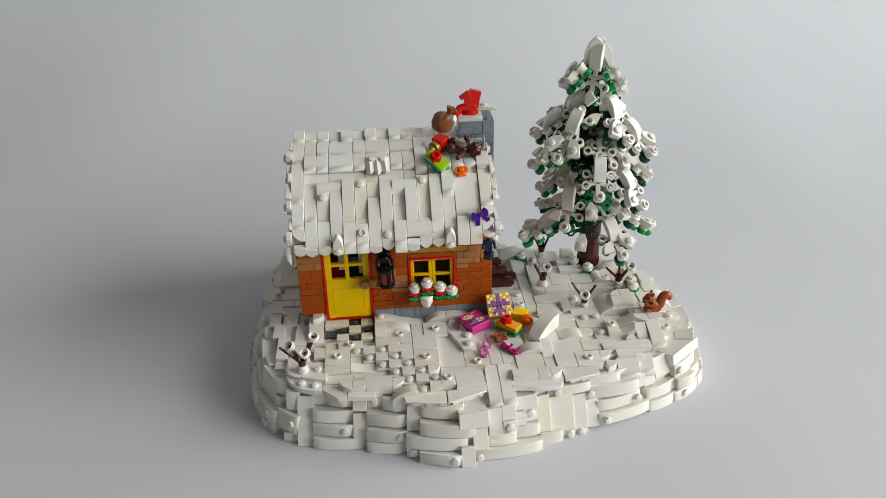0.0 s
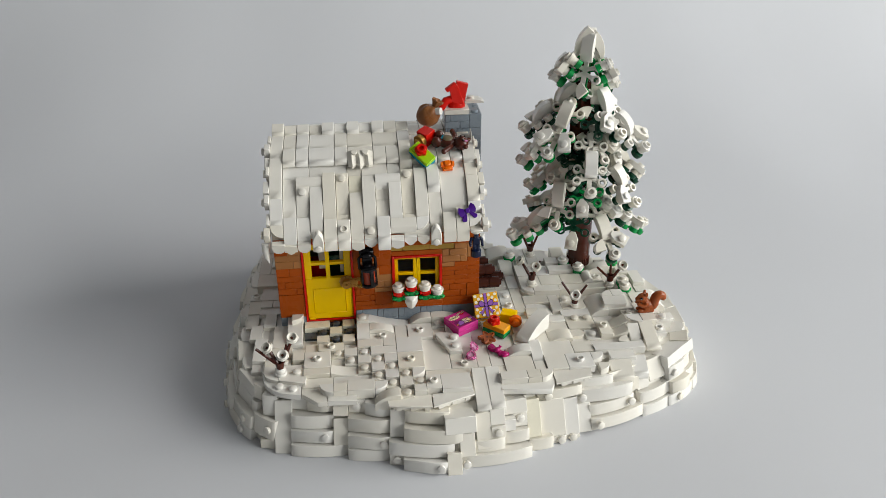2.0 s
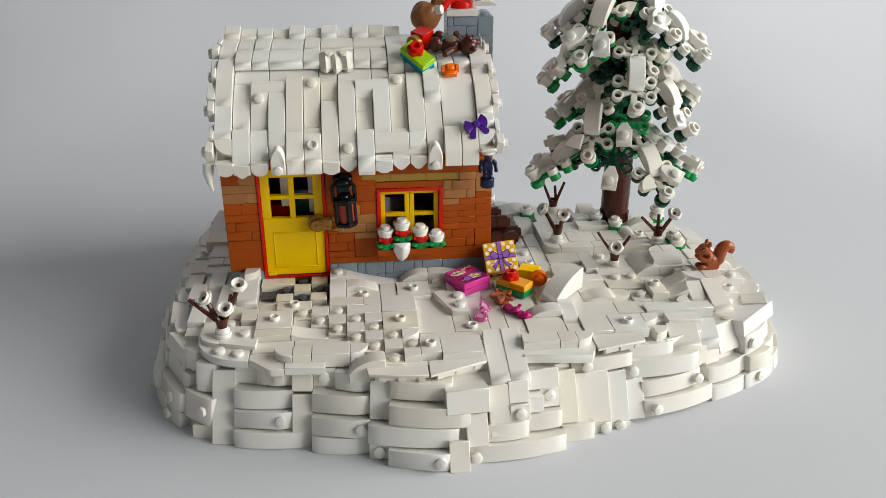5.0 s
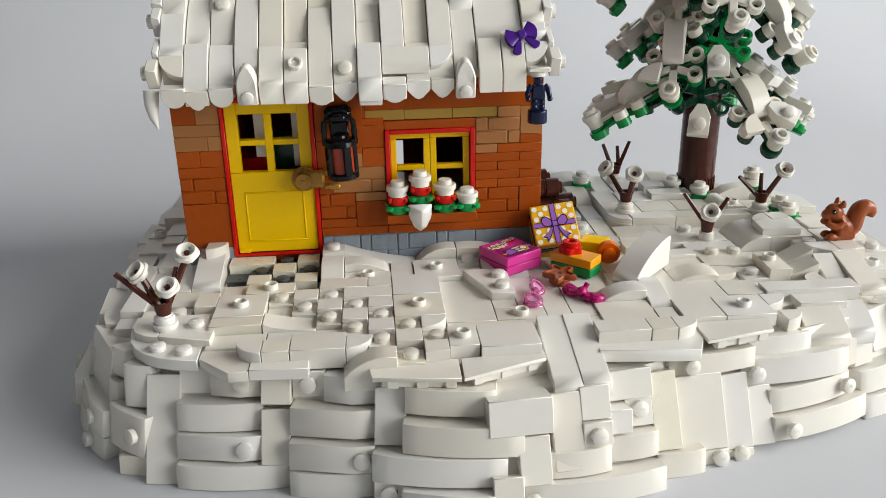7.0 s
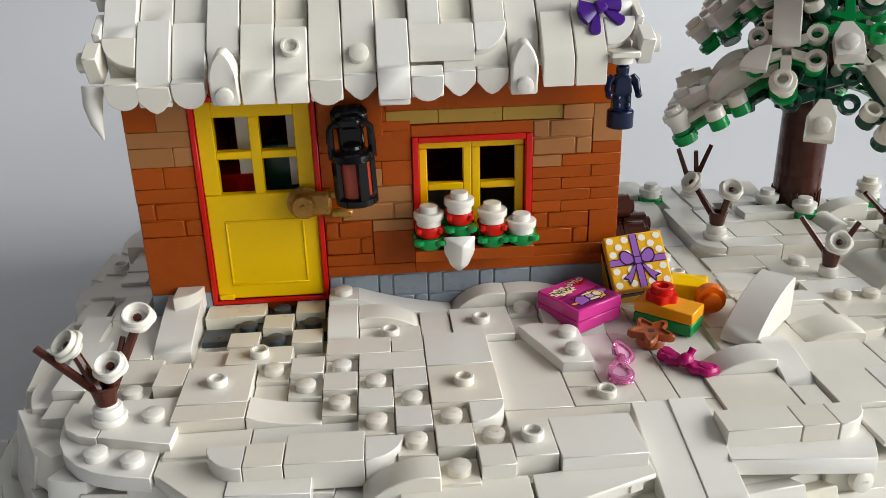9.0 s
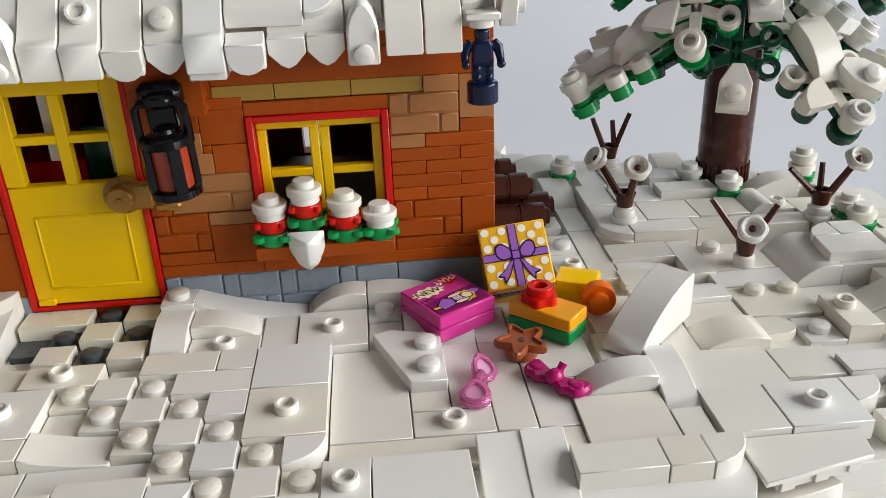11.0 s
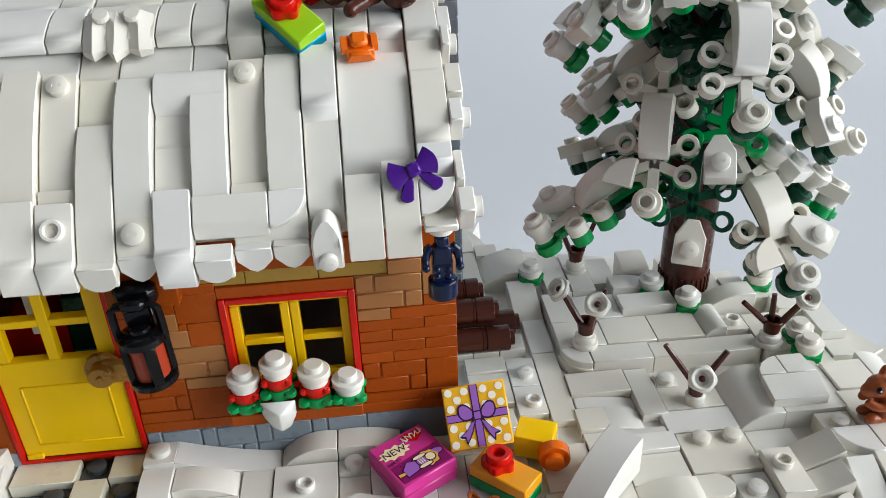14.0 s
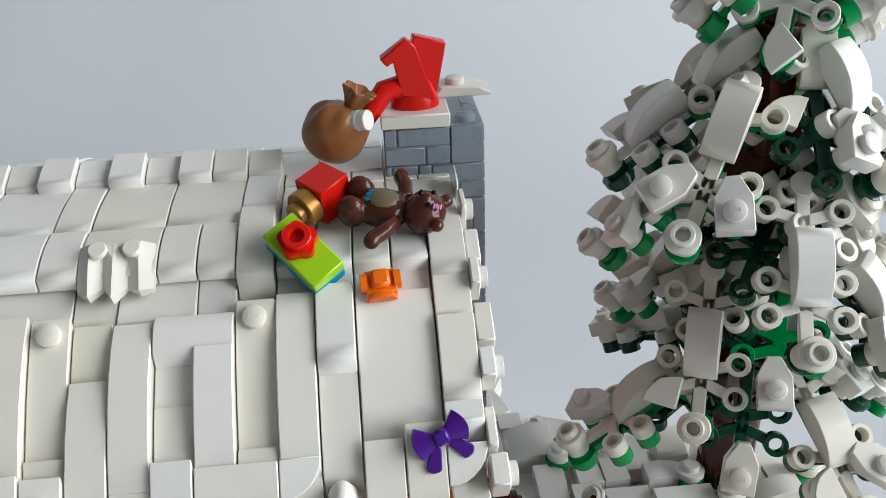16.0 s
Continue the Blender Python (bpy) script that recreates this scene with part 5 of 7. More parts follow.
# clear pink spectacles: one rim flat on the tiles, the other tipped up
glasses = thing("eyeglass_frame", (0.1185, -0.0400, 0.0354), "clear pink toy eyeglass frame lying on white tiles", "eyeglasses")
for gm in (pose(0.1170, -0.0458, 0.0358, 4, 0, -8) @ Matrix.Scale(0.92, 4), pose(0.1195, -0.0378, 0.0368, 24, 10, 20) @ Matrix.Scale(0.78, 4)):
    rimline = []
    for k in range(18):
        a = 2 * math.pi * k / 18
        rimline.append((0.0030 * math.cos(a) * (1 - 0.32 * math.sin(a)), 0.0040 * math.sin(a) + 0.0004))
    bm = bmesh.new()
    loops = []
    for f, z in ((1.0, 0.0), (1.12, 0.0004), (1.12, 0.0016), (1.0, 0.0020), (0.72, 0.0020), (0.66, 0.0014), (0.66, 0.0)):
        loops.append([bm.verts.new((x * f, y * f, z)) for x, y in rimline])
    for a, b in zip(loops, loops[1:] + loops[:1]):
        for k in range(18):
            bm.faces.new((a[k], a[(k + 1) % 18], b[(k + 1) % 18], b[k]))
    bmesh.ops.recalc_face_normals(bm, faces=bm.faces[:])
    part("rim", bm, CLEAR_PINK, glasses, "clear pink rounded rim", gm)
    bm = bmesh.new()
    add_prism(bm, [(x * 0.70, -y * 0.70) for x, y in rimline], 0.0005, 0.0013, pose(0, 0, 0, 90), 0)
    part("lens", bm, PALE_PINK, glasses, "pale pink lens", gm)
bm = bmesh.new()
add_tube(bm, [(0.1176, -0.0416, 0.0368), (0.1184, -0.0406, 0.0374), (0.1190, -0.0396, 0.0374)], [0.0011, 0.0009, 0.0011], 8)
part("bridge", bm, CLEAR_PINK, glasses, "clear pink bridge")

# deep purple ribbon bow: two pleated loops, two tails and a square knot
RB = roof_face(14.85, -0.25, 2.4, 22) @ pose(0, 0, 0, 10) @ Matrix.Scale(0.9, 4)
bow_thing = thing("ribbon_bow", tuple(RB.translation), "deep purple ribbon bow lying on the snowy roof", "bow")
for sg in (-1, 1):
    bm = bmesh.new()
    n = 9
    near, far = [], []
    for k in range(n):
        a = radians(-34 + 76 * k / (n - 1))
        h = 0.00018 * (k % 2) + 0.0008 * math.sin(math.pi * k / (n - 1))
        near.append((0.0012 * math.cos(a), 0.0016 * math.sin(a), 0.0020 + h * 0.4))
        far.append((0.0046 + 0.0016 * math.cos(a * 2.2), 0.0058 * math.sin(a) + 0.0002, 0.0016 + h))
    tops = [[bm.verts.new((sg * x, y, z)) for x, y, z in row] for row in (near, far)]
    lows = [[bm.verts.new((sg * x, y, 0.0002)) for x, y, z in row] for row in (near, far)]
    for k in range(n - 1):
        bm.faces.new((tops[0][k], tops[1][k], tops[1][k + 1], tops[0][k + 1]))
        bm.faces.new((lows[0][k], lows[1][k], lows[1][k + 1], lows[0][k + 1]))
        for r in (0, 1):
            bm.faces.new((tops[r][k], tops[r][k + 1], lows[r][k + 1], lows[r][k]))
    for k in (0, n - 1):
        bm.faces.new((tops[0][k], tops[1][k], lows[1][k], lows[0][k]))
    bmesh.ops.recalc_face_normals(bm, faces=bm.faces[:])
    part("loop", bm, PURPLE, bow_thing, "pleated loop", RB)
    bm = bmesh.new()
    tail = [(sg * 0.0006, -0.0008), (sg * 0.0026, -0.0010), (sg * 0.0056, -0.0047), (sg * 0.0055, -0.0056), (sg * 0.0046, -0.0064), (sg * 0.0032, -0.0067), (sg * 0.0026, -0.0063), (sg * 0.0010, -0.0026)]
    add_prism(bm, [(x, -y) for x, y in tail], 0.0001, 0.0013, pose(0, 0, 0, 90), 0.0003)
    bmesh.ops.recalc_face_normals(bm, faces=bm.faces[:])
    part("tail", bm, PURPLE, bow_thing, "short ribbon tail", RB)
bm = bmesh.new()
add_box(bm, -0.0017, 0.0017, -0.0017, 0.0017, 0.0004, 0.0030, 0.0006)
part("knot", bm, PURPLE, bow_thing, "square knot", RB)
# magenta toy bow on the tiles: two scalloped wings and a peg, one moulding
bm = bmesh.new()
for sg in (-1, 1):
    wing = [(sg * 0.0006, 0.0016), (sg * 0.0030, 0.0024), (sg * 0.0062, 0.0036), (sg * 0.0078, 0.0026), (sg * 0.0076, 0.0004),
            (sg * 0.0070, -0.0012), (sg * 0.0058, -0.0022), (sg * 0.0046, -0.0016), (sg * 0.0034, -0.0028), (sg * 0.0018, -0.0018), (sg * 0.0006, -0.0014)]
    vs = add_prism(bm, [(x, -y) for x, y in wing], 0.0004, 0.0024, pose(0, 0, 0, 90), 0.0006)
    add_blob(bm, (sg * 0.0050, 0.0006, 0.0023), (0.0020, 0.0014, 0.0005))
add_blob(bm, (0, 0.0002, 0.0022), (0.0018, 0.0022, 0.0018))
add_tube(bm, [(0.0, 0.0008, 0.0022), (0.0002, 0.0020, 0.0036), (0.0003, 0.0027, 0.0044)], [0.0010, 0.0008, 0.0009], 9)
bmesh.ops.recalc_face_normals(bm, faces=bm.faces[:])
solid("magenta_hair_bow", bm, MAGENTA, pose(0.1335, -0.0430, 0.0352, 0, 0, -50), "glossy magenta toy hair bow lying on the tiles", "bow")

# loose curved white slope
bm = bmesh.new()
add_prism(bm, [(0, 0)] + arc(0, 0.0020, 0.0246, 0.0112, 0.0022, 8) + [(0.0246, 0)], -0.0046, 0.0046, None, 0.0003)
bmesh.ops.recalc_face_normals(bm, faces=bm.faces[:])
solid("loose_curved_slope", bm, WHITE, pose(0.1500, -0.0345, 0.0356, 0, 0, 45), "loose white curved slope piece lying on the snow", "toy brick")

# ---- squirrel: one plain shape with painted eye ----
bm = bmesh.new()
add_blob(bm, (0.0020, 0, 0.0058), (0.0034, 0.0030, 0.0054), pose(0, 0, 0, 0, -18))
add_box(bm, -0.0002, 0.0074, -0.0031, 0.0031, 0, 0.0052, 0.0011, None, 2)
add_blob(bm, (0.0030, 0, 0.0050), (0.0044, 0.0034, 0.0036))
add_blob(bm, (-0.0016, 0, 0.0112), (0.0036, 0.0031, 0.0034))
add_blob(bm, (-0.0040, 0, 0.0104), (0.0025, 0.0019, 0.0022))
for sg in (-1, 1):
    add_lathe(bm, [(0.0013, 0), (0.0012, 0.0012), (0.0008, 0.0024), (0.0003, 0.0029)], 10, pose(0.0004, sg * 0.0017, 0.0134, sg * -8, 6))
    add_tube(bm, sweep([(0.0014, sg * 0.0026, 0.0080), (-0.0008, sg * 0.0029, 0.0062), (-0.0030, sg * 0.0024, 0.0064), (-0.0046, sg * 0.0010, 0.0074)]), 0.0013, 9)
    add_blob(bm, (-0.0022, sg * 0.0018, 0.0016), (0.0024, 0.0015, 0.0015))
    add_blob(bm, (-0.0002, sg * 0.0018, 0.0012), (0.0024, 0.0015, 0.0012))
curl = sweep([(0.0054, 0, 0.0030), (0.0072, 0, 0.0050), (0.0076, 0, 0.0082), (0.0087, 0, 0.0112), (0.0112, 0, 0.0124), (0.0133, 0, 0.0108), (0.0128, 0, 0.0086)])
add_tube(bm, curl, [0.0020 + 0.0014 * math.sin(math.pi * min(1, 0.12 + 0.88 * k / (len(curl) - 1)) ** 0.8) for k in range(len(curl))], 16)
SQ = pose(0.2344, -0.0138, 12.42 * PL, 0, 0, 3) @ Matrix.Scale(0.95, 4)
squirrel = moulded(solid("squirrel_figure", bm, COPPER, SQ, "reddish-brown toy squirrel with a curled tail on the snow", "squirrel"))
bm = bmesh.new()
add_blob(bm, (-0.0030, -0.0026, 0.0120), (0.0010, 0.0007, 0.0010))
part("eye", bm, BLACK, squirrel, "small black eye", SQ)
bm = bmesh.new()
add_blob(bm, (-0.0032, -0.0033, 0.0122), (0.00026, 0.0002, 0.00026), None, 8, 6)
part("eye_glint", bm, WHITE, squirrel, "white painted dot in the eye", SQ)


# ---- bare twigs with snow rings ----
def twig_plant(x, y, z, arms, label, tall=True):
    """arms: (outward x, y, height, thick, has a snow ring), in millimetres."""
    t = thing("twig_plant", (x, y, z), label, "plant", "bare twigs in the snow")
    at = Matrix.Translation((x, y, z))
    bm = bmesh.new()
    if tall:
        add_lathe(bm, [(0.0036, 0), (0.0038, 0.0003), (0.0038, 0.0014), (0.0036, 0.0017), (0.0029, 0.0018), (0.0031, 0.0022), (0.0031, 0.0036), (0.0029, 0.0039), (0.0022, 0.0040), (0.0022, 0.0046)], 20)
    else:
        add_lathe(bm, [(0.0026, 0), (0.0027, 0.0003), (0.0027, 0.0030), (0.0025, 0.0032), (0.0018, 0.0034)], 18)
    part("snow_foot", bm, WHITE, t, "white round foot", at)
    bm = bmesh.new()
    add_lathe(bm, [(0.0020, 0.0030), (0.0022, 0.0046), (0.0026, 0.0070), (0.0030, 0.0086), (0.0028, 0.0088), (0.0020, 0.0088), (0.0016, 0.0060)], 14)
    part("cup", bm, TRUNK, t, "dark brown cup", at)
    for ax, ay, az, thick, cap in arms:
        bm = bmesh.new()
        a = Vector((ax, ay, az)) * 0.001
        d = Vector((ax, ay, 0)).normalized() * 0.0016 if (ax or ay) else Vector((0, 0, 0))
        s0 = Vector((d.x, d.y, 0.0072))
        add_tube(bm, [s0, s0.lerp(a, 0.5), a], [thick * 0.00085, thick * 0.0008, thick * 0.0007], 8)
        tw = part("twig", bm, TRUNK, t, "", at)
        if cap:
            bm = bmesh.new()
            way = (a - s0).normalized()
            aim = (way + Vector((-0.35, -0.9, 0.35))).normalized() if cap is True else Vector(cap).normalized()
            mm = Matrix.Translation(a) @ aim.to_track_quat("Z", "Y").to_matrix().to_4x4() @ Matrix.Scale(0.9, 4)
            vs = add_lathe(bm, [(0.0024, -0.0010), (0.0026, 0.0002), (0.0037, 0.0005), (0.0040, 0.0008), (0.0040, 0.0016), (0.0038, 0.0019), (0.0034, 0.0020), (0.0034, 0.0030), (0.0032, 0.0033), (0.0029, 0.0033), (0.0026, 0.0030), (0.0020, 0.0014), (0.0006, 0.0011)], 40)
            for q in vs:
                if math.hypot(q.co.x, q.co.y) > 0.00355:
                    f = 1.02 + 0.05 * math.cos(5 * math.atan2(q.co.y, q.co.x))
                    q.co.x, q.co.y = q.co.x * f, q.co.y * f
            bmesh.ops.transform(bm, matrix=mm, verts=vs)
            part("snow_ring", bm, WHITE, tw, "white ring of snow", at)
            bm = bmesh.new()
            add_lathe(bm, [(0.0010, 0.0008), (0.0010, 0.0018), (0.0004, 0.0022)], 8, mm)
            part("twig_tip", bm, TRUNK, tw, "", at)


twig_plant(0.0028, -0.0528, 11.7 * PL, ((-13, 2, 17.5, 1.2, False), (-6, 3, 16.5, 1.4, True), (2.2, 1, 12, 1.4, True), (8, 5, 21, 1.4, True), (4.5, 4, 18, 0.9, False)), "dark brown twigs with three white snow rings")
twig_plant(0.1688, 0.0280, 12.2 * PL, ((-6.5, 5, 16.5, 1.3, (-0.75, -0.15, 0.6)), (1.5, -4, 16.5, 1.3, True), (6, 3, 17, 0.9, False)), "dark brown twigs with two white snow rings")
twig_plant(0.1933, 0.0030, 11.05 * PL, ((-8.6, 4, 17.5, 1.1, False), (-1.2, -4.5, 12.0, 1.3, True), (7.6, 1, 16, 1.1, False)), "dark brown forked twigs with one white snow ring", False)
twig_plant(0.2222, 0.0212, 12.1 * PL, ((-9.5, 1, 15, 1.1, False), (0.6, 3, 15.5, 1.1, False), (6, -4, 18, 1.3, True)), "three dark brown twigs with one white snow ring")
twig_plant(0.1758, 0.0690, 12.1 * PL, ((-6, 0, 18, 1.1, False), (0.5, 0, 17, 1.1, False), (6, 0, 19, 1.1, False)), "bare dark brown twigs without snow")

# ---- logs stacked by the east wall ----
for k, (x1, y, z) in enumerate(((0.1395, 0.0462, 0.0492), (0.1430, 0.0385, 0.0474), (0.1500, 0.0418, 0.0396), (0.1472, 0.0345, 0.0394), (0.1440, 0.0500, 0.0394))):
    bm = bmesh.new()
    ln = x1 - 0.1287
    disc(bm, 0.0039, 0, ln * 0.55)
    disc(bm, 0.0037, ln * 0.55, ln * 0.62)
    disc(bm, 0.0040, ln * 0.62, ln)
    disc(bm, 0.0025, ln, ln + 0.0015, n=14)
    solid("log", bm, TRUNK, pose(0.1287, y, z, 0, 90, 0), "round reddish-brown log stacked against the cottage wall", "log", "stacked logs")


# ---- snowy shrubs round the fir ----
def shrub(x, y, z, tall):
    t = thing("snow_shrub", (x, y, z), "white round snow lump on a green leaf plate", "shrub", "snowy shrubs")
    at = Matrix.Translation((x, y, z))
    bm = bmesh.new()
    lobed(bm, 0.0046, 0, 0.0018, 5)
    part("leaves", bm, GREEN, t, "green leaf plate", at)
    for k in range(tall):
        bm = bmesh.new()
        b = 0.0018 + 0.0034 * k
        add_lathe(bm, [(0.0033, b), (0.0033, b + 0.0012), (0.0040, b + 0.0014), (0.0040, b + 0.0030), (0.0024, b + 0.0032), (0.0024, b + 0.0047), (0.0022, b + 0.0049)], 16)
        part("snow_round", bm, WHITE, t, "", at)


for x, y, z, n in ((0.2052, 0.0428, 12.2, 1), (0.1968, 0.0530, 12.2, 1), (0.2320, 0.0510, 12.2, 2), (0.2318, 0.0228, 12.0, 1), (0.2310, 0.0150, 12.0, 1), (0.1600, 0.0668, 12.0, 1)):
    shrub(x, y, z * PL, n)

# ---- things on the roof ----
# lime and azure present
RM = roof_face(11.8, 3.45, 0.8) @ pose(0, 0, 0, 11) @ pose(0, 0, 0, 0, 0, -50)
lime = thing("lime_gift_box", tuple(RM.translation), "lime and azure present with a red flower on the roof", "gift box")
for name, a, b, mat in (("base", 0, 0.0032, AZURE), ("lid", 0.0033, 0.0066, LIME)):
    bm = bmesh.new()
    add_box(bm, -h8, h8, -0.0040, 0.0040, a, b, 0.0003)
    part(name, bm, mat, lime, "", RM)
red_flower(lime, RM @ Matrix.Translation((-0.0014, 0.0002, 0.0066)))
# orange angled piece
OM = roof_face(13.7, 2.65, 0.4, 4) @ Matrix.Scale(0.82, 4)
bm = bmesh.new()
add_box(bm, -0.0039, 0.0039, -0.0028, 0.0036, 0.0, 0.0030, 0.0003)
add_box(bm, -0.0024, 0.0024, -0.0020, 0.0030, 0.0030, 0.0052, 0.0008)
add_prism(bm, [(-0.0039, 0.0), (0.0039, 0.0), (0.0026, 0.0030), (-0.0026, 0.0030)], -0.0040, -0.0026)
bmesh.ops.recalc_face_normals(bm, faces=bm.faces[:])
for sg in (-1, 1):
    add_stud(bm, 0, 0, 0, False, OM.inverted() @ OM @ pose(sg * 0.0034, 0.0006, 0.0024, 0, sg * 90))
solid("orange_toy_piece", bm, ORANGE, OM, "small orange studded toy piece on the roof", "toy brick")

# red cube with a gold stud
CM = roof_face(12.35, 5.6, -1.4, 44) @ pose(0, 0, 0, 0, -6) @ Matrix.Scale(1.08, 4)
cube = thing("red_gift_cube", tuple(CM.translation), "red cube present with a gold round stud on the roof", "gift box")
bm = bmesh.new()
add_box(bm, -0.0039, 0.0039, -0.0039, 0.0039, 0, 0.0084, 0.0003)
part("block", bm, RED, cube, "", CM)
bm = bmesh.new()
disc(bm, 0.0039, 0, 0.0030)
add_stud(bm, 0, 0, 0.0030)
part("round_stud", bm, GOLD, cube, "pearl-gold round stud", CM @ pose(-0.0039, 0, 0.0040, 0, -90))

# teddy bear: one plain shape, lying on its back
bm = bmesh.new()
add_blob(bm, (-0.0012, 0, 0.0036), (0.0058, 0.0044, 0.0036), None, 16, 10)
add_blob(bm, (0.0072, 0, 0.0044), (0.0042, 0.0046, 0.0040), None, 16, 10)
add_blob(bm, (0.0074, 0, 0.0080), (0.0016, 0.0018, 0.0012))
for sg in (-1, 1):
    add_blob(bm, (0.0106, sg * 0.0036, 0.0050), (0.0014, 0.0015, 0.0012))
    add_tube(bm, [(0.0024, sg * 0.0034, 0.0040), (0.0014, sg * 0.0066, 0.0044), (-0.0006, sg * 0.0096, 0.0040)], [0.0015, 0.0016, 0.0015], 9)
    add_blob(bm, (-0.0004, sg * 0.0098, 0.0040), (0.0016, 0.0016, 0.0015))
    add_blob(bm, (-0.0066, sg * 0.0030, 0.0042), (0.0030, 0.0025, 0.0036))
BM = roof_face(14.05, 4.75, -1.2, -20) @ Matrix.Scale(1.12, 4)
bear = moulded(solid("teddy_bear", bm, TRUNK, BM, "reddish-brown toy teddy bear lying on the snowy roof", "teddy bear"), 0.0003, 3)
bm = bmesh.new()
add_blob(bm, (-0.0010, 0, 0.0058), (0.0036, 0.0030, 0.0016))
part("belly_patch", bm, plastic("olive_print", (0.16, 0.13, 0.075), 0.35), bear, "olive belly patch", BM)
bm = bmesh.new()
for k in range(9):
    add_blob(bm, (-0.0033 + 0.0004 * (k % 2), -0.0024 + 0.0006 * k, 0.0066 - 0.00006 * (k - 4) ** 2), (0.0013, 0.0006, 0.0004))
part("bib_print", bm, AZURE, bear, "blue wavy print", BM)
bm = bmesh.new()
for sg in (-1, 1):
    add_blob(bm, (0.0086, sg * 0.0018, 0.0082), (0.0005, 0.0005, 0.0004))
add_blob(bm, (0.0066, 0, 0.0092), (0.0006, 0.0008, 0.0005))
part("eyes", bm, BLACK, bear, "black eyes and nose", BM)
bm = bmesh.new()
for k in range(4):
    add_box(bm, 0.0094 + 0.0004 * k, 0.0097 + 0.0004 * k, -0.0022 + 0.0002 * (k % 2), -0.0010 + 0.0002 * (k % 2), 0.0074, 0.0080, 0.0001)
part("stitch_print", bm, plastic("pink_print", (0.75, 0.3, 0.55), 0.35), bear, "pink stitched mark", BM)

# sack of presents
sack = thing("toy_sack", (0.1015, 0.0575, 0.1440), "tan-brown toy sack tied at its neck beside the chimney", "sack")
SM = Matrix.Translation((0.0988, 0.0595, 0.1470)) @ pose(0, 0, 0, 0, 20) @ Matrix.Diagonal((0.92, 0.92, 0.92, 1))
bm = bmesh.new()
add_lathe(bm, [(0.0081 * math.sin(math.pi * (0.04 + 0.88 * k / 18)) ** 0.8, 0.0154 * (0.5 - 0.5 * math.cos(math.pi * k / 18))) for k in range(19)], 56)
for v in bm.verts:
    a = math.atan2(v.co.y, v.co.x)
    f = 1 + 0.045 * (1 - abs(math.sin(2.5 * a + v.co.z * 210))) ** 2 * min(1.0, v.co.z / 0.005) + 0.02 * math.sin(3 * a - v.co.z * 520) + 0.10 * math.sin(7 * a) * max(0.0, v.co.z - 0.009) / 0.006
    v.co.x *= f
    v.co.y *= f * 0.86
    v.co.x += 0.16 * max(0.0, v.co.z - 0.008)
place("bag", finish(bm, SACK, "bag", 1.4), sack, SM, "creased tan bag")
bm = bmesh.new()
add_lathe(bm, [(0.0020, 0), (0.0025, 0.0014), (0.0032, 0.0030), (0.0042, 0.0050), (0.0040, 0.0054), (0.0030, 0.0046), (0.0012, 0.0030)], 42)
for v in bm.verts:
    f = 1 + 0.14 * math.sin(6 * math.atan2(v.co.y, v.co.x)) * (v.co.z / 0.0042)
    v.co.x *= f
    v.co.y *= f
part("gathered_neck", bm, SACK, sack, "gathered neck", SM @ pose(0.0024, 0, 0.0150, 0, 8))
bm = bmesh.new()
disc(bm, 0.0026, 0, 0.0046)
disc(bm, 0.0027, 0.0018, 0.0022)
part("white_cuff", bm, WHITE, sack, "white cuff round the neck", SM @ pose(0.0034, -0.0030, 0.0128, 30, 58))

# red toy legs of a toppled figure in the chimney: one plain shape
bm = bmesh.new()
add_lathe(bm, [(0.0056, 0), (0.0056, 0.0014), (0.0044, 0.0050), (0.0036, 0.0064)], 18, Matrix.Diagonal((1.05, 0.75, 1, 1)))
add_tube(bm, [(-0.0036, -0.0008, 0.0054), (-0.0070, -0.0018, 0.0054), (-0.0132, -0.0036, -0.0012)], [0.0028, 0.0027, 0.0023], 14)
add_prism(bm, [(-0.0034, 0.0040), (0.0046, 0.0020), (0.0010, 0.0152), (-0.0010, 0.0172), (-0.0074, 0.0132), (-0.0060, 0.0112), (-0.0044, 0.0122)], -0.0036, 0.0000, None, 0.0003)
add_prism(bm, [(0.0004, 0.0030), (0.0056, 0.0024), (0.0088, 0.0142), (0.0012, 0.0168), (-0.0004, 0.0110)], 0.0003, 0.0038, None, 0.0003)
bmesh.ops.recalc_face_normals(bm, faces=bm.faces[:])
solid("toppled_toy_figure", bm, RED, pose(0.1207, 0.0660, 0.1566, 0, -3, 4), "glossy red toy figure upside down in the chimney", "figurine")


# ---- snowy mound: one thing built of white plastic pieces ----
mound = thing("snow_mound", (0.115, 0.02, 0.0), "white plastic brick mound shaped like a snowy hill on grey card", "mound")
TOPZ = 9.2 * PL
bm = bmesh.new()
low = [bm.verts.new((*(rim_at(rim_len[-1] * k / 120)[0] - rim_at(rim_len[-1] * k / 120)[1] * 0.0030), 0.0002)) for k in range(120)]
high = []
for k in range(120):
    p, o = rim_at(rim_len[-1] * k / 120)
    q = p - o * (0.0034 + TAPER * TOPZ)
    high.append(bm.verts.new((q.x, q.y, TOPZ - 0.0006)))
inner = []
for k in range(120):
    p, o = rim_at(rim_len[-1] * k / 120)
    q = p - o * (0.0110 + TAPER * TOPZ)
    inner.append((bm.verts.new((q.x, q.y, TOPZ - 0.0006)), bm.verts.new((q.x, q.y, 10.4 * PL))))
for k in range(120):
    n = (k + 1) % 120
    bm.faces.new((low[k], low[n], high[n], high[k]))
    bm.faces.new((high[k], high[n], inner[n][0], inner[k][0]))
    bm.faces.new((inner[k][0], inner[n][0], inner[n][1], inner[k][1]))
bm.faces.new(low[::-1])
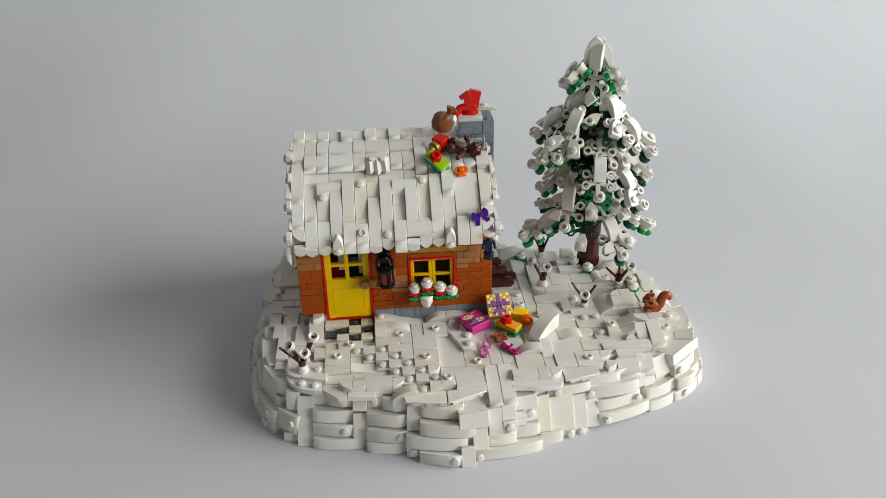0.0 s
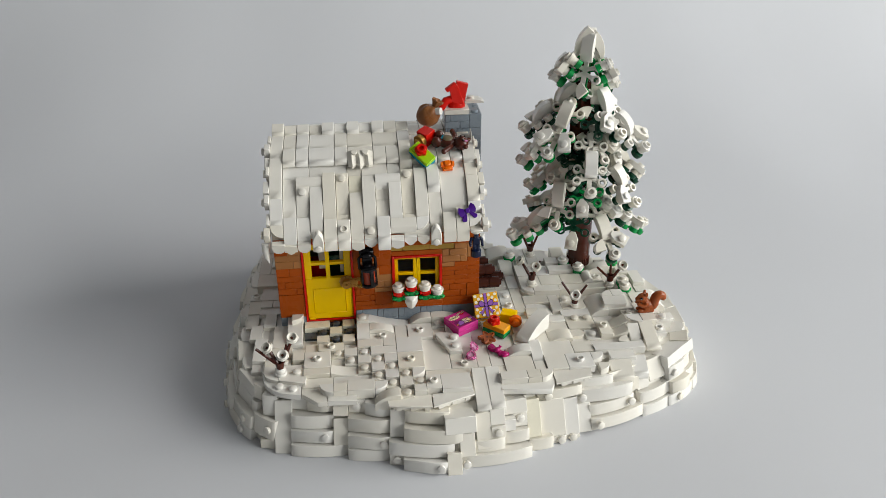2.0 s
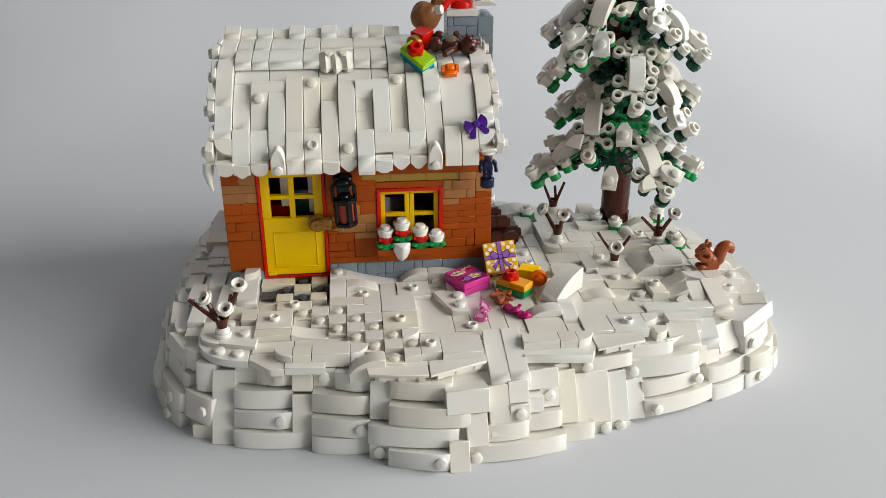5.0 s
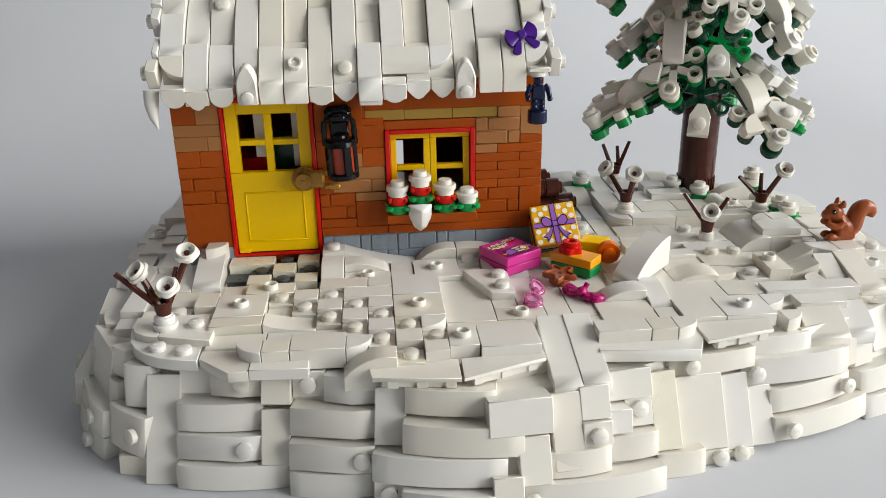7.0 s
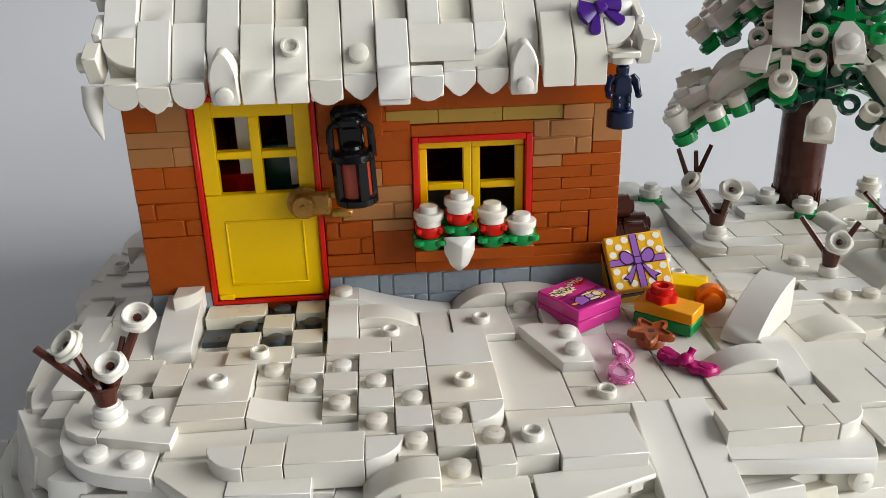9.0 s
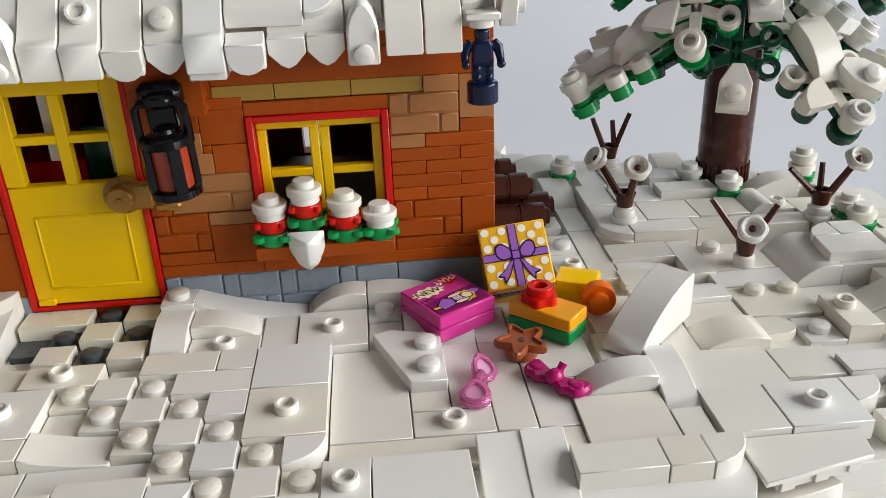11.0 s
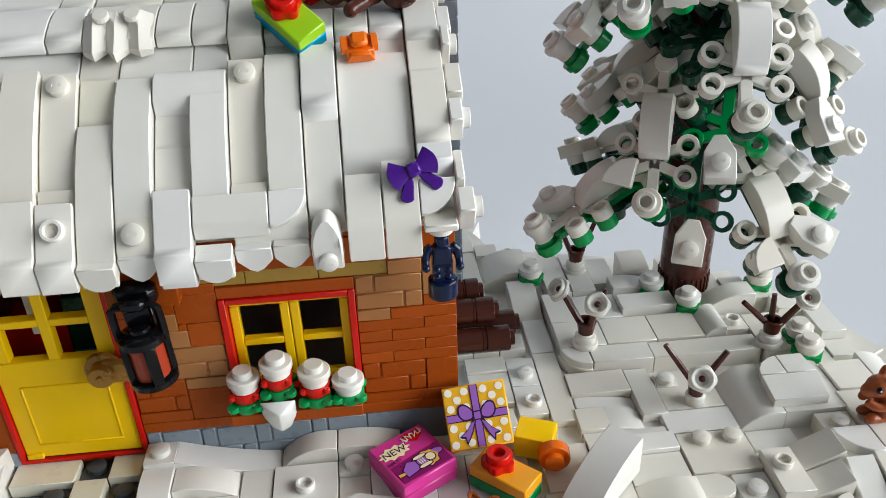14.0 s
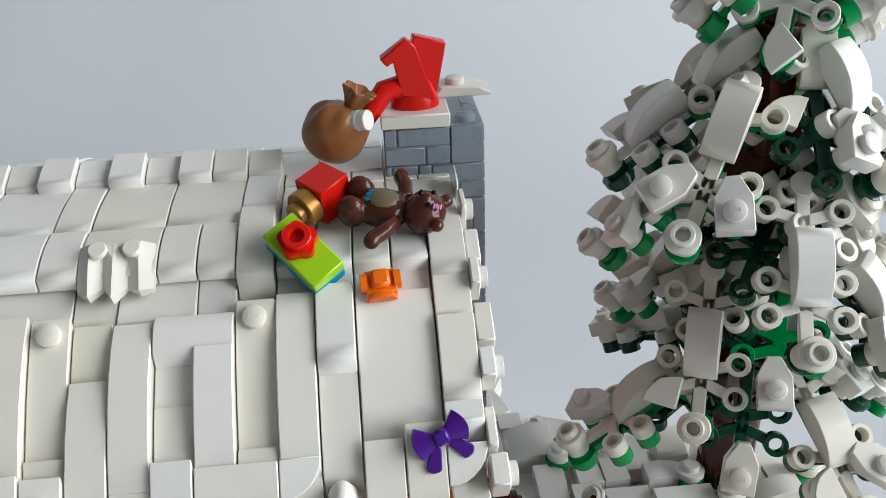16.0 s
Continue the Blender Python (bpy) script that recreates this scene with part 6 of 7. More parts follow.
bm.faces.new([v[1] for v in inner])
part("core", bm, WHITE, mound)


def inside(x, y, inset):
    """Whether a plan point lies within the rim, at least inset metres from it."""
    hit = False
    d = 9.0
    for a, b in zip(rim, rim[1:] + rim[:1]):
        if (a.y > y) != (b.y > y) and x < (b.x - a.x) * (y - a.y) / (b.y - a.y) + a.x:
            hit = not hit
        d = min(d, math.hypot(a.x - x, a.y - y))
    return hit and d > inset


TAKEN = set()


def claim(x0, x1, y0, y1):
    for i in range(math.floor(x0 * 2 + 0.01), math.ceil(x1 * 2 - 0.01)):
        for j in range(math.floor(y0 * 2 + 0.01), math.ceil(y1 * 2 - 0.01)):
            TAKEN.add((i, j))


jitter = random.Random(4)


def settle(m, much=1.0):
    """Hand-pressed pieces never lie quite true."""
    return m @ pose(0, 0, jitter.uniform(0, 0.00012) * much, jitter.uniform(-0.25, 0.25) * much, jitter.uniform(-0.25, 0.25) * much, jitter.uniform(-0.3, 0.3) * much)


def tile(x0, x1, y0, y1, top, studs=(), hollow=False, mat=None, name="tile", low=None):
    """A flat piece on the ground, in studs and plates; studs are given in studs from its corner."""
    claim(x0, x1, y0, y1)
    bottom = 10 if low is None else low
    bottom = min(bottom, top - 1)
    me = brick_mesh((x1 - x0) * S, (y1 - y0) * S, (top - bottom) * PL, mat or WHITE, tuple((a * S, b * S) for a, b in studs), hollow)
    place(name, me, mound, settle(Matrix.Translation((x0 * S, y0 * S, bottom * PL))))


def jumper(x0, x1, y0, y1, top):
    tile(x0, x1, y0, y1, top, (((x1 - x0) / 2, (y1 - y0) / 2),), True, name="jumper_plate")


def round_corner(x0, y0, top, turn, size=1.0, low=None):
    """A one by one tile with a quarter-round corner; turn: degrees."""
    claim(x0, x0 + size, y0, y0 + size)
    h = (top - (10 if low is None else low)) * PL
    key = ("quarter", size, round(h, 5))
    if key not in CACHE:
        bm = bmesh.new()
        r = size * S - 0.0001
        pts = [(0, 0), (r, 0)] + [(r * math.cos(a), r * math.sin(a)) for a in [math.pi / 2 * k / 6 for k in range(1, 7)]]
        add_prism(bm, [(a - r / 2, b - r / 2) for a, b in pts], -h, 0, pose(0, 0, 0, 90))
        CACHE[key] = finish(bm, WHITE, "quarter_tile")
    bottom = top * PL - h
    m = Matrix.Translation(((x0 + size / 2) * S, (y0 + size / 2) * S, bottom)) @ pose(0, 0, 0, 0, 0, turn) @ Matrix.Translation((0, 0, h)) @ Matrix.Diagonal((1, -1, 1, 1))
    place("quarter_tile", CACHE[key], mound, m)


def bow(x0, x1, y0, y1, z0, z1, top, along="x", name="curved_slope", bulge=None, mat=None):
    """A curved slope: it climbs from z0 to z1 plates along x (or y), its back bowed up to bulge metres."""
    claim(x0, x1, y0, y1)
    ln, wd = ((x1 - x0), (y1 - y0)) if "x" in along else ((y1 - y0), (x1 - x0))
    bl = bulge if bulge is not None else 0.10 * ln * S
    key = ("bow", round(ln, 2), round(wd, 2), z0, z1, top, round(bl, 5), mat.name if mat else "")
    if key not in CACHE:
        bm = bmesh.new()
        foot = 10 * PL - 0.0003 if min(z0, z1) > 10.2 else (min(z0, z1) - 1.4) * PL
        pts = [(0, foot)] + arc(0, z0 * PL, ln * S, z1 * PL, bl, 6) + [(ln * S, foot)]
        add_prism(bm, pts[::-1], 0.00008, wd * S - 0.00008)
        CACHE[key] = finish(bm, mat or WHITE, "curved_slope")
    m = Matrix.Translation((x0 * S, y0 * S, 0))
    if along == "y":
        m = Matrix.Translation((x1 * S, y0 * S, 0)) @ pose(0, 0, 0, 0, 0, 90)
    elif along == "-x":
        m = Matrix.Translation((x1 * S, y1 * S, 0)) @ pose(0, 0, 0, 0, 0, 180)
    place(name, CACHE[key], mound, settle(m))


def plate_poly(pts, top, low=10.0, studs=(), teeth=(), name="wedge_plate"):
    """A flat piece with an angled plan, in studs and plates; teeth: edges whose underside shows the hollow between ribs."""
    bm = bmesh.new()
    p = [(x * S, y * S) for x, y in pts]
    cx, cy = sum(x for x, y in p) / len(p), sum(y for x, y in p) / len(p)
    slab = top * PL - 0.0012 if teeth else low * PL
    def layer(f, z0, z1, bev):
        vs = add_prism(bm, [(cx + (x - cx) * f, cy + (y - cy) * f) for x, y in p], -z1, -z0, None, bev)
        bmesh.ops.transform(bm, matrix=pose(0, 0, 0, 90) @ Matrix.Diagonal((1, 1, -1, 1)), verts=vs)
        bmesh.ops.transform(bm, matrix=Matrix.Diagonal((1, 1, -1, 1)), verts=vs)
    layer(0.985, slab, top * PL, 0.00013)
    if teeth:
        layer(0.72, low * PL, slab + 0.0001, 0)
    for (x0, y0), (x1, y1) in teeth:
        a, b = Vector((x0 * S, y0 * S)), Vector((x1 * S, y1 * S))
        turn = math.degrees(math.atan2(b.y - a.y, b.x - a.x))
        for k in range(3):
            q = a.lerp(b, 0.12 + 0.8 * k / 2)
            add_box(bm, -0.0015, 0.0015, 0.0002, 0.0040, low * PL, slab + 0.0001, 0.0001, pose(q.x, q.y, 0, 0, 0, turn))
    bmesh.ops.recalc_face_normals(bm, faces=bm.faces[:])
    for x, y in studs:
        add_stud(bm, x * S, y * S, top * PL)
    place(name, finish(bm, WHITE, "angled_plate"), mound)


# path before the door: dark and pale one by one pieces
tile(1.85, 3.85, -0.95, 0.05, 11.9, mat=CREAM)
tile(1.85, 2.85, -1.9, -0.95, 10.9, mat=DARK_GREY, name="plate")
for x, y, dark in ((3.85, -0.75, 1), (4.85, -0.95, 0), (2.85, -1.9, 1), (3.85, -1.9, 0), (4.95, -1.9, 1), (3.85, -2.9, 1)):
    if dark:
        tile(x, x + 1, y, y + 1, 11.2, ((0.5, 0.5),), mat=DARK_GREY, name="stud_plate")
    else:
        tile(x, x + 1, y, y + 1, 11.9, mat=CREAM)
tile(2.85, 3.85, -2.9, -1.95, 11.7)
tile(4.85, 5.85, -2.9, -1.95, 11.7)
# drift against the front wall
bow(0.55, 1.75, -2.8, 0.0, 11.4, 13.2, 10, "y", bulge=0.0004)
round_corner(0.9, -0.9, 13.9, 270, 0.9, 12)
tile(-0.6, 0.55, -3.0, 0.0, 11.3)
tile(6.0, 7.0, -1.0, 0, 13.0, ((0.5, 0.5),), name="stud_plate")
bow(7.0, 10.2, -1.0, 0.0, 11.0, 13.0, 10, "-x", bulge=-0.0008)
bow(6.0, 7.0, -3.0, -1.0, 11.4, 12.6, 10, "y")
bow(7.0, 9.0, -2.0, -1.0, 11.2, 12.4, 10, "-x")
jumper(7.0, 9.0, -3.0, -2.0, 11.5)
bow(10.2, 12.0, -0.9, 0.0, 11.0, 12.6, 10, "x", bulge=0.0022)
bow(12.0, 14.0, -0.9, 0.0, 12.0, 12.6, 10, "-x", bulge=0.001)
tile(9.0, 10.0, -3.0, -1.0, 11.4)
jumper(10.0, 12.0, -3.0, -1.0, 11.6)
tile(12.0, 13.0, -1.5, -0.9, 11.4, ((0.5, 0.3),), name="stud_plate")
tile(12.0, 13.0, -3.0, -1.5, 11.0)
# stepped field of one by one tiles
tile(6.0, 8.0, -4.0, -3.0, 12.0)
tile(8.0, 9.0, -4.0, -3.0, 12.0)
tile(7.0, 9.0, -5.0, -4.0, 12.0)
tile(8.0, 9.0, -6.0, -5.0, 12.0)
for k in range(1, 6):
    tile(4.0 + k, 5.0 + k, -4.0 - k, -3.0 - k, 12.0)
for k in range(5):
    tile(6.0 + k, 7.0 + k, -5.0 - k, -4.0 - k, 11.5, ((0.5, 0.5),), name="stud_plate")
    tile(4.0 + k, 5.0 + k, -5.0 - k, -4.0 - k, 11.5, ((0.5, 0.5),), name="stud_plate")
tile(9.0, 11.0, -5.0, -3.0, 12.0)
jumper(9.0, 11.0, -7.0, -5.0, 12.0)
round_corner(10.0, -8.0, 12.0, 270)
tile(9.0, 10.0, -8.0, -7.0, 11.35, ((0.5, 0.5),), name="stud_plate")
tile(11.0, 13.0, -7.0, -3.0, 11.0)
tile(11.0, 17.0, -8.0, -7.0, 11.0)
tile(13.0, 14.0, -6.0, -5.0, 11.0)
jumper(13.0, 15.0, -7.0, -6.0, 11.0)
tile(14.0, 15.0, -6.0, -3.0, 11.0)
tile(15.0, 16.0, -7.0, -4.0, 11.0)
tile(16.0, 17.0, -7.0, -5.5, 11.0)
tile(17.0, 19.2, -8.0, -6.0, 11.2)
bow(17.3, 19.2, -6.0, -5.0, 11.0, 12.2, 10, "x", bulge=0.0018)
tile(16.0, 17.3, -6.0, -5.0, 11.0)
tile(16.0, 18.0, -5.0, -3.0, 11.0)
claim(12.5, 14.0, -5.0, -3.0)
plate_poly(((12.1, -2.7), (12.95, -4.9), (13.05, -5.2), (14.0, -5.2), (14.0, -2.9), (12.6, -2.5)), 11.85, 10, ((13.55, -3.45), (13.55, -4.55)))
# left field
jumper(2.0, 4.0, -6.3, -4.25, 12.0)
tile(2.0, 4.0, -7.1, -6.3, 12.0)
tile(1.1, 2.0, -5.2, -3.9, 12.0)
round_corner(1.0, -4.9, 11.5, 180)
jumper(3.0, 5.0, -4.25, -3.2, 12.0)
tile(2.0, 3.0, -4.25, -3.0, 11.6)
bow(4.0, 6.0, -7.1, -6.0, 11.2, 12.0, 10, "-x", bulge=-0.0006)
tile(-0.6, 1.0, -4.4, -3.0, 11.2)
tile(2.0, 4.2, -8.2, -7.1, 11.1)
tile(4.2, 7.2, -8.2, -7.1, 11.1)
round_corner(3.2, -9.3, 12.0, 180)
tile(4.2, 5.2, -9.3, -8.3, 12.0)
tile(5.2, 7.2, -9.3, -8.0, 12.0)
round_corner(7.2, -9.3, 12.0, 270)
# front ledge
bow(7.1, 9.0, -10.2, -9.3, 10.2, 12.0, 10, "x", bulge=0.0022)
tile(9.0, 10.0, -10.1, -9.1, 11.2, ((0.5, 0.5),), name="stud_plate")
tile(10.0, 10.9, -9.9, -9.0, 12.0)
jumper(10.9, 12.0, -9.6, -8.0, 12.0)
tile(12.0, 14.2, -9.8, -8.0, 12.0)
bow(14.35, 15.4, -11.25, -7.5, 9.45, 11.9, 10, "y", bulge=0.0002)
bow(15.4, 16.45, -11.1, -7.5, 9.6, 12.0, 10, "y", bulge=0.0002)
tile(16.4, 18.4, -9.2, -8.2, 12.0)
tile(18.4, 19.4, -9.2, -8.2, 12.0)
round_corner(19.4, -9.2, 12.0, 270)
# rounded ledge at the western corner, and the pieces along it
claim(-1.5, 2.0, -9.0, -5.5)
claim(2.0, 5.5, -9.5, -8.5)
plate_poly(((-1.15, -5.8), (-1.05, -6.5), (-0.9, -7.1), (-0.6, -7.65), (-0.15, -8.15), (0.4, -8.5), (1.0, -8.72), (1.9, -8.9), (1.9, -7.4), (-0.4, -5.6)), 11.0, 9.9, ((0.3, -7.85), (1.3, -8.2)))
plate_poly(((-0.95, -5.6), (-0.95, -6.4), (-0.75, -6.9), (-0.3, -7.25), (0.2, -7.4), (0.2, -5.6)), 11.7, 10.7)
plate_poly(((0.2, -5.6), (0.2, -7.4), (2.2, -7.9), (2.3, -5.6)), 11.7, 10.7, ((1.5, -6.6),))
plate_poly(((1.9, -8.7), (3.1, -9.85), (3.8, -9.8), (3.8, -8.2), (1.9, -7.6)), 10.9, 9.9)
plate_poly(((3.8, -9.8), (5.9, -9.9), (5.9, -8.2), (3.8, -8.2)), 11.0, 9.95)
# angled plates that overhang the front
claim(8.0, 14.0, -11.5, -10.0)
plate_poly(((8.0, -10.2), (8.1, -10.85), (11.18, -11.2), (11.2, -9.8), (8.1, -9.7)), 11.0, 9.9, (), (((8.5, -10.85), (11.0, -11.12)),))
plate_poly(((11.22, -11.2), (14.3, -10.1), (14.3, -9.5), (11.25, -9.8)), 11.0, 9.9, (), (((11.5, -11.05), (14.0, -10.15)),))
claim(16.5, 24.5, -10.0, -8.0)
plate_poly(((16.3, -9.7), (20.0, -10.05), (20.4, -9.2), (20.4, -8.0), (16.4, -8.2)), 10.8, 9.6)
plate_poly(((20.4, -9.55), (23.2, -8.95), (23.4, -8.0), (20.4, -8.0)), 11.0, 9.8, (), (((20.8, -9.4), (23.0, -8.9)),))
# right field
bow(19.2, 20.1, -6.8, -4.4, 10.9, 11.9, 10, "y", bulge=0.0012)
tile(19.2, 20.0, -8.0, -6.8, 11.2)
tile(20.1, 21.75, -8.0, -6.2, 11.4)
jumper(21.75, 23.75, -8.0, -6.2, 11.4)
round_corner(23.75, -7.2, 11.4, 270)
tile(24.2, 28.2, -6.1, -5.2, 11.5)
tile(25.2, 27.2, -7.0, -6.0, 11.0)
tile(20.1, 22.6, -6.2, -4.4, 11.2)
tile(22.6, 24.2, -6.0, -4.6, 11.2)
tile(20.0, 21.0, -4.4, -2.4, 11.0)
bow(21.0, 22.9, -4.4, -3.1, 11.0, 11.6, 10, "x")
tile(24.1, 25.2, -4.25, -2.9, 10.8, ((0.55, 0.62),), name="stud_plate")
tile(22.95, 25.2, -2.87, -1.07, 11.1, ((0.75, 1.42), (1.78, 1.42)), name="stud_plate")
tile(22.8, 25.2, -1.06, 0.03, 11.1)
tile(23.1, 25.15, 0.05, 1.95, 11.1)
tile(23.15, 23.9, 1.2, 1.9, 11.2, ((0.38, 0.35),), name="stud_plate")
plate_poly(((22.95, -2.9), (22.95, -3.85), (23.7, -3.85), (23.95, -3.7), (24.08, -3.4), (23.95, -3.1), (23.7, -2.9)), 11.1, 10)
claim(22.9, 24.1, -3.85, -2.9)
tile(25.2, 26.2, -4.22, -2.35, 11.8, ((0.45, 1.16),), True, name="jumper_plate")
bow(26.2, 27.6, -3.15, -2.0, 10.9, 12.7, 10, "x", bulge=0.0)
bow(26.2, 27.4, -4.2, -3.2, 10.9, 12.2, 10, "x", bulge=0.0)
round_corner(26.4, -5.05, 11.3, 90, 0.85)
tile(24.2, 26.4, -5.05, -4.3, 10.5)
tile(25.3, 26.9, -2.0, -1.1, 10.7)
tile(21.0, 22.9, -3.1, -1.8, 11.0)
tile(18.2, 20.0, -4.4, -3.0, 11.0)
tile(18.4, 20.0, -3.0, -1.0, 11.0)
tile(20.0, 21.0, -2.4, -1.0, 11.2)
tile(21.0, 22.9, -1.8, -1.0, 11.4)
# smooth slopes over the edge
bow(25.0, 26.75, -8.3, -7.0, 8.7, 10.7, 10, "y", bulge=0.0006)
bow(26.8, 28.0, -7.9, -6.6, 8.7, 10.7, 10, "y", bulge=0.0006)
round_corner(24.1, -8.2, 10.9, 270, 0.9, 8.6)
# terrace with the bare twigs
round_corner(20.15, 2.4, 12.2, 180)
round_corner(20.05, 2.32, 11.55, 180, 1.1, 10.6)
tile(21.17, 23.4, 2.4, 3.37, 12.2)
tile(23.4, 27.45, 2.4, 3.32, 12.15)
tile(20.15, 21.95, 3.4, 5.0, 12.2)
tile(20.15, 21.3, 5.0, 7.0, 12.2)
tile(21.95, 23.85, 3.4, 5.0, 12.2)
tile(23.85, 25.7, 3.4, 5.0, 12.2)
tile(21.3, 23.0, 5.0, 6.6, 12.3)
tile(23.0, 25.2, 5.15, 6.15, 12.95)
tile(25.2, 26.3, 5.0, 5.9, 12.2)
bow(25.7, 26.5, 3.4, 5.0, 12.1, 12.9, 10, "x", bulge=0.0012)
bow(26.4, 28.3, 5.05, 6.0, 12.2, 13.5, 10, "x", bulge=0.0016)
tile(26.5, 27.5, 3.65, 4.65, 12.1, ((0.5, 0.5),), True, name="jumper_plate")
tile(27.5, 29.0, 2.2, 4.6, 12.05)
bow(23.9, 25.1, 8.0, 9.4, 12.2, 13.0, 10, "y", bulge=0.0006)
# floor between the wall and the terrace
tile(16.6, 18.1, 2.9, 3.75, 11.2)
tile(16.6, 18.1, 1.2, 2.9, 11.0)
tile(18.1, 19.15, 2.0, 3.6, 11.1, ((0.6, 0.62),), name="stud_plate")
tile(18.1, 19.15, 0.45, 2.0, 11.1, ((0.6, 0.62),), True, name="jumper_plate")
tile(19.15, 20.05, 0.0, 3.75, 11.15)
tile(19.15, 20.05, 3.75, 5.9, 11.2)
bow(18.9, 20.05, 5.9, 8.2, 11.2, 12.2, 10, "y", bulge=0.0014)
tile(20.05, 22.2, 1.15, 2.35, 11.35)
bow(20.1, 22.2, 0.55, 1.15, 11.1, 10.5, 10, "x", bulge=0.0006)
tile(19.95, 21.0, -0.6, 0.5, 11.3)
bow(21.0, 22.2, -0.6, 0.5, 11.2, 10.6, 10, "x", bulge=0.0008)
tile(22.2, 23.08, -0.15, 2.3, 11.3)
tile(20.0, 22.8, -1.0, -0.6, 11.0)
# drift with an arched piece beside the squirrel
bow(25.2, 26.7, -1.08, 1.5, 10.8, 12.3, 10, "x", bulge=0.0020)
tile(26.7, 28.9, -1.06, 1.5, 12.25)
plate_poly(((26.35, -0.8), (28.25, -0.8), (28.45, 0.5), (26.47, 0.5)), 13.1, 12.25)
plate_poly(((26.47, 0.52), (27.4, 0.52), (27.4, 1.5), (27.1, 1.4), (26.75, 1.15), (26.55, 0.85)), 13.1, 12.25)
plate_poly(((27.42, 0.52), (28.45, 0.52), (28.35, 1.5), (27.42, 1.5)), 13.1, 12.25)
tile(28.9, 30.4, -0.3, 1.2, 12.5)
bow(30.4, 31.6, -0.6, 1.6, 12.5, 11.2, 10, "x", bulge=0.0014)
tile(27.6, 28.75, -2.05, -1.06, 11.9, ((0.6, 0.42),), name="stud_plate")
round_corner(27.7, -3.2, 12.5, 180, 1.2, 11.6)
tile(27.8, 28.9, -3.1, -2.05, 11.6)
tile(28.75, 30.6, -2.0, -0.3, 12.4)
tile(28.9, 30.1, -3.05, -2.0, 12.5)
tile(30.1, 31.3, -3.0, -2.0, 12.0, ((0.6, 0.5),), name="stud_plate")
bow(27.5, 28.42, -4.75, -3.25, 10.8, 12.4, 10, "y", bulge=0.0)
bow(28.45, 29.6, -5.8, -3.05, 10.7, 12.5, 10, "y", bulge=0.0)
tile(29.6, 30.6, -4.2, -3.0, 11.2, ((0.5, 0.6),), True, name="jumper_plate")

# the rest of the top, laid with plain pieces
fill = random.Random(11)
HOUSE = (-0.1, 16.1, -0.1, 16.1)


def free(x0, x1, y0, y1):
    for i in range(round(x0 * 2), round(x1 * 2)):
        for j in range(round(y0 * 2), round(y1 * 2)):
            if (i, j) in TAKEN:
                return False
            cx, cy = (i + 0.5) / 2, (j + 0.5) / 2
            if HOUSE[0] < cx < HOUSE[1] and HOUSE[2] < cy < HOUSE[3]:
                return False
            if not inside(cx * S, cy * S, 0.016):
                return False
    return True


for j2 in range(-26, 36):
    for i2 in range(-10, 70):
        x, y = i2 / 2, j2 / 2
        for w, d in fill.sample(((2, 2), (1, 2), (2, 1), (1, 3), (1, 1)), 5) + [(1, 1)]:
            if free(x, x + w, y, y + d):
                level = 10.9 + fill.choice((0, 0, 0.15, 0.3)) + (1.1 if y > 2.2 and x > 20 else 0.8 if y > 5 else 0.3 if y > 2 else 0) + (0.2 if x > 27 else 0.1 if x > 18 else 0)
                level -= 0.7 if not inside((x + w / 2) * S, (y + d / 2) * S, 0.021) else 0
                if fill.random() < 0.18 and w == d == 1:
                    tile(x, x + w, y, y + d, level, ((w / 2, d / 2),), fill.random() < 0.4, name="stud_plate")
                elif fill.random() < 0.16 and w * d >= 2 and inside((x + w / 2) * S, (y + d / 2) * S, 0.028):
                    bow(x, x + w, y, y + d, round(level - 0.2, 1), round(level + 0.9, 1), 10, fill.choice(("x", "-x", "y")))
                else:
                    tile(x, x + w, y, y + d, level)
                break


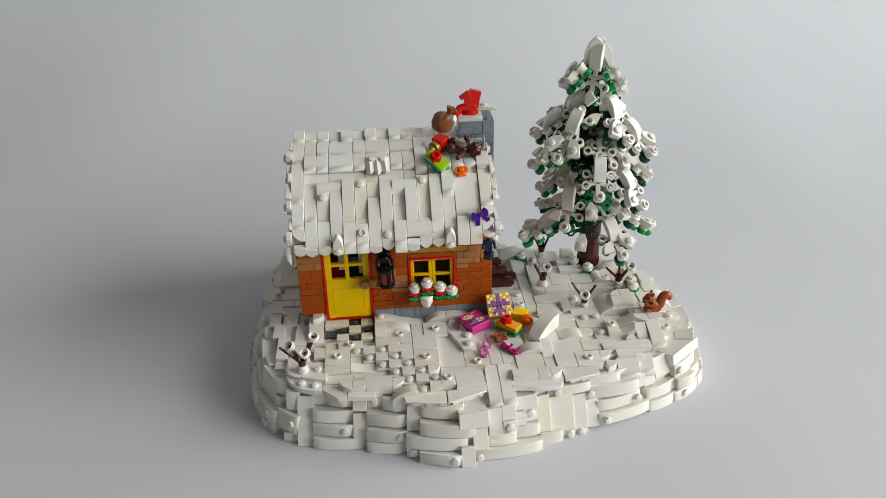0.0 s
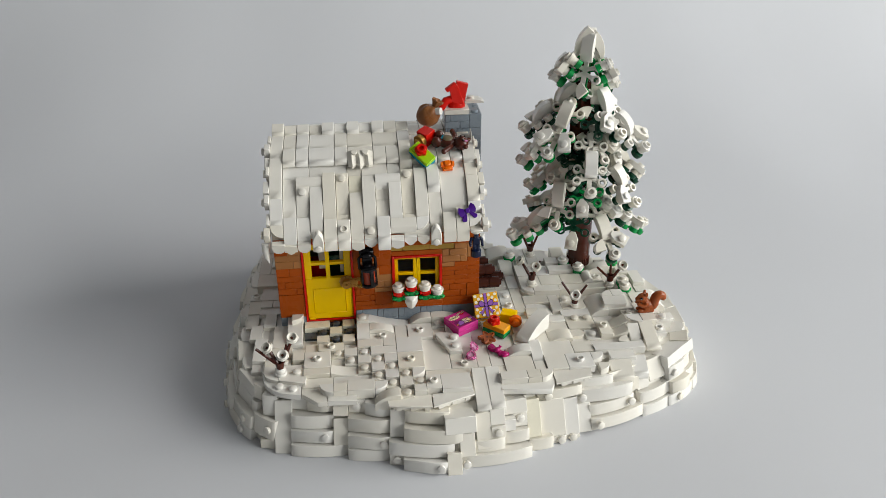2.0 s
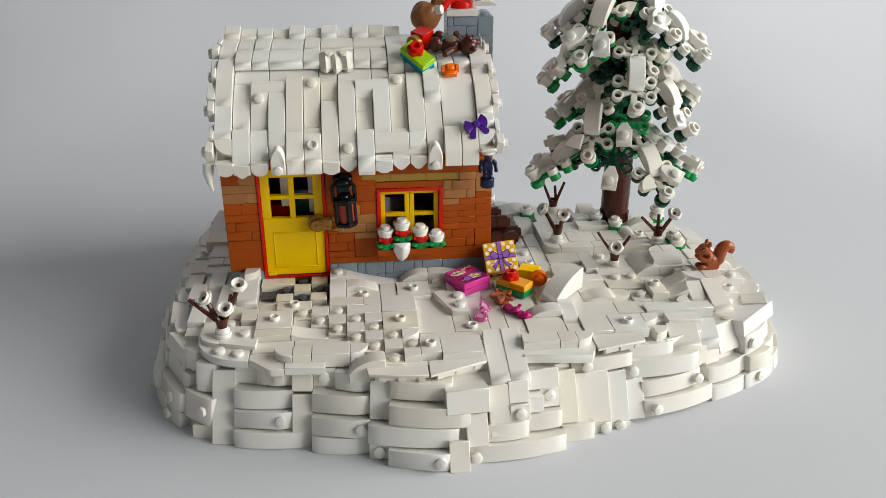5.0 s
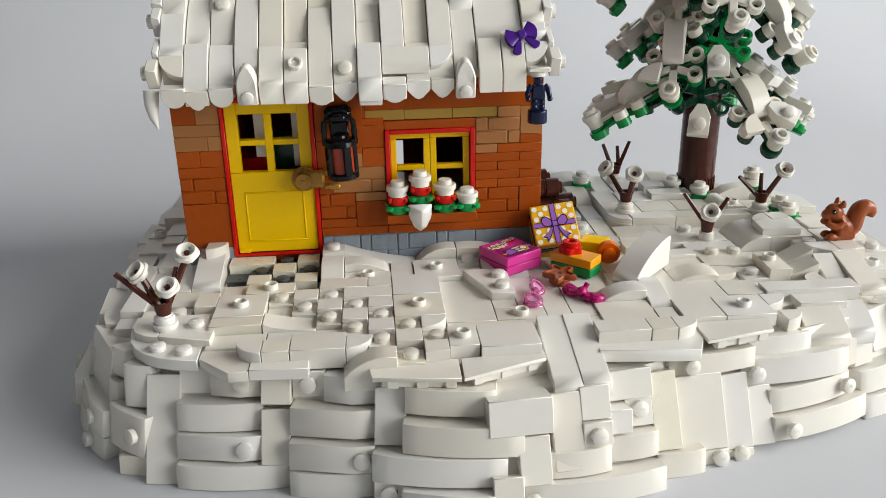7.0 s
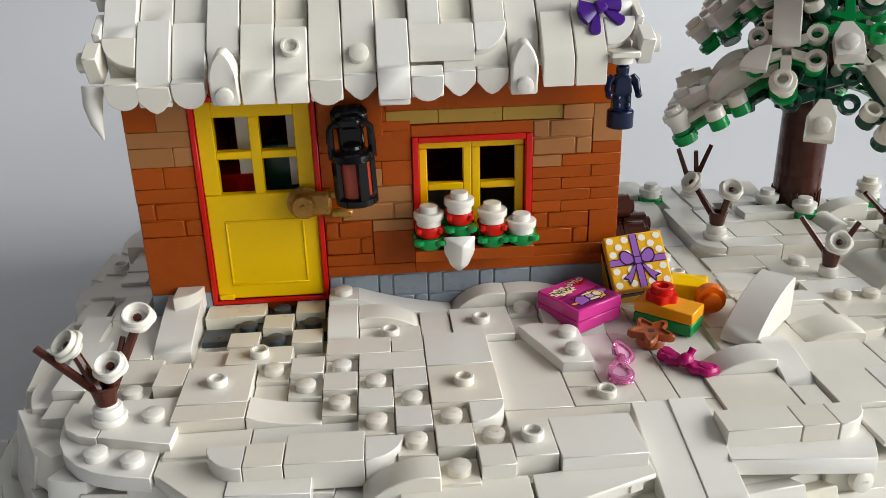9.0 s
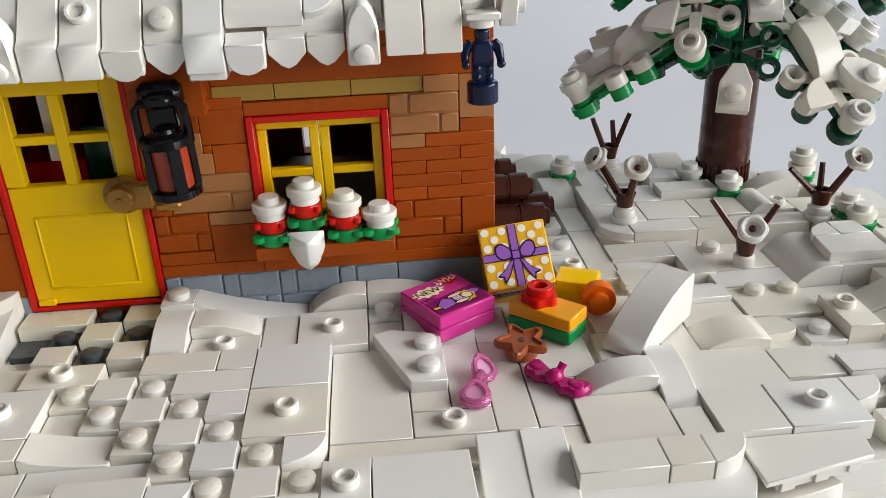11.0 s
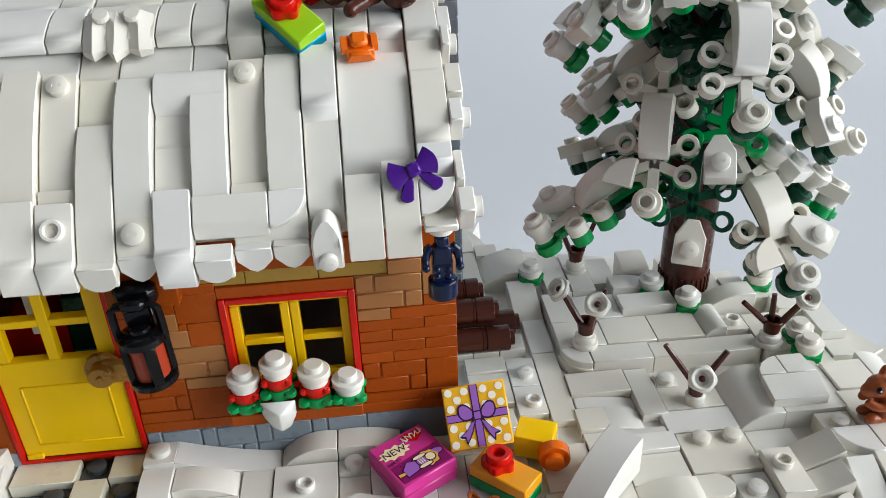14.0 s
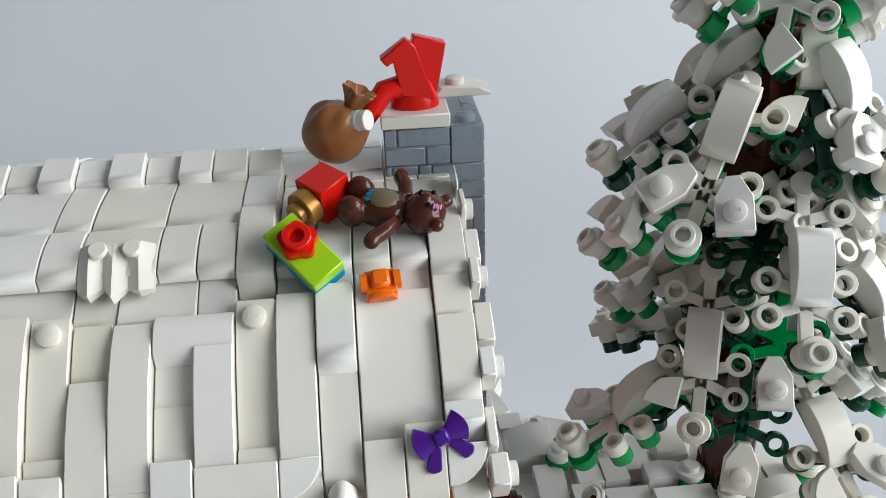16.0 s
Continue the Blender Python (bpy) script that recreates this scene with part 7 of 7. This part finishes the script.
# ---- sides of the mound ----
def side(x0, x1, z0, z1, kind="bow", proud=0.0, stud=None, mat=None, s01=None, name=None, lean=None):
    """A piece in the front of the mound, between two x in studs and two heights in millimetres."""
    s0, s1 = s01 if s01 else (rim_s(x0 * S), rim_s(x1 * S))
    w, h = s1 - s0 - 0.00012, (z1 - z0) * 0.001 - 0.0001
    m = rim_pose((s0 + s1) / 2, z0 * 0.001, proud - (0.0012 if z0 > 22 and kind != "strip" else -0.0012 if z0 > 20 else 0), 0.4 if s01 is None and -1.4 < x0 < 23 else 1.0)
    bm = bmesh.new()
    dep = 0.0115
    if kind == "bow":
        b = min(0.0028, 0.062 * w)
        add_prism(bm, [(-w / 2, -dep)] + arc(-w / 2, -0.0006, w / 2, -0.0006, b, 7) + [(w / 2, -dep)], -h, 0, pose(0, 0, 0, 90), 0.00018)
        front = b - 0.0006
    elif kind == "wedge":
        c = 0.0026
        add_prism(bm, [(-w / 2, -dep), (-w / 2, 0.0), (w / 2 - 0.0062, c), (w / 2, 0.0014), (w / 2, -dep)], -h, 0, pose(0, 0, 0, 90), 0.00018)
        front = 0.0019
    elif kind == "slope":
        add_prism(bm, [(0, 0), (dep, 0), (dep, h), (TAPER * h * 1.0 + 0.0012, h), (0.0, 0.0012)][::-1], -w / 2, w / 2, pose(0, 0, 0, 0, 0, 90) @ Matrix.Diagonal((1, -1, 1, 1)), 0.00018)
        front = -0.0005 - TAPER * h * 0.3
    else:
        add_box(bm, -w / 2, w / 2, 0, dep, 0, h, 0.00022)
        front = 0.0
    if kind in ("bow", "wedge"):
        bmesh.ops.transform(bm, matrix=Matrix.Translation((0, 0, h)), verts=bm.verts[:])
        zz = [v.co.z for v in bm.verts]
        bmesh.ops.transform(bm, matrix=Matrix.Translation((0, 0, -min(zz))), verts=bm.verts[:])
    bmesh.ops.recalc_face_normals(bm, faces=bm.faces[:])
    if stud is not None:
        zs = h / 2 if kind != "slope" else 0.0042
        add_stud(bm, 0, 0, 0, False, Matrix.Translation((stud * w / 2, -front, zs)) @ pose(0, 0, 0, 90))
    tilt = lean if lean is not None else (23.7 if kind == "strip" else 10)
    place(name or {"bow": "curved_brick", "wedge": "wedge_brick", "strip": "long_tile", "slope": "slope_brick"}.get(kind, "brick"),
          finish(bm, mat or WHITE, "side_piece"), mound, settle(m @ pose(0, 0, 0, -tilt)))


DONE = []


def front(x0, x1, z0, z1, *more, **kw):
    z0, z1 = 0.9 * z0, min(0.9 * z1, 31.9)
    DONE.append((x0, x1, z0, z1))
    side(x0, x1, z0, z1, *more, **kw)


front(-0.25, 0.95, 0, 36.5, "strip", 0.0012)
front(-1.3, -0.25, 0, 7, "box")
front(-2.1, -0.4, 7, 21, "bow", 0.0015, 0.5)
front(-1.2, -0.25, 21, 36, "bow", 0.001)
front(0.95, 5.0, 0, 8.2, "bow", 0.0005)
front(0.95, 4.0, 8.2, 16.6, "wedge", 0, 0.62)
front(0.95, 4.0, 16.6, 26, "bow", 0.0006)
front(0.95, 2.1, 26, 36, "box", -0.0005)
front(2.1, 4.0, 26.5, 35.2, "wedge", 0, 0.3)
front(4.0, 5.05, 8.2, 26, "strip", 0.0016)
front(4.0, 5.05, 26, 36.5, "strip", 0.001)
front(5.05, 8.0, 0, 8.2, "bow", 0.0005)
front(5.05, 8.0, 8.2, 17.2, "wedge", 0.0012, 0.72)
front(5.05, 8.0, 17.2, 26.6, "wedge", 0.0)
front(5.05, 6.2, 26.6, 36, "box", -0.001, 0.0)
front(6.2, 8.0, 26.6, 36, "wedge", -0.0005)
front(8.0, 9.05, 0, 8.2, "box", 0.0008, 0.0)
front(8.0, 9.05, 17.4, 36.2, "strip", 0.0018)
front(8.0, 12.4, 8.2, 17.4, "bow", 0.0008)
front(9.05, 12.0, 0, 8.2, "wedge", 0.0012, 0.72)
front(9.05, 13.0, 17.4, 27, "bow", 0.0006)
front(9.05, 12.0, 27, 35.8, "bow", 0.0004)
front(12.0, 13.05, 0, 14.2, "strip", 0.0020)
front(12.0, 14.2, 24, 36, "box", 0.0012, lean=14)
front(13.0, 14.1, 9, 24, "strip", 0.0012)
front(14.3, 15.35, 11, 35, "strip", 0.0018)
front(15.35, 16.4, 15.6, 24.4, "box", 0.0024, 0.0, lean=12)
front(15.35, 16.4, 24.4, 35, "strip", 0.0022)
front(13.05, 18.2, 0, 8.4, "bow", 0.0005, -0.86)
front(14.1, 16.3, 8.4, 17, "bow", 0.001)
front(16.3, 18.2, 8.4, 17, "bow", 0.0)
front(16.3, 17.2, 18, 26, "box", 0.0022)
front(17.2, 18.2, 17, 28, "strip", -0.0004, 0.0)
front(16.3, 18.2, 26, 36, "strip", -0.0008)
front(18.2, 19.2, 8.6, 34, "strip", 0.0010, mat=CREAM)
front(18.2, 20.0, 0, 8.6, "bow", 0.001)
front(19.2, 21.1, 5, 30, "strip", 0.0002)
front(21.1, 22.2, 3, 28, "strip", 0.0006)
front(20.0, 21.1, 0, 5, "box", 0, 0.3)
front(22.2, 23.2, 2, 22, "strip", 0.0002)
front(19.2, 22.6, 27, 34, "bow", 0.001, -0.55)
front(22.6, 25.2, 28, 34.6, "bow", 0.001)
front(21.1, 22.2, 0, 3, "box", 0.0, 0.0)
front(23.2, 27.6, 2.0, 10.5, "bow", 0.0008, -0.75)
front(23.2, 27.0, 10.5, 19, "bow", 0.0004, 0.8)
front(22.2, 26.6, 19.5, 29, "bow", 0.001, -0.8)
front(25.2, 27.6, 29, 38, "strip", 0.0)
front(27.6, 28.8, 27, 39, "strip", -0.0005, 0.0)
front(26.6, 27.6, 19, 29, "box", 0.0008)
front(28.8, 30.4, 20, 38, "strip", 0.0)

# the remaining sides, in bonded rows
walls = random.Random(23)
s_start, s_end = rim_s(-2.1 * S), rim_s(30.4 * S)
rows_z = (0, 8.2, 17.2, 26.6, 35.4)


def front_open(x0, x1, z0, z1):
    z0, z1 = 0.9 * z0, 0.9 * z1
    return not any(a < x1 - 0.05 and b > x0 + 0.05 and c < z1 - 1 and d > z0 + 1 for a, b, c, d in DONE)


for za, zb in zip(rows_z, rows_z[1:]):
    for k in range(-21, 304):
        xa = k / 10
        for w in (2.4, 1.6, 1.0, 0.6):
            if xa + w <= 33 and front_open(xa, xa + w, za, zb):
                front(xa, xa + w, za, zb, "bow" if w > 1.2 else "box", walls.uniform(-0.0012, 0.0004))
                break
for za, zb in zip(rows_z, rows_z[1:]):
    s = s_end
    total = rim_len[-1]
    while s < total + s_start - 0.004:
        w = min(walls.choice((0.012, 0.016, 0.022, 0.030)), total + s_start - s)
        kind = walls.choice(("bow", "bow", "wedge", "strip"))
        side(0, 0, 0.9 * za, 0.9 * zb + walls.choice((0, 0, 0.9)), kind, walls.uniform(-0.0006, 0.0022),
             walls.choice((None, None, 0.4, -0.5)) if kind in ("bow", "wedge") else None, s01=(s, s + w), lean=12 if kind == "strip" else None)
        s += w
